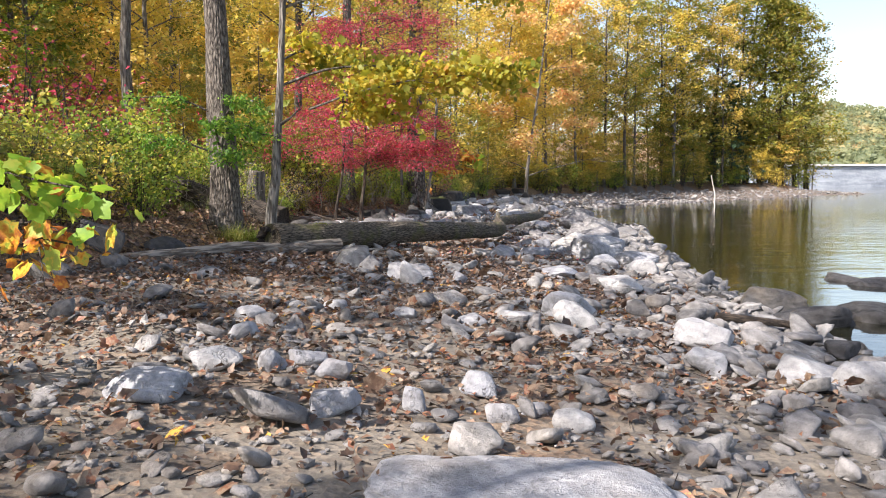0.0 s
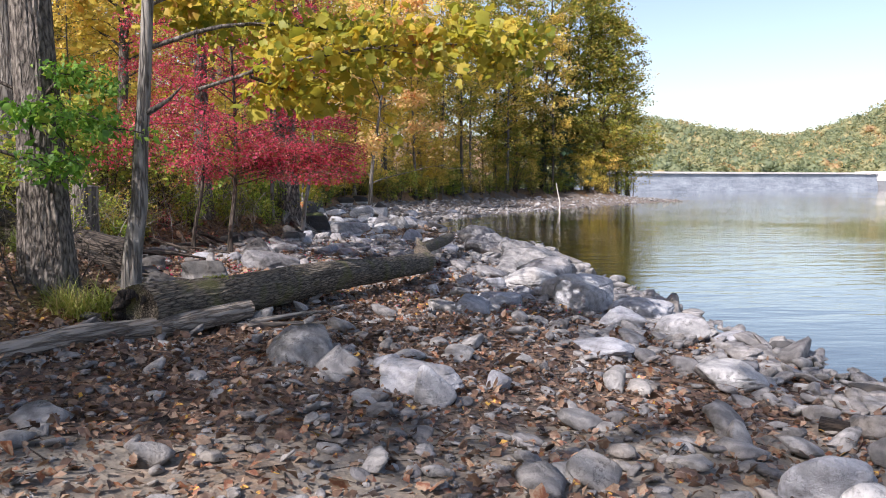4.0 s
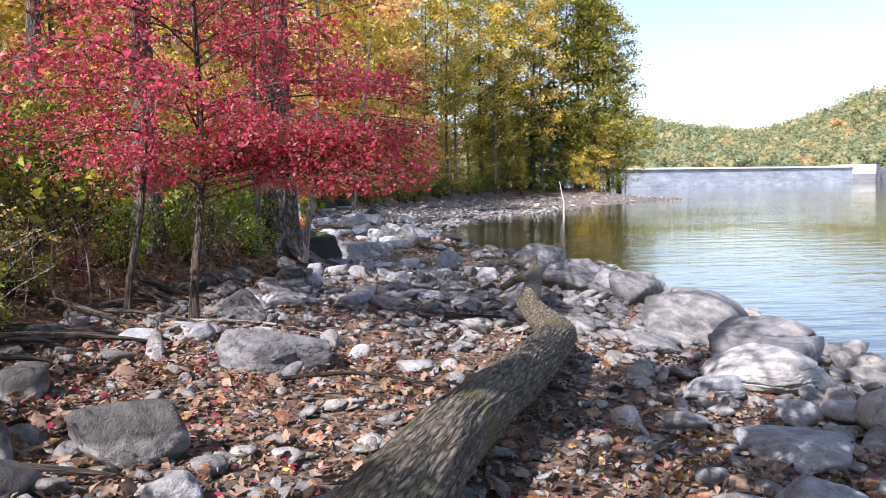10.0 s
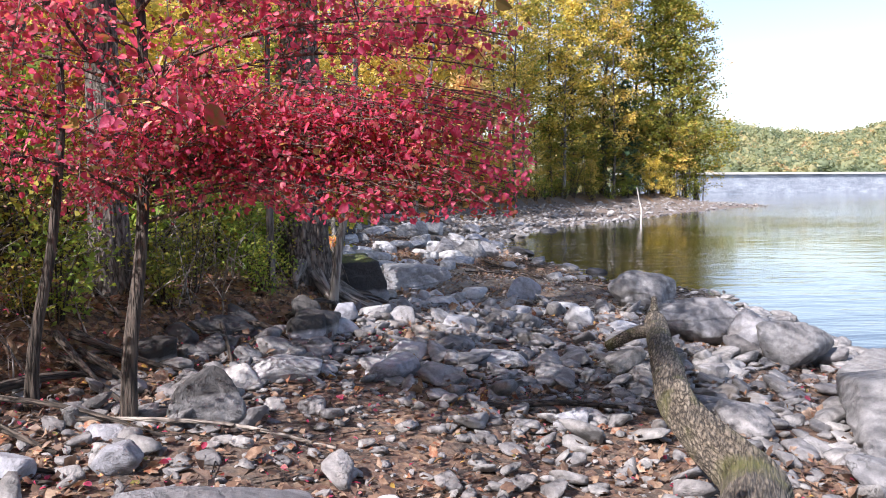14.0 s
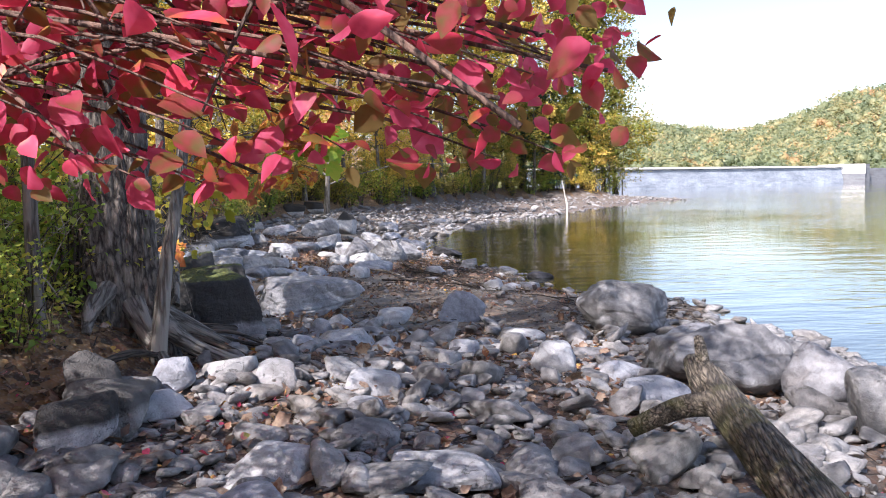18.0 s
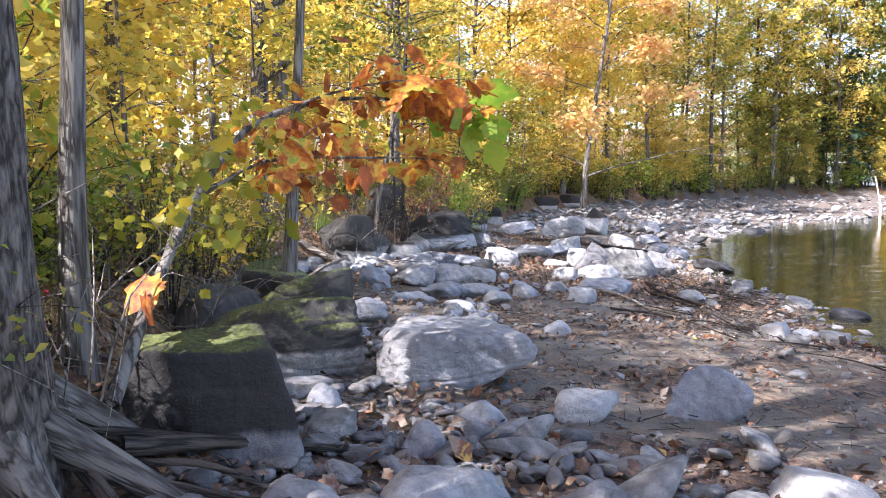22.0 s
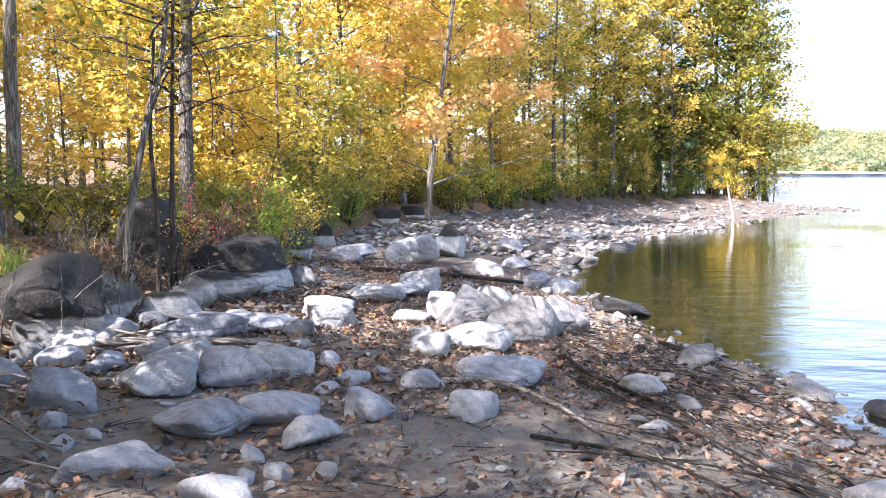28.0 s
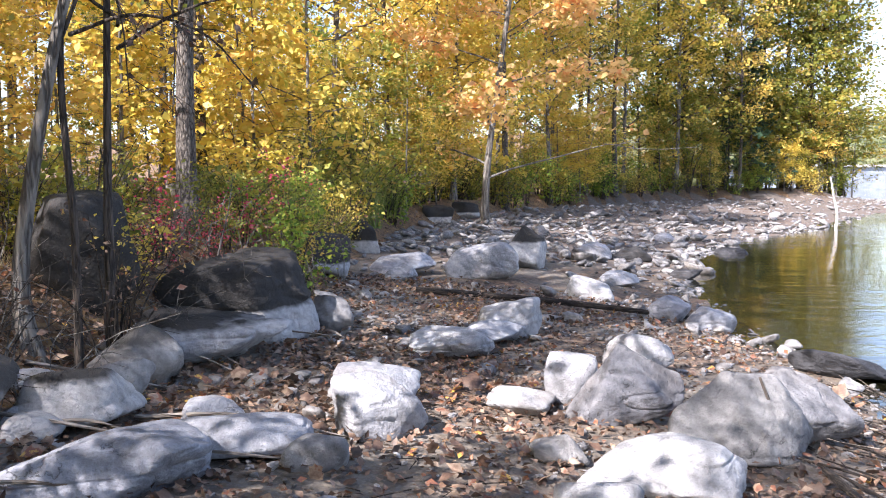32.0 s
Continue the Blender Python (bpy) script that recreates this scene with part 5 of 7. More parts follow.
# the furrowed oak
rng = np.random.default_rng(61)
twigs, green = sprays(rng, [([(0.1, 0, 1.5), (0.5, -0.3, 1.7), (1.0, -0.5, 1.5)], 0.02), ([(0, -0.2, 1.4), (0.2, -0.6, 1.7), (0.55, -1.0, 1.45)], 0.02), ([(0.1, -0.1, 1.9), (0.4, -0.2, 2.1), (0.8, -0.3, 1.9)], 0.02),
                            ([(-0.2, -0.1, 1.3), (-0.8, -0.4, 1.5), (-1.4, -0.6, 1.3)], 0.02), ([(-0.1, 0, 1.9), (-0.8, -0.2, 2.2), (-1.7, -0.3, 2.2)], 0.02),
                            ([(0.1, 0, 1.0), (0.3, -0.4, 1.2), (0.45, -0.8, 1.05)], 0.015)], 0.45, 2600, "oval", 0.062, 0.07, sub=10)
ov, of = stem([(0, 0, -0.3), (-0.02, 0, 1.2), (-0.08, 0.02, 3), (-0.2, 0.05, 6), (-0.25, 0.1, 10), (-0.2, 0.1, 15)], 0.26, 0.10, 150, 24, 4, 0.35, 170, 0.05)
_, _, limbs, seats = branchy(np.random.default_rng(62), 0.2, 0.008, 0.05, 16, 0.5, 4.6, 18, 0.4, 0.2)
lv, lf = joined([tube(p, q, 5, cap=False) for p, q in limbs])
cv, cf = leaves(seats[rng.integers(0, len(seats), 6500)] + rng.normal(0, 0.35, (6500, 3)), 0.11, "card", rng, 0.35, 0.2)
path_tree("oak_tree", -3.74, 6.35, "stout oak with deeply furrowed grey bark and low green sprays", [
    ("trunk", ov, of, BARK, "furrowed grey-brown trunk"), ("branchwork", lv, lf, BARK, ""), ("crown", cv, cf, OLIVE, ""), ("low_branchwork", *twigs, BARK_DARK, ""), ("low_leaves", *green, FRESH, "fresh green low leaves")])

# the slim maple whose limb arches over the shore
rng = np.random.default_rng(63)
mv, mf = stem([(0, 0, -0.3), (0.02, 0.02, 0.5), (0.10, 0.05, 1.1), (0.12, 0.08, 1.6), (0.20, 0.1, 2.6), (0.30, 0.1, 4.2), (0.35, 0.2, 7.0), (0.3, 0.2, 9)], 0.105, 0.03, 28, 0, 6, 0.3, 80, 0.1)
arch = [(0.12, 0.08, 1.95), (0.38, 0.1, 2.1), (0.68, 0.15, 2.36), (1.15, 0.3, 2.44), (1.9, 0.6, 2.42), (2.8, 1.0, 2.45), (3.8, 1.6, 2.45), (4.8, 2.05, 2.38)]
up1 = [(0.68, 0.15, 2.22), (1.5, 0.1, 2.45), (2.5, 0.3, 2.65), (3.4, 0.8, 2.75), (4.2, 1.3, 2.85)]
up2 = [(0.2, 0.1, 2.6), (0.9, 0.5, 2.9), (1.8, 1.2, 3.0), (2.6, 2.2, 2.9), (3.2, 3.2, 2.8)]
up3 = [(1.15, 0.3, 2.36), (1.7, 1.1, 2.2), (2.2, 2.0, 2.15), (2.5, 2.8, 2.0)]
up4 = [(0.3, 0.1, 4.0), (1.2, 0.0, 4.3), (2.4, 0.6, 4.3), (3.8, 1.4, 4.0)]
up5 = [(0.2, 0.1, 3.0), (0.3, 1.0, 3.3), (0.6, 2.2, 3.3), (1.2, 3.4, 3.1)]
twigs, yellow = sprays(rng, [(arch, 0.04), (up1, 0.02), (up2, 0.025), (up3, 0.02), (up4, 0.03), (up5, 0.02)], 0.75, 6200, "lobed", 0.088, 0.17, sub=19, keep=lambda p: (p[:, 2] + 0.9 > 2.3 + 0.26 * (p[:, 1] + 6.08 - 4.6)) & ((p[:, 0] > 1.0) | (p[:, 2] > 2.9)))
hang1 = [(2.3, 0.8, 2.42), (2.42, 0.45, 2.15), (2.45, 0.1, 1.92), (2.62, -0.1, 1.8)]
hang2 = [(1.6, 0.6, 2.42), (1.66, 0.4, 2.2), (1.7, 0.25, 2.0)]
hang3 = [(1.2, 0.5, 2.36), (1.15, 0.35, 2.2), (1.1, 0.25, 2.05)]
t6, y6 = sprays(rng, [(hang1, 0.008), (hang2, 0.006), (hang3, 0.006)], 0.15, 44, "lobed", 0.105, 0.04, 0.003, 0.35, 5)
twigs, yellow = joined([twigs, t6]), joined([yellow, y6])
_, _, limbs, seats = branchy(np.random.default_rng(64), 0.1, 0.008, 0.02, 9, 0.42, 2.6, 12, 0.4, 0.2)
cv, cf = leaves(seats[rng.integers(0, len(seats), 700)] + (0.3, 0.15, 0) + rng.normal(0, 0.3, (700, 3)), 0.12, "oval", rng, 0.35, 0.3)
lv, lf = joined([tube(p + (0.28, 0.15, 0), q, 5, cap=False) for p, q in limbs])
path_tree("maple_tree", -2.82, 6.08, "slim grey maple with one limb arching over the shore", [
    ("trunk", mv, mf, BARK_GREY, "smooth grey trunk"), ("branchwork", lv, lf, BARK_GREY, ""), ("crown", cv, cf, MAPLE, ""),
    ("arching_branch", *twigs, BARK, ""), ("branch_foliage", *yellow, MAPLE, "yellow-green lobed leaves")])

# the crimson tree that spreads over the path
rng = np.random.default_rng(65)
tubes = [stem([(0, 0, -0.2), (0.03, 0.02, 0.5), (0.10, 0.1, 1.2), (0.12, 0.2, 2.2), (0.1, 0.2, 3.4), (0.05, 0.1, 5.0)], 0.062, 0.02, 14, 0, 3, 0.5, 40, 0.08),
         stem([(-0.75, 0.15, -0.1), (-0.70, 0.15, 0.5), (-0.55, 0.2, 1.3), (-0.5, 0.3, 2.4), (-0.6, 0.3, 4.2)], 0.05, 0.018, 12, 0, 5, 0.4, 30, 0.08)]
roots = []
for k in range(46):
    h = 1.35 + 3.9 * (k / 46) ** 1.1
    az = k * 2.4 + rng.normal(0, 0.3)
    d = np.array([math.cos(az), math.sin(az), 0])
    long = rng.uniform(2.3, 3.4) * (1.0 if h < 3.2 else 0.92)
    if d[0] > 0.1 and d[1] > 0.05 and h < 3.4:
        long = min(long, 1.3)
    if d[0] < -0.2:
        long *= 0.75
    o = np.array([0.1, 0.2, h])
    roots.append(([o, o + d * long * 0.35 + (0, 0, 0.22), o + d * long * 0.7 + (0, 0, 0.22 + rng.normal(0, 0.1)), o + d * long + (0, 0, rng.normal(-0.05, 0.12))], 0.014))
for az, h, long in ((-0.05, 1.75, 2.7), (-0.2, 1.55, 2.9), (-0.35, 1.85, 2.9), (-0.5, 1.6, 2.8), (-0.7, 1.75, 2.6), (-0.9, 1.6, 2.4), (-0.12, 2.2, 3.0), (-0.45, 2.3, 3.1), (-1.1, 1.9, 2.4)):
    o, d = np.array([0.1, 0.2, h]), np.array([math.cos(az), math.sin(az), 0])
    roots.append(([o, o + d * long * 0.35 + (0, 0, 0.22), o + d * long * 0.7 + (0, 0, 0.14), o + d * long + (0, 0, -0.10)], 0.014))


def off_path(p):
    """True where a spray leaves headroom over the trodden line."""
    x, y, z = p[:, 0] - 3.82, p[:, 1] + 13.35, p[:, 2] + 0.59
    line = np.interp(y, (8, 9.6, 11.4, 12.3, 13.1, 14.6), (-1.4, -1.73, -1.66, -1.38, -1.03, -0.81))
    head = np.interp(y, (9.5, 10.5, 11.5, 12.2, 12.6, 13.3), (2.35, 2.3, 2.16, 2.04, 1.98, 1.97))
    low = (np.abs(x - line) < 0.55) & (z < head)
    ahead = (y > 13.3) & (x > -2.2 - 0.62 * (y - 13.3)) & (z < 2.2 + 0.4 * (y - 13.0))
    right = x > np.where(z < 2.1, -1.25, -1.15)
    near = (y > 10.6) & (y < 12.72) & (x > -2.25 - 0.5 * (y - 11)) & (z < 2.7)
    return ~(low | ahead | right | near | (z < np.where((y > 12.2) & (x > -3.4), 1.955, 1.86)))


twigs, crimson = sprays(rng, roots, 0.75, 40000, "ovate", 0.033, 0.08, 0.004, 0.2, 20, off_path)
over = [[(0.1, 0.2, h), (0.9, b * 0.35 + 0.15, h + 0.12), (1.7, b * 0.75, h + 0.05), (a, b, h - 0.14)] for a, b, h in
        ((2.65, -0.6, 1.55), (2.3, -0.95, 1.7), (2.7, -0.25, 1.62), (2.0, -0.55, 1.5), (2.5, -0.4, 1.8), (1.6, -0.8, 1.45), (2.2, -0.2, 1.48), (1.8, -0.3, 1.75), (2.6, -0.8, 1.9), (2.3, -0.3, 1.7), (2.5, -0.1, 1.95), (1.9, -0.2, 1.6), (1.5, -0.3, 1.65), (2.2, -0.1, 2.05), (1.2, -0.4, 1.6), (2.6, -0.4, 1.65), (1.4, -0.2, 1.85))]
t2, c2 = sprays(rng, [(line, 0.008) for line in over], 0.5, 2600, "ovate", 0.036, 0.10, 0.003, 0.35, 18, off_path)
tips = rng.uniform((1.15, -0.60, 1.35), (2.66, -0.02, 2.12), (2300, 3))
tips = tips[off_path(tips)]
c3 = leaves(tips, 0.037, "ovate", rng, 0.15, 0.9, 0.22)
shoots = [tube(bent([p + (-0.34, 0.10, 0.10), p + (-0.15, 0.04, 0.06), p], 5), np.linspace(0.0035, 0.001, 5), 4, cap=False) for p in tips[::9]]
twigs, crimson = joined([twigs, t2] + shoots), joined([crimson, c2, c3])
tv, tf = joined(tubes)
path_tree("crimson_tree", -3.82, 13.35, "small twin-stemmed tree with level sprays of crimson leaves", [
    ("trunk", tv, tf, BARK_DARK, "slim dark twin stems"), ("branchwork", *twigs, BARK_RED, ""), ("crown", *crimson, RED, "crimson and pink leaves")])


def tall_tree(name, x, y, label, points, r0, r1, bark, leaf, seed, ridges=22, crown_from=0.4, reach=4.0, number=4200, size=0.105, flare=0.4):
    v, f = stem(points, r0, r1, 150 if ridges else 26, ridges, seed, flare, 260 if ridges else 70, 0.05)
    g = np.random.default_rng(seed)
    top = points[-1]
    _, _, limbs, seats = branchy(g, r0 * 0.7, 0.012 if r0 > 0.15 else 0.004, 0.04, top[2], crown_from, reach, 15, 0.4, 0.2, (top[0] / top[2], top[1] / top[2]))
    lv, lf = joined([tube(p, q, 5, cap=False) for p, q in limbs])
    p = clumped(g, seats, number, 0.36)
    p = p[~((p[:, 2] < 3.4) & (p[:, 0] + x > -3.4))]
    cv, cf = leaves(p, size, "card", g, 0.35, 0.2)
    return path_tree(name, x, y, label, [("trunk", v, f, bark, ""), ("branchwork", lv, lf, bark, ""), ("crown", cv, cf, leaf, "")])


tall_tree("hickory_tree", -5.0, 15.7, "straight tree with pale sunlit shaggy bark", [(0, 0, -0.3), (0, 0, 1.5), (0.03, 0, 4), (0.1, 0.1, 9), (0.1, 0.2, 16)], 0.20, 0.07, BARK, OLIVE, 71)
tall_tree("ash_tree", -3.62, 18.0, "thick old trunk with diamond-furrowed bark on the bank", [(0, 0, -0.4), (0, 0, 1.2), (0.02, 0.02, 4), (0.15, 0.1, 9), (0.2, 0.2, 18)], 0.33, 0.12, BARK, OLIVE, 72, 30)
tall_tree("slim_tree", -3.2, 17.4, "slim leaning grey stem beside the old trunk", [(0, 0, -0.3), (0.10, 0.05, 0.6), (0.24, 0.15, 1.5), (0.32, 0.35, 3), (0.4, 0.5, 7)], 0.065, 0.02, BARK_GREY, YELLOW, 73, 0, 0.55, 1.6, 1800, 0.075)
tall_tree("slim_tree", -3.78, 17.0, "thin bare grey stem on the bank", [(0, 0, -0.3), (0.0, 0.0, 0.8), (0.0, 0.05, 2), (0.05, 0.1, 4), (0.1, 0.1, 6)], 0.055, 0.015, BARK_GREY, YELLOW, 74, 0, 0.6, 1.4, 1400, 0.075)
tall_tree("sycamore_tree", -4.1, 19.2, "grey dead-barked stem beside the old trunk", [(0, 0, -0.3), (0.0, 0.0, 0.8), (0.02, 0.05, 2), (0.05, 0.1, 5), (0.1, 0.1, 9)], 0.10, 0.03, BARK_GREY, YELLOW, 75, 0, 0.6, 2.2, 2600, 0.085)
tall_tree("slim_tree", -5.45, 24.3, "slender tree with a flared mossy foot among boulders", [(0, 0, -0.4), (0.05, 0, 0.5), (0.1, 0.02, 1.4), (0.2, 0.05, 3), (0.35, 0.1, 6), (0.4, 0.2, 10)], 0.11, 0.03, BARK_GREY, YELLOW, 76, 0, 0.45, 2.4, 3600, 0.08, 1.0)
tall_tree("slim_tree", -6.6, 30.6, "curved grey stem rooted over a dark boulder", [(0, 0, -0.2), (-0.05, 0, 0.5), (0.08, 0.02, 1.3), (0.28, 0.05, 2.2), (0.5, 0.1, 3.2), (0.7, 0.2, 6)], 0.075, 0.02, BARK_GREY, OLIVE, 77, 0, 0.45, 2.0, 1500, 0.075, 0.8)
tall_tree("slim_tree", -6.25, 31.1, "thin dark stem behind the curved one", [(0, 0, -0.2), (0.0, 0, 1), (0.02, 0.02, 2), (0.1, 0.1, 5)], 0.05, 0.02, BARK_DARK, OLIVE, 78, 0, 0.5, 1.6, 1000, 0.075)

# dark vine-hung branch drooping from the curved stem
rng = np.random.default_rng(86)
foot = np.array((-6.3, 30.7, z_at(-6.3, 30.7)))
droops = [np.array(p) - foot for p in ([(-6.30, 30.70, 3.2), (-5.95, 30.9, 3.9), (-5.72, 31.1, 3.6), (-5.66, 31.1, 3.0), (-5.72, 31.15, 2.45)], [(-6.35, 30.7, 2.9), (-6.1, 30.8, 3.5), (-6.0, 30.95, 3.2), (-5.98, 31.0, 2.6)], [(-6.25, 30.7, 3.0), (-5.7, 30.6, 3.1), (-5.2, 30.6, 2.95), (-4.9, 30.7, 2.6)])]
dtwigs, dleaves = sprays(rng, [(p, 0.016) for p in droops], 0.35, 150, "oval", 0.05, 0.06, 0.004, 0.6, 9)
dstem = stem([(0, 0, -0.2), (0.02, 0.0, 1.0), (-0.03, 0.0, 2.2), (0.05, 0.02, 3.4)], 0.035, 0.02, 10, 0, 9, 0.3, 24, 0.08)
path_tree("young_tree", -6.3, 30.7, "thin dark young tree with drooping half-bare branches", [
    ("trunk", *dstem, BARK_DARK, ""), ("branchwork", *dtwigs, BARK_DARK, ""), ("foliage", *dleaves, LITTER, "withered purple-brown leaves")])

# the sycamore limb with broad orange leaves
rng = np.random.default_rng(66)
here = np.array((-3.32, 18.5, z_at(-3.32, 18.5)))
limb = np.array([(-3.32, 18.5, 1.0), (-3.42, 19.0, 1.5), (-3.5, 19.6, 2.0), (-3.45, 20.1, 2.35), (-3.1, 20.45, 2.5), (-2.7, 20.6, 2.5), (-2.4, 20.7, 2.42)]) - here
lower = np.array([(-3.48, 19.5, 1.9), (-3.3, 19.95, 2.1), (-2.95, 20.4, 2.12), (-2.6, 20.7, 2.12), (-2.32, 20.98, 2.08)]) - here
upper = np.array([(-3.45, 20.0, 2.3), (-3.1, 20.25, 2.5), (-2.7, 20.45, 2.6), (-2.28, 20.6, 2.6)]) - here
back = np.array([(-3.5, 19.6, 2.0), (-3.7, 20.3, 2.2), (-3.6, 21.2, 2.3), (-3.3, 21.9, 2.2)]) - here
hang = np.array([(-3.42, 19.0, 1.5), (-3.5, 19.3, 1.75), (-3.4, 19.5, 1.7)]) - here


def beside_path(p):
    """True where leaves hang clear of the trodden line."""
    x, y = p[:, 0] + here[0], p[:, 1] + here[1]
    return (x < -1.87 - 0.29 * (y - 20.11)) & ~((y < 20.25) & (x > -2.75))


twigs, orange = sprays(rng, [(limb, 0.035), (back, 0.016)], 0.32, 80, "lobed", 0.14, 0.09, 0.005, 0.5, 12, beside_path)
t5, front = sprays(rng, [(lower, 0.012), (upper, 0.012)], 0.30, 130, "lobed", 0.165, 0.12, 0.004, 0.5, 14, beside_path)
orange = joined([orange, front])
_, yellow = sprays(rng, [(hang, 0.012), (back, 0.012), (limb[1:4], 0.012)], 0.55, 260, "lobed", 0.075, 0.2, 0.005, 0.4, 8, beside_path)
t3, lime = sprays(rng, [(np.array([(-2.4, 20.75, 2.5), (-2.3, 20.95, 2.42), (-2.22, 21.1, 2.28)]) - here, 0.007)], 0.14, 24, "lobed", 0.18, 0.08, 0.004, 0.4, 6, beside_path)
t4 = tube(bent(hang, 12), np.linspace(0.012, 0.005, 12), 6, cap=False)
tw = joined([twigs, t3, t4, t5])
path_tree("sycamore_sapling", -3.32, 18.5, "low pale sycamore limb with broad orange and yellow leaves", [
    ("limb", *tw, BARK_GREY, "pale smooth limb"), ("orange_leaves", *orange, ORANGE, "broad rust-orange leaves"), ("yellow_leaves", *yellow, MAPLE, ""), ("green_leaves", *lime, LIME, "broad lime-green leaves")])

# the low spray beside the start
rng = np.random.default_rng(67)
twigs, orange = sprays(rng, [([(0, 0, 0.1), (1.2, 0, 0.9), (2.4, 0.05, 1.15), (3.3, 0.15, 1.0)], 0.02), ([(0, 0, 0.1), (1.2, 0.2, 0.7), (2.3, 0.2, 0.85), (3.25, 0.2, 0.72)], 0.02)], 0.4, 170, "lobed", 0.10, 0.10, 0.005, 0.4, 11)
_, lime = sprays(rng, [([(1.2, 0, 0.9), (2.4, 0.05, 1.15), (3.35, 0.2, 1.0)], 0.01)], 0.4, 200, "lobed", 0.095, 0.12, 0.005, 0.3, 11)
path_tree("maple_sapling", -3.0, -2.6, "low maple sapling with orange and yellow-green leaves", [("branches", *twigs, BARK_DARK, ""), ("orange_leaves", *orange, ORANGE, ""), ("green_leaves", *lime, LIME, "")])


# ---- shrubs, grass ----
def shrub_meshes(rng, leaf, size, number, tall, wide):
    tubes, seats = [], []
    for _ in range(14):
        az, lean = rng.uniform(0, 2 * np.pi), rng.uniform(0.1, 1.0)
        e = np.array([math.cos(az) * wide * lean, math.sin(az) * wide * lean, tall * rng.uniform(0.6, 1.05)])
        p = bent([(0.05 * math.cos(az), 0.05 * math.sin(az), -0.1), e * (0.45, 0.45, 0.6), e], 8)
        tubes.append(tube(p, np.linspace(0.012, 0.003, 8), 3, cap=False))
        for _ in range(5):
            q = p[rng.integers(2, 8)]
            w = q + rng.normal(0, 0.22, 3) * (wide, wide, tall * 0.6)
            tubes.append(tube(np.array([q, (q + w) / 2 + 0.02, w]), np.array([0.004, 0.003, 0.002]), 3, cap=False))
            seats += [q + (w - q) * g for g in (0.3, 0.6, 0.9, 1.1)]
    seats = np.array(seats)
    v, f = leaves(seats[rng.integers(0, len(seats), number)] + rng.normal(0, 0.07, (number, 3)), size, "oval", rng, 0.4, 0.2)
    return mesh_of("stems", *joined(tubes), BARK_DARK), mesh_of("foliage", v, f, leaf)


SHRUBS = [(shrub_meshes(np.random.default_rng(800 + k), leaf, s, n, h, w), word) for k, (leaf, s, n, h, w, word) in enumerate([
    (GREEN, 0.07, 950, 1.3, 0.9, "green"), (OLIVE, 0.06, 900, 1.0, 0.8, "yellow-green"), (YELLOW, 0.05, 900, 0.9, 0.7, "yellow"), (RED, 0.05, 420, 1.0, 0.7, "red"), (OLIVE, 0.045, 700, 1.5, 0.8, "thin olive"), (LITTER, 0.04, 130, 1.1, 0.9, "dry brown")])]


def shrub(x, y, k, scale=1.0, turn=0.0):
    (stems, foliage), word = SHRUBS[k]
    ob = thing("shrub", x, y, z_at(x, y), "%s-leaved shrub on the wooded bank" % word, "shrub", "shrubs on the bank")
    ob.matrix_basis = pose(x, y, z_at(x, y) - 0.03, 0, 0, turn) @ Matrix.Scale(scale, 4)
    part("stem_growth", stems, ob, kind="stuff")
    part("foliage", foliage, ob, kind="stuff")


r = np.random.default_rng(91)
for n in range(288):
    low, kinds = 0.7, [0.36, 0.26, 0.10, 0.03, 0.13, 0.12]
    if n < 84:
        y, into = float(r.uniform(-6, 24)), float(r.uniform(0.6, 3.5) if n % 2 else r.uniform(2, 11))
    elif n < 200:
        y, into = float(r.uniform(20, 42)), float(r.uniform(0.15, 2.6) if n % 3 else r.uniform(2, 8))
    else:
        y, into, low = float(r.uniform(42, 101)), float(r.uniform(0.2, 3.2)), 1.2
        kinds = [0.22, 0.45, 0.13, 0.0, 0.15, 0.05]
    x = float(np.interp(y, BANK_Y, BANK_X)) - into
    if any((x - a) ** 2 + (y - b) ** 2 < 0.5 for a, b in ((-3.74, 6.35), (-2.8, 6.1))) or (y < 8 and into < 1.4):
        continue
    if 26 < y < 34 and into < 1.1 or (26 < y < 42 and n % 2 == 0):
        continue
    if 24 < y < 42:
        kinds = [0.12, 0.30, 0.22, 0.05, 0.18, 0.13]
    if 21 < y < 36 and into < 1.6:
        low = 0.5
    shrub(x, y, int(r.choice([0, 1, 2, 3, 4, 5], p=kinds)), low * float(r.uniform(0.9, 1.9)), float(r.uniform(0, 360)))
for n in range(12):
    shrub(8.0 + 1.45 * n, 92.2 + 0.55 * n + 0.8 * (n % 2), n % 2, float(r.uniform(1.9, 2.6)), 50.0 * n)
for n in range(16):
    y = 62 + 2.4 * n
    shrub(float(np.interp(y, BANK_Y, BANK_X)) - float(r.uniform(2.5, 5.5)), y, n % 2, float(r.uniform(1.9, 2.5)), 50.0 * n)
for n in range(10):
    shrub(float(np.interp(34.5 + n, BANK_Y, BANK_X)) - float(r.uniform(0.2, 0.9)), 34.5 + n, (1, 4, 2, 0)[n % 4], float(r.uniform(0.5, 0.85)), 50.0 * n)
for n in range(16):
    y = 10.2 + 0.55 * n
    shrub(float(np.interp(y, BANK_Y, BANK_X)) - float(r.uniform(0.6, 1.3)), y, (0, 5, 1, 4, 0, 5, 1, 3)[n % 8], float(r.uniform(0.4, 0.75)), 70.0 * n)
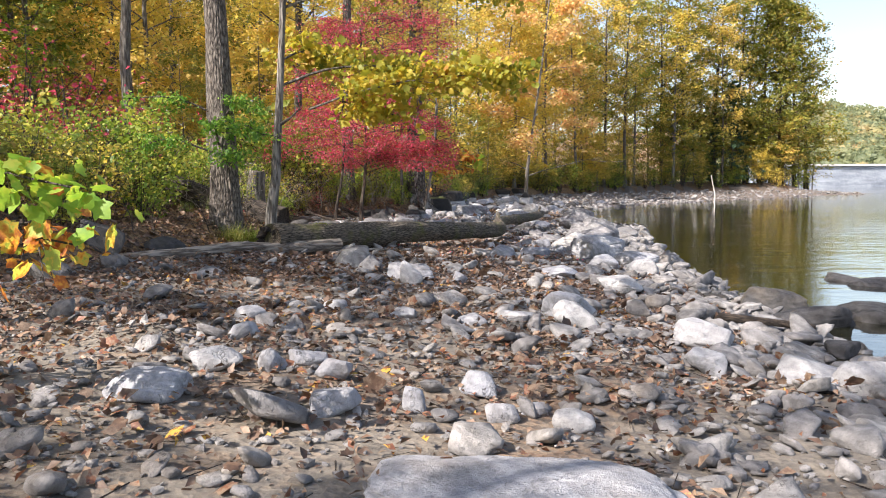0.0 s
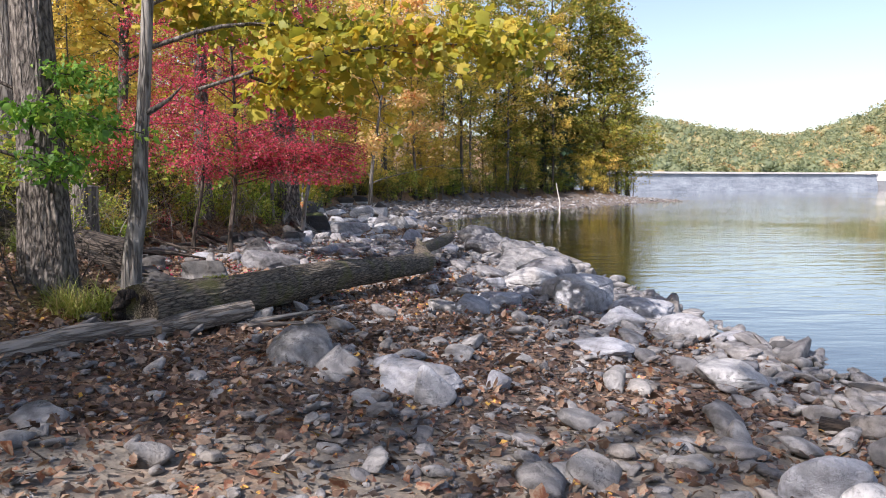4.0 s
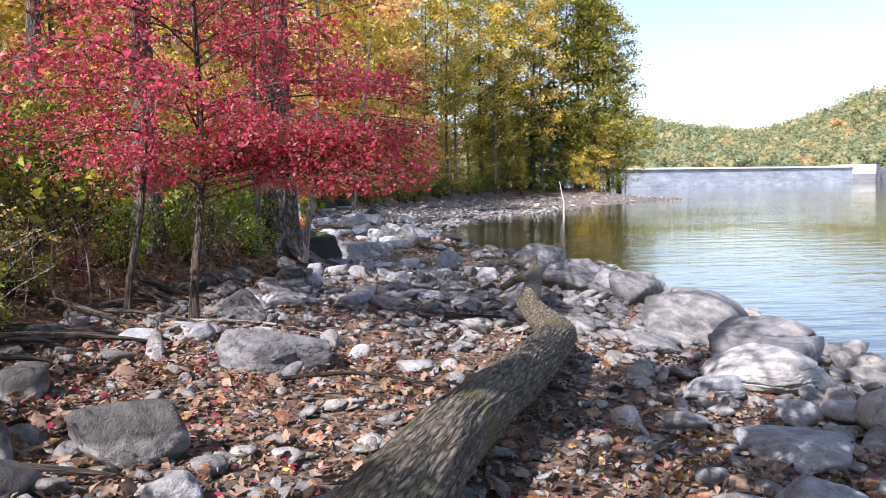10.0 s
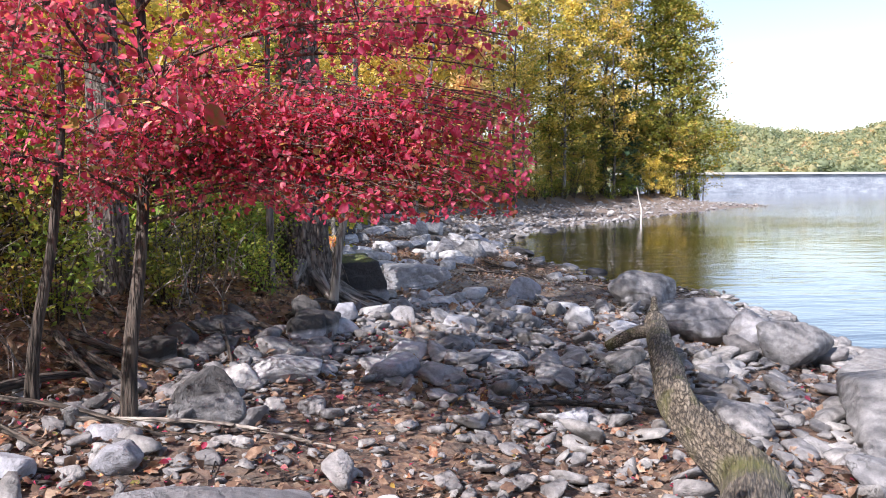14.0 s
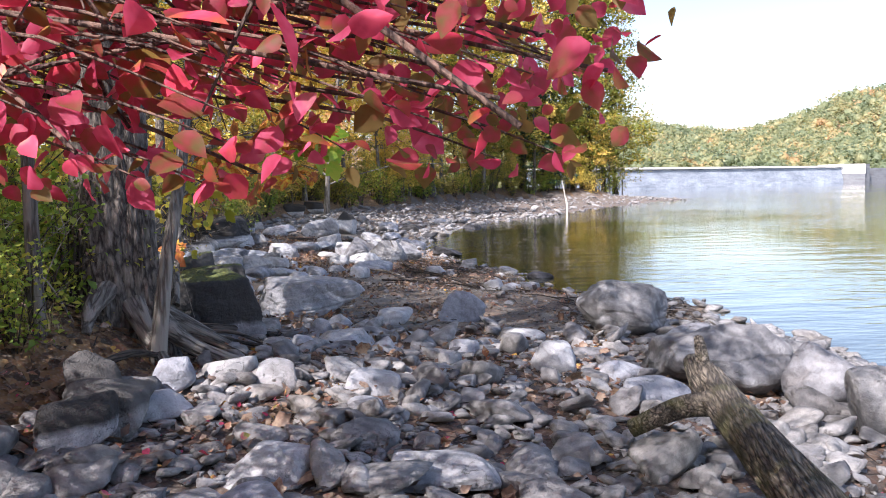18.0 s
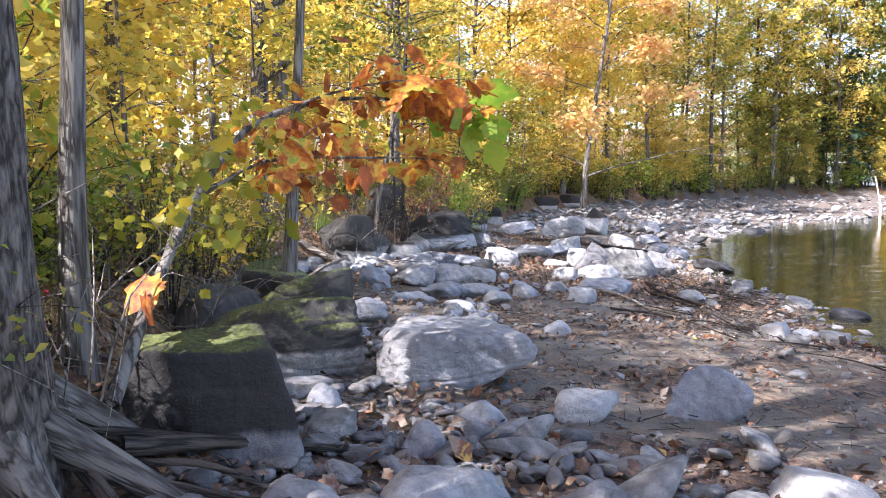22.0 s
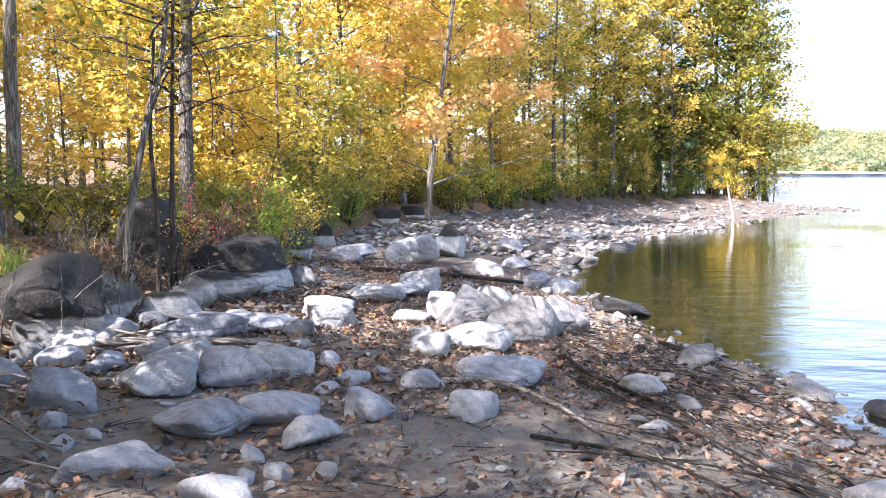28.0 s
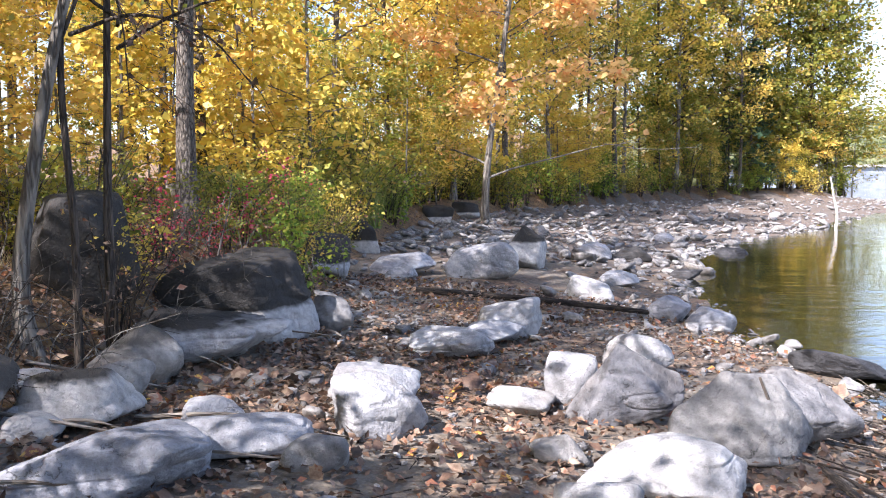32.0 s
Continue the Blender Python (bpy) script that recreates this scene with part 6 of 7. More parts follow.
for x, y, k, s in ((-6.6, 31.9, 2, 0.8), (-6.9, 33.2, 3, 0.8), (-6.7, 34.2, 3, 0.6), (-7.3, 32.6, 4, 0.9), (-6.9, 35.6, 3, 0.7), (-9.5, 12, 3, 2.4), (-10.5, 9.5, 3, 2.4), (-12, 13, 3, 2.8), (-8.5, 15, 3, 2.0), (-4.6, 5.2, 0, 0.8), (-5.4, 4.2, 1, 1.1), (-4.4, 3.2, 0, 0.7), (-5.6, 6.6, 0, 1.2), (-4.5, 7.8, 4, 0.8), (-6.4, 8.2, 0, 1.4), (-5.2, 2.0, 1, 1.0), (-4.5, 0.5, 0, 0.8), (-5.8, 0.0, 1, 1.1), (-6.3, 13.8, 0, 1.5), (-7.2, 14.6, 0, 1.8), (-6.0, 16.4, 1, 1.5), (-6.8, 17.2, 0, 1.7), (-5.3, 17.0, 0, 1.3), (-5.0, 18.6, 1, 1.4), (-5.6, 19.8, 0, 1.5), (-6.6, 19.2, 1, 1.8), (-7.8, 16.2, 0, 1.9), (-8.2, 12.6, 1, 1.6), (-6.9, 11.9, 0, 1.3), (-7.6, 18.3, 0, 1.8), (-5.6, 12.6, 5, 1.0), (-5.3, 9.6, 5, 0.8), (-5.0, 11.2, 0, 0.45), (-5.4, 13.2, 1, 0.5), (-4.9, 9.0, 0, 0.5), (-5.9, 14.2, 5, 0.9), (-5.5, 12.0, 0, 0.6), (-5.2, 14.5, 1, 0.55), (-6.4, 10.2, 0, 0.9), (-7.2, 10.6, 1, 1.2), (-6.6, 12.8, 5, 1.2), (-5.9, 9.2, 1, 0.6), (-5.2, 16.6, 0, 0.6), (-4.6, 18.9, 0, 0.6), (-6.2, 11.4, 5, 1.2), (-5.4, 10.6, 5, 0.9), (-6.3, 29.6, 5, 0.9), (-6.2, 31.0, 5, 1.1)):
    shrub(x, y, k, s, 40.0 * x)


def grass_mesh(rng, blades, tall, spread_r, blade=GRASS, arch=1.0):
    v, f = [], []
    for k in range(blades):
        az, o = rng.uniform(0, 2 * np.pi), rng.normal(0, spread_r, 2)
        h, lean, w = tall * rng.uniform(0.5, 1.1), rng.uniform(0.2, 0.9) * arch, 0.007
        s = np.array([-math.sin(az), math.cos(az), 0]) * w
        d = np.array([math.cos(az), math.sin(az), 0]) * lean * h
        m = len(v) and sum(len(a) for a in v)
        rows = []
        for q in (0, 0.3, 0.55, 0.8, 1.0):
            c = np.array([o[0], o[1], 0]) + d * q * q + np.array([0, 0, h * (q - 0.45 * lean * q * q)])
            rows += [c - s * (1 - q * 0.9), c + s * (1 - q * 0.9)]
        v.append(np.array(rows))
        f += [(m + 2 * i, m + 2 * i + 1, m + 2 * i + 3, m + 2 * i + 2) for i in range(4)]
    return mesh_of("grass", np.concatenate(v), np.array(f), blade)


TUFTS = [grass_mesh(np.random.default_rng(900 + k), 110, t, 0.09) for k, t in enumerate((0.45, 0.6, 0.95))]
for x, y, k, s in [(float(r.uniform(-11.0, -7.3)), float(r.uniform(41, 50)), 2, float(r.uniform(1.1, 1.9))) for _ in range(36)] + \
        [(float(np.interp(q, BANK_Y, BANK_X)) - float(r.uniform(0.6, 2.5)), q, int(r.integers(0, 2)), float(r.uniform(0.6, 1.1))) for q in r.uniform(-5, 40, 40).tolist()]:
    ob = thing("grass_tuft", x, y, z_at(x, y) - 0.02, "tuft of arching green grass on the bank", "grass", "grass tufts", data=TUFTS[k])
    ob.matrix_basis = pose(x, y, z_at(x, y) - 0.02, 0, 0, float(r.uniform(0, 360))) @ Matrix.Scale(s, 4)

LONG_TUFT = grass_mesh(np.random.default_rng(905), 240, 0.62, 0.10, TUFT, 1.75)
for x, y, s in ((-3.04, 5.9, 0.85), (-3.24, 5.8, 0.8), (-3.44, 5.95, 0.7)):
    ob = thing("grass_tuft", x, y, z_at(x, y) - 0.02, "tall tuft of arching yellow-green grass spilling down the bank", "grass", "grass tufts", data=LONG_TUFT)
    ob.matrix_basis = pose(x, y, z_at(x, y) - 0.02, 0, 0, 97 * s + 50 * x) @ Matrix.Scale(s, 4)
MOSS = grass_mesh(np.random.default_rng(906), 160, 0.07, 0.07, TUFT, 1.4)
ob = thing("moss_tuft", -2.08, 6.42, 0.97, "bright green tuft of moss growing on the log", "moss", kind="stuff", data=MOSS)

DRY = [grass_mesh(np.random.default_rng(910 + k), 90, t, 0.13, DRY_GRASS) for k, t in enumerate((0.4, 0.6))]
for n in range(40):
    y = float(r.uniform(8.4, 18) if n < 20 else r.uniform(19, 36))
    x = float(np.interp(y, BANK_Y, BANK_X)) - float(r.uniform(0.7, 2.4))
    ob = thing("dry_grass", x, y, z_at(x, y) - 0.02, "tuft of dry tan grass on the bank", "grass", "dry grass tufts", data=DRY[n % 2])
    ob.matrix_basis = pose(x, y, z_at(x, y) - 0.02, 0, 0, float(r.uniform(0, 360))) @ Matrix.Scale(float(r.uniform(0.4, 0.8)), 4)


# ---- bare twigs of the bank ----
def thicket(count, y0, y1, in0, in1, tall0, tall1, name, label, wood, seed):
    """Leafless arching stems with side twigs, rooted along the rim of the bank."""
    q = np.random.default_rng(seed)
    tubes = []
    for y in q.uniform(y0, y1, count).tolist():
        x = float(np.interp(y, BANK_Y, BANK_X)) - float(q.uniform(in0, in1))
        z, h, az, lean = z_at(x, y) - 0.03, float(q.uniform(tall0, tall1)), float(q.uniform(0, 6.28)), float(q.uniform(0.2, 1.1))
        e = np.array([math.cos(az) * lean * h, math.sin(az) * lean * h, h * (1 - 0.35 * lean)])
        foot = np.array([x, y, z])
        line = bent([foot, foot + e * (0.35, 0.35, 0.6) + q.normal(0, 0.04, 3), foot + e], 7)
        r0 = float(q.uniform(0.004, 0.011))
        tubes.append(tube(line, np.linspace(r0, 0.002, 7), 4, cap=False))
        for _ in range(3):
            a = line[int(q.integers(2, 6))]
            b = a + q.normal(0, 0.22, 3) * h + (0, 0, 0.08 * h)
            tubes.append(tube(np.array([a, (a + b) / 2 + q.normal(0, 0.02, 3), b]), np.array([0.004, 0.003, 0.0015]), 3, cap=False))
    thing(name, 0, 0, 0, label, "twigs", kind="stuff", data=mesh_of(name, *joined(tubes), wood))


thicket(260, 7.5, 19, 0.2, 2.6, 0.4, 1.3, "bare_brush", "leafless grey brush standing on the bank", DRIFT, 41)
thicket(300, 20, 37, -0.2, 1.8, 0.3, 1.1, "bare_brush", "leafless grey twigs and vines over the dark bank", BARK_GREY, 42)
thicket(140, -4, 7.5, 0.4, 3.0, 0.3, 1.0, "bare_brush", "leafless twigs among the shrubs", BARK_DARK, 43)


# ---- the fallen log ----
line = bent([(-2.50, 5.45, 0.80), (-2.29, 5.92, 0.80), (-1.88, 6.80, 0.78), (-1.45, 8.4, 0.73), (-1.1, 9.5, 0.68), (-0.7, 10.5, 0.63), (-0.27, 11.75, 0.58), (-0.06, 12.35, 0.57), (-0.16, 12.85, 0.66), (-0.16, 13.5, 0.70), (0.02, 14.5, 0.70), (0.24, 15.7, 0.70), (0.46, 16.9, 0.74)], 300)
u = np.linspace(0, 1, 300)
rad = np.interp(u, (0, 0.06, 0.4, 0.58, 0.64, 0.70, 0.97, 1.0), (0.235, 0.225, 0.185, 0.165, 0.145, 0.125, 0.11, 0.06))
lv, lf = tube(line, rad, 170, 0.07, 27, 17)
base_z = z_at(-1.2, 8.5)
log = thing("fallen_log", -1.2, 8.5, base_z, "long fallen trunk with ridged grey bark and moss", "log", turn=-18)
LOG_TURN = np.array(Matrix.Rotation(radians(18), 3, "Z"))


def in_log(v):
    return (v - (-1.2, 8.5, base_z)) @ LOG_TURN.T


part("trunk", mesh_of("trunk", in_log(lv), lf, BARK_LOG), log, "ridged grey bark with mossy patches")
for k, (pts, a, b) in enumerate([([(0.30, 16.0, 0.72), (0.1, 16.15, 0.66), (-0.14, 16.3, 0.50)], 0.075, 0.05), ([(0.38, 16.5, 0.74), (0.4, 16.6, 0.86), (0.42, 16.7, 0.94)], 0.05, 0.03),
                                 ([(-0.15, 13.0, 0.66), (-0.2, 13.1, 0.82), (-0.22, 13.2, 0.9)], 0.07, 0.04)]):
    v, f = tube(bent(pts, 10), np.linspace(a, b, 10), 18, 0.12, 9, k)
    part("stub", mesh_of("stub", in_log(v), f, BARK_LOG), log, "broken branch stub")
g = np.random.default_rng(33)
shards = []
for k in range(26):
    a = g.uniform(0, 2 * np.pi)
    c = np.array([-2.50, 5.45, 0.80]) + np.array([math.cos(a) * 0.18, 0.05, math.sin(a) * 0.18])
    e = c + np.array([-0.05 * g.uniform(0.3, 1), -0.16 * g.uniform(0.3, 1), g.normal(-0.02, 0.04)])
    shards.append(tube(np.array([c + (0.05, 0.2, 0), c, (c + e) / 2, e]), np.array([0.05, 0.06, 0.045, 0.006]) * g.uniform(0.7, 1.3), 6, 0.2, seed=k))
for v, f in shards:
    part("splinter", mesh_of("splinter", in_log(v), f, ROTTEN), log, "dark rotten splinter")


def pole(name, points, r0, r1, label, wood=DRIFT, category="branch", group="", sides=14, ridges=0, lift=None):
    p = [(a, b, (z_at(a, b) + c)) for a, b, c in points]
    q = bent(p, 10 + 8 * len(p))
    v, f = tube(q, np.linspace(r0, r1, len(q)), sides, 0.12, ridges, int(abs(points[0][0] * 37)) % 50)
    turn = (Vector(p[-1]) - Vector(p[0])).to_track_quat("Z", "Y").to_matrix()
    ob = thing(name, *p[0], label, category, group, data=mesh_of(name, (v - np.array(p[0])) @ np.array(turn), f, wood))
    ob.matrix_basis = Matrix.Translation(p[0]) @ turn.to_4x4()
    return ob


pole("fallen_pole", [(-1.80, 6.5, 0.16), (-2.06, 5.85, 0.14), (-2.40, 5.3, 0.10), (-2.68, 4.68, 0.08), (-2.95, 4.1, 0.06), (-3.4, 3.0, 0.0)], 0.11, 0.075, "smooth grey barkless pole lying beside the log", DRIFT, "pole", sides=24)
pole("branch", [(-1.75, 6.3, 0.05), (-1.35, 6.9, 0.09), (-1.1, 7.35, 0.06)], 0.035, 0.015, "pale dead branch beside the log", group="dead branches")
pole("branch", [(-1.8, 6.1, 0.04), (-1.2, 6.5, 0.08), (-0.85, 6.65, 0.05)], 0.03, 0.012, "pale dead branch beside the log", group="dead branches")
pole("branch", [(3.0, 4.15, 0.06), (3.6, 3.7, 0.05), (4.1, 3.3, 0.10), (4.8, 3.0, 0.14)], 0.06, 0.035, "dark waterlogged branch reaching into the lake", ROTTEN, group="dead branches")
pole("branch", [(-7.2, 27.4, 0.1), (-6.3, 27.8, 0.1), (-5.37, 28.28, 0.1), (-4.26, 28.71, 0.07)], 0.06, 0.035, "long bleached branch lying across the stones", group="dead branches")
pole("branch", [(-2.6, 10.9, 0.05), (-1.9, 11.3, 0.07), (-1.2, 11.2, 0.04)], 0.02, 0.012, "thin dead stick among the stones", ROTTEN, group="dead branches")
pole("branch", [(-1.4, 14.3, 0.06), (-0.8, 14.5, 0.08), (-0.3, 14.4, 0.1)], 0.03, 0.015, "dark stick lying near the log", ROTTEN, group="dead branches")
pole("branch", [(-4.3, 13.2, 0.05), (-3.2, 13.3, 0.08), (-2.4, 13.2, 0.04)], 0.018, 0.01, "thin bleached stick on the stones", group="dead branches")
pole("branch", [(-5.0, 23.3, 0.1), (-4.75, 23.7, 0.45), (-4.6, 24.2, 0.6)], 0.03, 0.015, "leaning bleached branch among boulders", group="dead branches")
pole("branch", [(-2.6, 27.85, 0.04), (-1.96, 27.87, 0.08), (-1.52, 27.28, 0.06), (-1.18, 26.84, 0.03)], 0.03, 0.014, "crooked grey drift branch on the silt", group="dead branches")
pole("branch", [(-1.29, 30.05, 0.12), (-1.13, 28.93, 0.08), (-0.87, 28.27, 0.06), (-0.54, 27.56, 0.06), (-0.26, 27.13, 0.03)], 0.024, 0.012, "long dark drift branch near the water", ROTTEN, group="dead branches")
pole("branch", [(-0.09, 31.22, 0.06), (0.08, 30.7, 0.08), (0.23, 30.29, 0.05)], 0.035, 0.025, "dark waterlogged stick at the water's edge", ROTTEN, group="dead branches")
pole("branch", [(-4.69, 36.5, 0.06), (-2.55, 36.42, 0.08), (-0.9, 36.3, 0.05)], 0.05, 0.03, "long dark branch lying across the shore", ROTTEN, group="dead branches")
pole("branch", [(-1.7, 26.54, 0.04), (-0.88, 26.11, 0.07), (-0.19, 24.97, 0.04)], 0.018, 0.008, "dark drift branch washed up on the silt", ROTTEN, group="dead branches")
pole("branch", [(-1.25, 28.5, 0.05), (-0.55, 27.0, 0.08), (0.04, 25.32, 0.04)], 0.018, 0.008, "dark drift branch washed up on the silt", ROTTEN, group="dead branches")
pole("branch", [(-1.42, 30.5, 0.0), (-1.45, 30.55, 0.28), (-1.52, 30.6, 0.5)], 0.018, 0.008, "upright bleached twig caught between stones", group="dead branches")
pole("plank", [(-9.02, 47.0, 0.12), (-8.33, 47.65, 0.12)], 0.09, 0.09, "pale weathered piece of timber on the bank", DRIFT, "plank")
pole("water_stick", [(9.40, 59.7, 0.0), (9.42, 59.7, 0.6), (9.28, 59.7, 1.3), (9.12, 59.7, 2.1)], 0.065, 0.03, "pale bent dead stick standing in the shallows", SUNLIT_WOOD, "stick")
g = np.random.default_rng(35)
for k in range(90):
    y0 = float(g.uniform(22.5, 31))
    x0 = float(np.interp(y0, SHORE_Y, SHORE_X)) - float(g.uniform(0.2, 2.0))
    a, l = float(g.normal(2.0, 0.5)), float(g.uniform(0.3, 1.1))
    pole("twig", [(x0, y0, 0.02), (x0 + math.cos(a) * l * 0.5, y0 + math.sin(a) * l * 0.5, 0.05), (x0 + math.cos(a) * l, y0 + math.sin(a) * l, 0.02)], 0.012, 0.005,
         "dark drift twig washed up by the water", ROTTEN, "twig", "drift twigs", 6)
for k in range(40):
    y0 = float(g.uniform(22, 33.5))
    x0 = float(np.interp(y0, BANK_Y, BANK_X)) + float(g.uniform(-0.5, 0.9))
    a, l = float(g.normal(0.0, 0.6)), float(g.uniform(0.4, 1.5))
    pole("twig", [(x0, y0, 0.04), (x0 + math.cos(a) * l * 0.5, y0 + math.sin(a) * l * 0.5, 0.12), (x0 + math.cos(a) * l, y0 + math.sin(a) * l, 0.05)], 0.016, 0.006,
         "bleached dead twig below the bank", DRIFT, "twig", "twigs below the bank", 6)
# roots of the old trunk
for k, (a, l) in enumerate(((-0.3, 1.3), (0.4, 0.9), (-0.9, 1.0), (-1.5, 0.8), (1.2, 0.9))):
    pole("root", [(-3.62 + math.cos(a) * 0.3, 18.0 + math.sin(a) * 0.3, 0.25), (-3.62 + math.cos(a) * 0.65, 18.0 + math.sin(a) * 0.65, 0.12), (-3.62 + math.cos(a) * l, 18.0 + math.sin(a) * l, 0.0)], 0.09, 0.03, "gnarled grey root gripping the bank", BARK_GREY, "root", "roots of the old trunk")
for k in range(26):
    y0 = float(g.uniform(8.5, 19))
    x0 = float(np.interp(y0, BANK_Y, BANK_X)) - float(g.uniform(0.1, 0.5))
    a, l = float(g.normal(0.0, 0.8)), float(g.uniform(0.5, 1.5))
    pole("root", [(x0, y0, 0.10), (x0 + math.cos(a) * l * 0.5, y0 + math.sin(a) * l * 0.5, 0.12), (x0 + math.cos(a) * l, y0 + math.sin(a) * l, 0.02)], float(g.uniform(0.02, 0.05)), 0.012,
         "dark bare root creeping out of the bank", BARK_DARK, "root", "roots along the bank", 8)
# fallen trunk in the wood
pole("wood_log", [(-3.9, 8.9, 0.25), (-5.5, 9.0, 0.3), (-8.5, 9.3, 0.5), (-13, 9.8, 0.8)], 0.27, 0.2, "dark fallen trunk lying in the wood", BARK_DARK, "log", sides=30, ridges=14)
pole("stump", [(-5.0, 9.9, -0.1), (-5.0, 9.9, 0.5), (-4.95, 9.9, 0.95)], 0.24, 0.17, "rotten grey stump beside the fallen trunk", BARK_GREY, "stump", sides=30, ridges=14)


# ---- the dam and the far shore ----
def slab(a, b, z0, z1, thick, lean=0.0):
    """A wall piece from a to b in plan, its face leaning back."""
    a, b = np.array(a, float), np.array(b, float)
    n = np.array([b[1] - a[1], -(b[0] - a[0])]) / np.linalg.norm(b - a)
    v = []
    for p in (a, b):
        v += [(*(p + n * lean), z0), (*(p - n * thick), z0), (*(p - n * thick), z1), (*p, z1)]
    return np.array(v), np.array([(0, 4, 7, 3), (3, 7, 6, 2), (1, 2, 6, 5), (0, 3, 2, 1), (4, 5, 6, 7), (0, 1, 5, 4)])


dam = thing("dam", 50, 185, 0, "long grey masonry dam across the lake", "dam")
L, R = np.array((30.0, 172.0)), np.array((126.0, 226.0))
for n in range(11):
    a, b = L + (R - L) * n / 11, L + (R - L) * (n + 1) / 11
    v, f = slab(a, b, -2, 4.4 + 0.05 * (n % 2), 5, 1.2)
    part("wall_bay", mesh_of("wall_bay", v - (50, 185, 0), f, DAM_STONE, False), dam)
v, f = slab(L + (0.4, -0.3), R + (0.4, -0.3), 4.5, 4.95, 5.6)
part("coping", mesh_of("coping", v - (50, 185, 0), f, CONCRETE, False), dam, "pale concrete coping")
v, f = slab(R, R + (8.2, 1.5), 2.6, 5.4, 9)
part("spillway_pier", mesh_of("spillway_pier", v - (50, 185, 0), f, CONCRETE, False), dam, "sunlit white concrete pier")
v, f = slab(R + (0.1, 0.1), R + (8.1, 1.6), -2, 2.6, 8.8)
part("pier_foot", mesh_of("pier_foot", v - (50, 185, 0), f, DARK_STONE, False), dam)
v, f = slab(R + (8.2, 2), R + (11, 4), -2, 5.4, 6)
part("end_pier", mesh_of("end_pier", v - (50, 185, 0), f, DARK_STONE, False), dam)
v, f = slab(R + (11, 6), R + (32, 18), -2, 4.2, 6)
part("wing_wall", mesh_of("wing_wall", v - (50, 185, 0), f, DARK_STONE, False), dam)

# far wooded hills: many small clumps of leaves
g = np.random.default_rng(77)
# pale low-contrast leaf tones and high translucency put distance haze into the colour
HILL = leaf_material("hazed_hill_foliage", [(0.0, (0.22, 0.28, 0.17)), (0.4, (0.32, 0.36, 0.20)), (0.6, (0.43, 0.42, 0.23)), (0.76, (0.54, 0.46, 0.24)), (0.9, (0.56, 0.38, 0.22)), (1.0, (0.54, 0.31, 0.20))], 0.58, patch=0.09)
n = 4200
az, q = np.radians(g.uniform(4, 50, n)), g.uniform(0, 1, n)
dist = np.interp(np.degrees(az), (0, 10, 14, 30, 36, 60), (302, 272, 243, 297, 312, 320)) + 250 * q**0.9
hx, hy = np.sin(az) * dist, np.cos(az) * dist
hz = land_z(hx, hy)
tall = g.uniform(5, 10, n)
cards = 64
d = g.normal(0, 1, (n, cards, 3))
d /= np.linalg.norm(d, axis=2, keepdims=True)
lump = np.stack([hx, hy, hz + tall * 0.62], -1)[:, None] + d * (tall * 0.40)[:, None, None] * (1, 1, 1.05) * g.uniform(0.7, 1.1, (n, cards, 1))
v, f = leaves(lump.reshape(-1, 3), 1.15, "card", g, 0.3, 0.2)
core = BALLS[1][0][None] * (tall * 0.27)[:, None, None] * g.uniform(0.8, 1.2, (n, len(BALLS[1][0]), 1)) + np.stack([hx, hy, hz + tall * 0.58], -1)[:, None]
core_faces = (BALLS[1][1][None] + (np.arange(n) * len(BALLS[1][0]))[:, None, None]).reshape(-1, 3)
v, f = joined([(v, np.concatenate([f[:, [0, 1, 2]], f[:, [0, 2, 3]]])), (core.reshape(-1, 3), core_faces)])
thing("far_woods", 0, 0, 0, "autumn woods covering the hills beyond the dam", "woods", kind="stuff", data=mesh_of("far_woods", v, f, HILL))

# dark evergreens near the point
r = np.random.default_rng(15)
NEEDLE = tree_meshes("pine", r, PINE, "card", 0.30, 4200, 0.3, BARK_DARK, base=0.24, tip_r=0.012, top_r=0.02, height=17, first=0.08, reach=4.2, count=40, rise=0.1, sag=0.2, twigs=5, shape=lambda u: 1.0 - 0.85 * u)
for x, y, s in ((14.6, 93.3, 0.72), (12.6, 92.3, 0.45)):
    plant_tree(NEEDLE, x, y, "dark evergreen tree among the golden wood", "evergreens", 70 * x, s, "pine_tree")

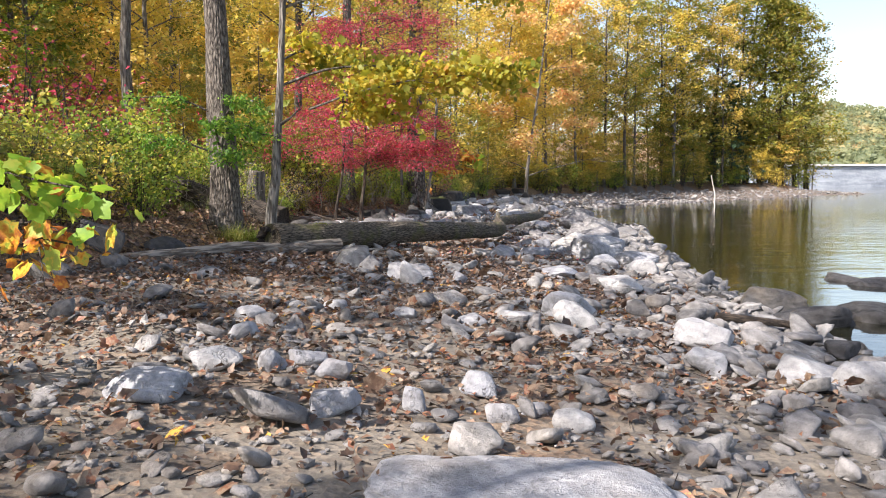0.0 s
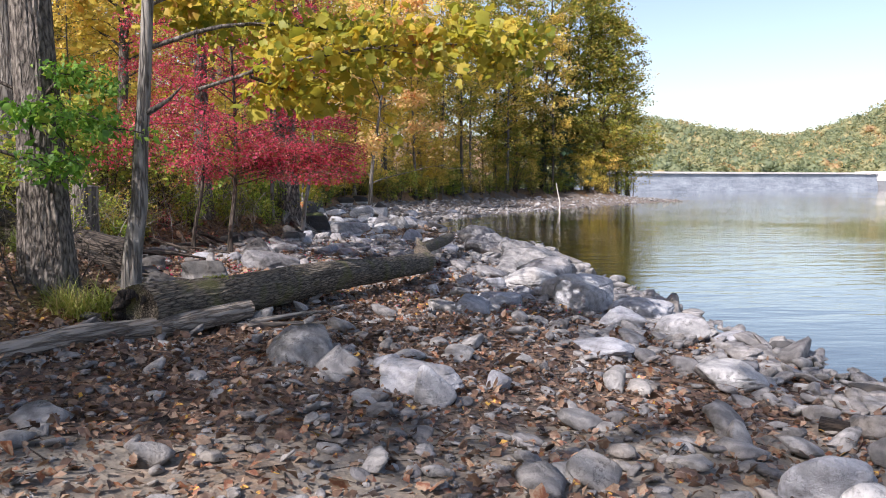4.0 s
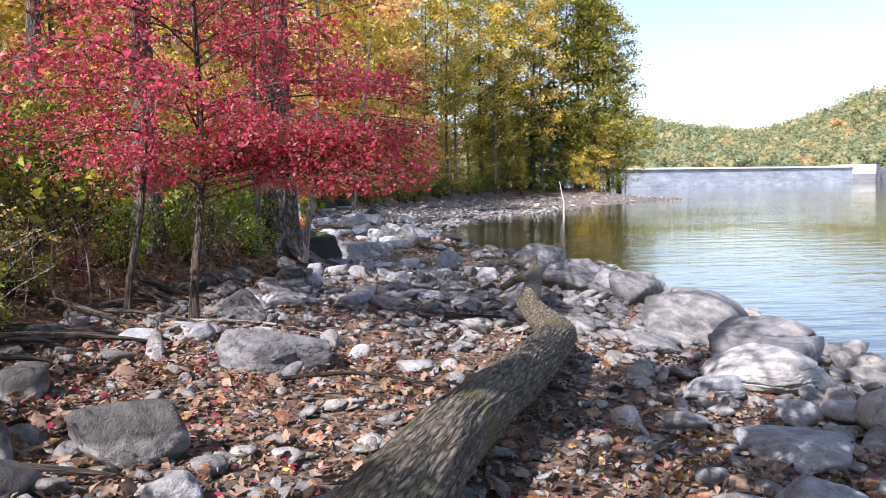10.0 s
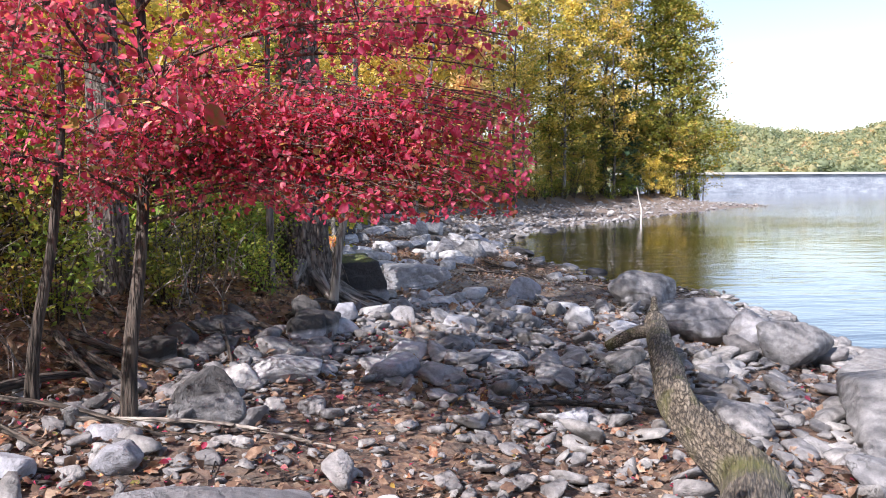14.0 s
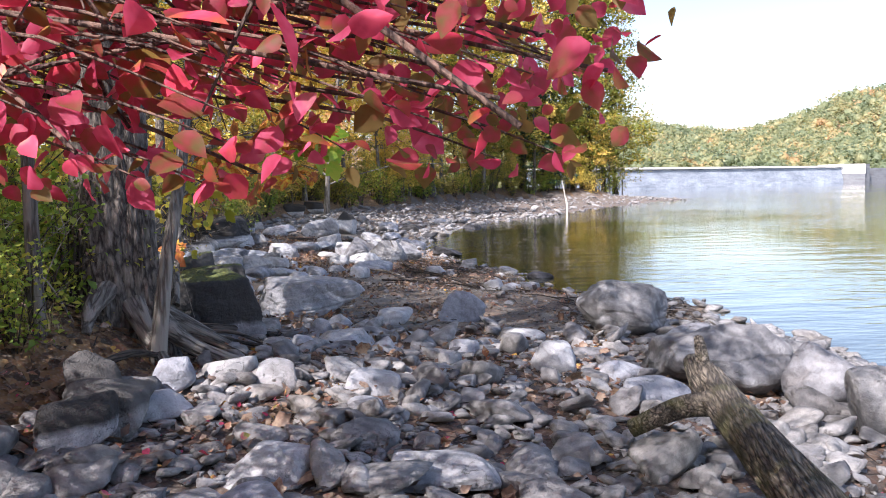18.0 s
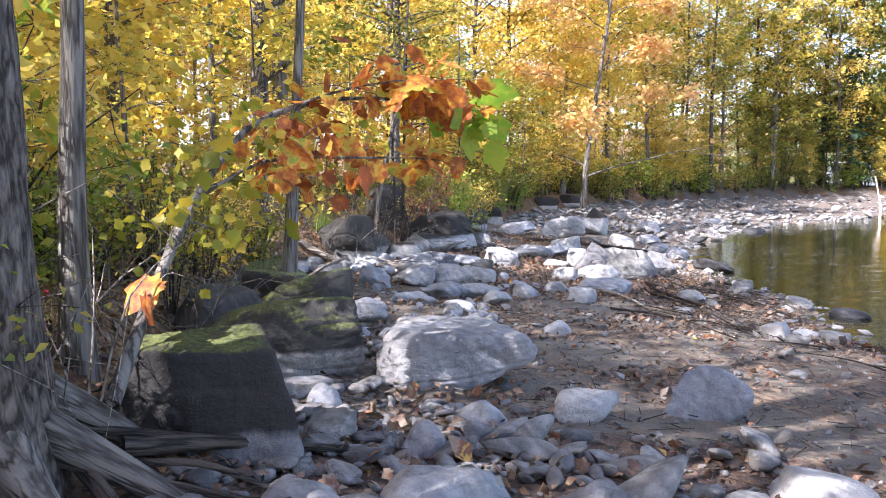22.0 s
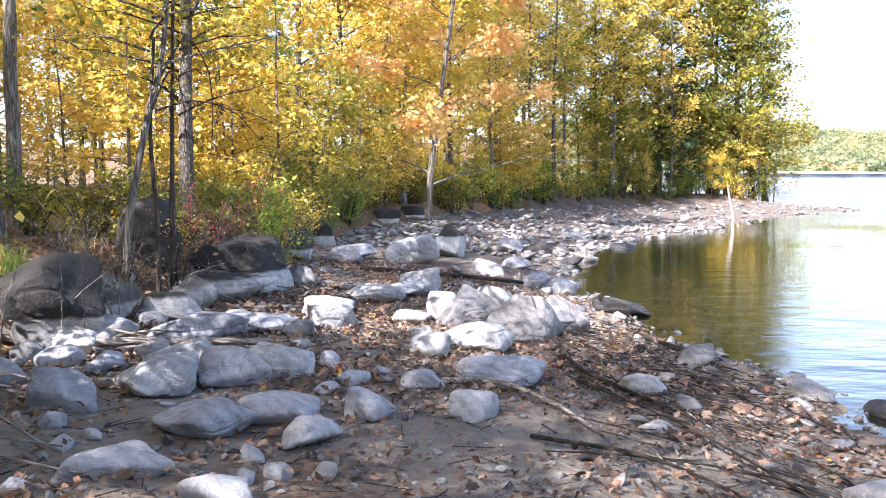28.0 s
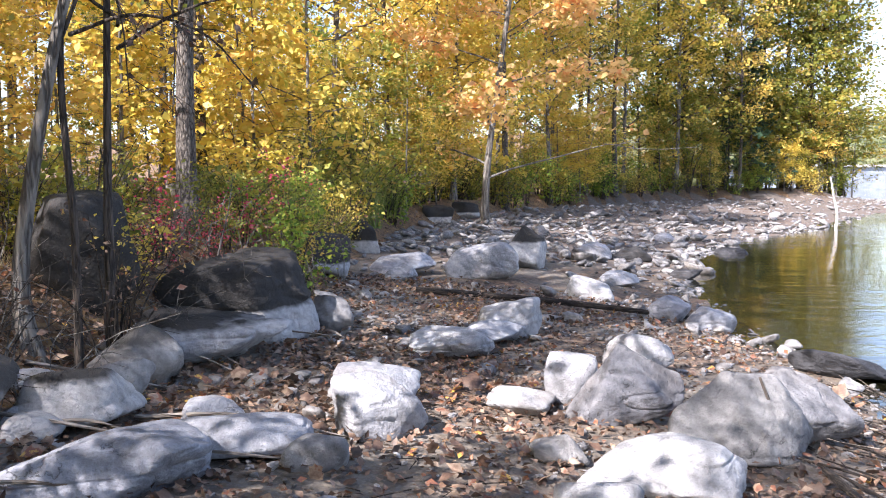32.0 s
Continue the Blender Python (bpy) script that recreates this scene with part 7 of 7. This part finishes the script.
# tall open trees on the point
POINT = []
for k, leaf in enumerate((OLIVE, OLIVE)):
    q = np.random.default_rng(780 + k)
    POINT.append(tree_meshes("point", q, leaf, "card", 0.28, 6400, 0.5, BARK_DARK, base=0.26, tip_r=0.015, top_r=0.03, height=23, first=0.1, reach=5.2, count=34,
                             rise=0.8, sag=0.35, lean=(0.05, 0.0), twigs=7, shape=lambda u: 0.75 + 0.5 * u - 0.95 * u * u))
for k, (x, y, m, s) in enumerate(((12.5, 95, 0, 1.12), (15.5, 97.5, 1, 1.1), (18.5, 98, 0, 1.12), (20.5, 97.0, 0, 1.0), (22.6, 98.5, 0, 1.0), (24.2, 99.4, 0, 0.9), (9.0, 91.5, 1, 1.05), (6.5, 89, 0, 1.0), (21.5, 101, 1, 0.95), (17, 101, 0, 1.1))):
    plant_tree(POINT[m], x, y, "tall open tree leaning out over the point", "trees on the point", 40 * k - 20, s)

# the leaning tree with peach-coloured leaves
tall_tree("leaning_tree", -4.9, 54.5, "pale leaning tree with sunlit peach-coloured leaves", [(0, 0, -0.3), (0.1, 0, 2), (0.5, 0, 5), (1.2, 0.1, 10), (1.9, 0.2, 16)], 0.17, 0.05, BARK_GREY, PEACH, 79, 0, 0.08, 5.0, 9000, 0.2)
tall_tree("leaning_tree", -7.6, 57.5, "slender tree with sunlit straw-yellow leaves", [(0, 0, -0.3), (0.1, 0, 2), (0.3, 0, 5), (0.7, 0.1, 9), (1.2, 0.2, 13)], 0.13, 0.04, BARK_GREY, YELLOW, 83, 0, 0.2, 4.0, 6000, 0.18)


# ---- the stones nearest to the path, one by one ----
STONES = [mesh_of("stone", v, FACE2, COBBLE) for v in SHAPES]
g = np.random.default_rng(8)
for k, (x, y, s) in enumerate(near_stones):
    ob = new("stone", STONES[k % len(STONES)])
    ob.parent = ground
    m = pose(x, y, z_at(x, y) + 0.12 * s, float(g.normal(0, 10)), float(g.normal(0, 10)), float(g.uniform(0, 360)))
    ob.matrix_basis = m @ Matrix.Scale(s / 2, 4)
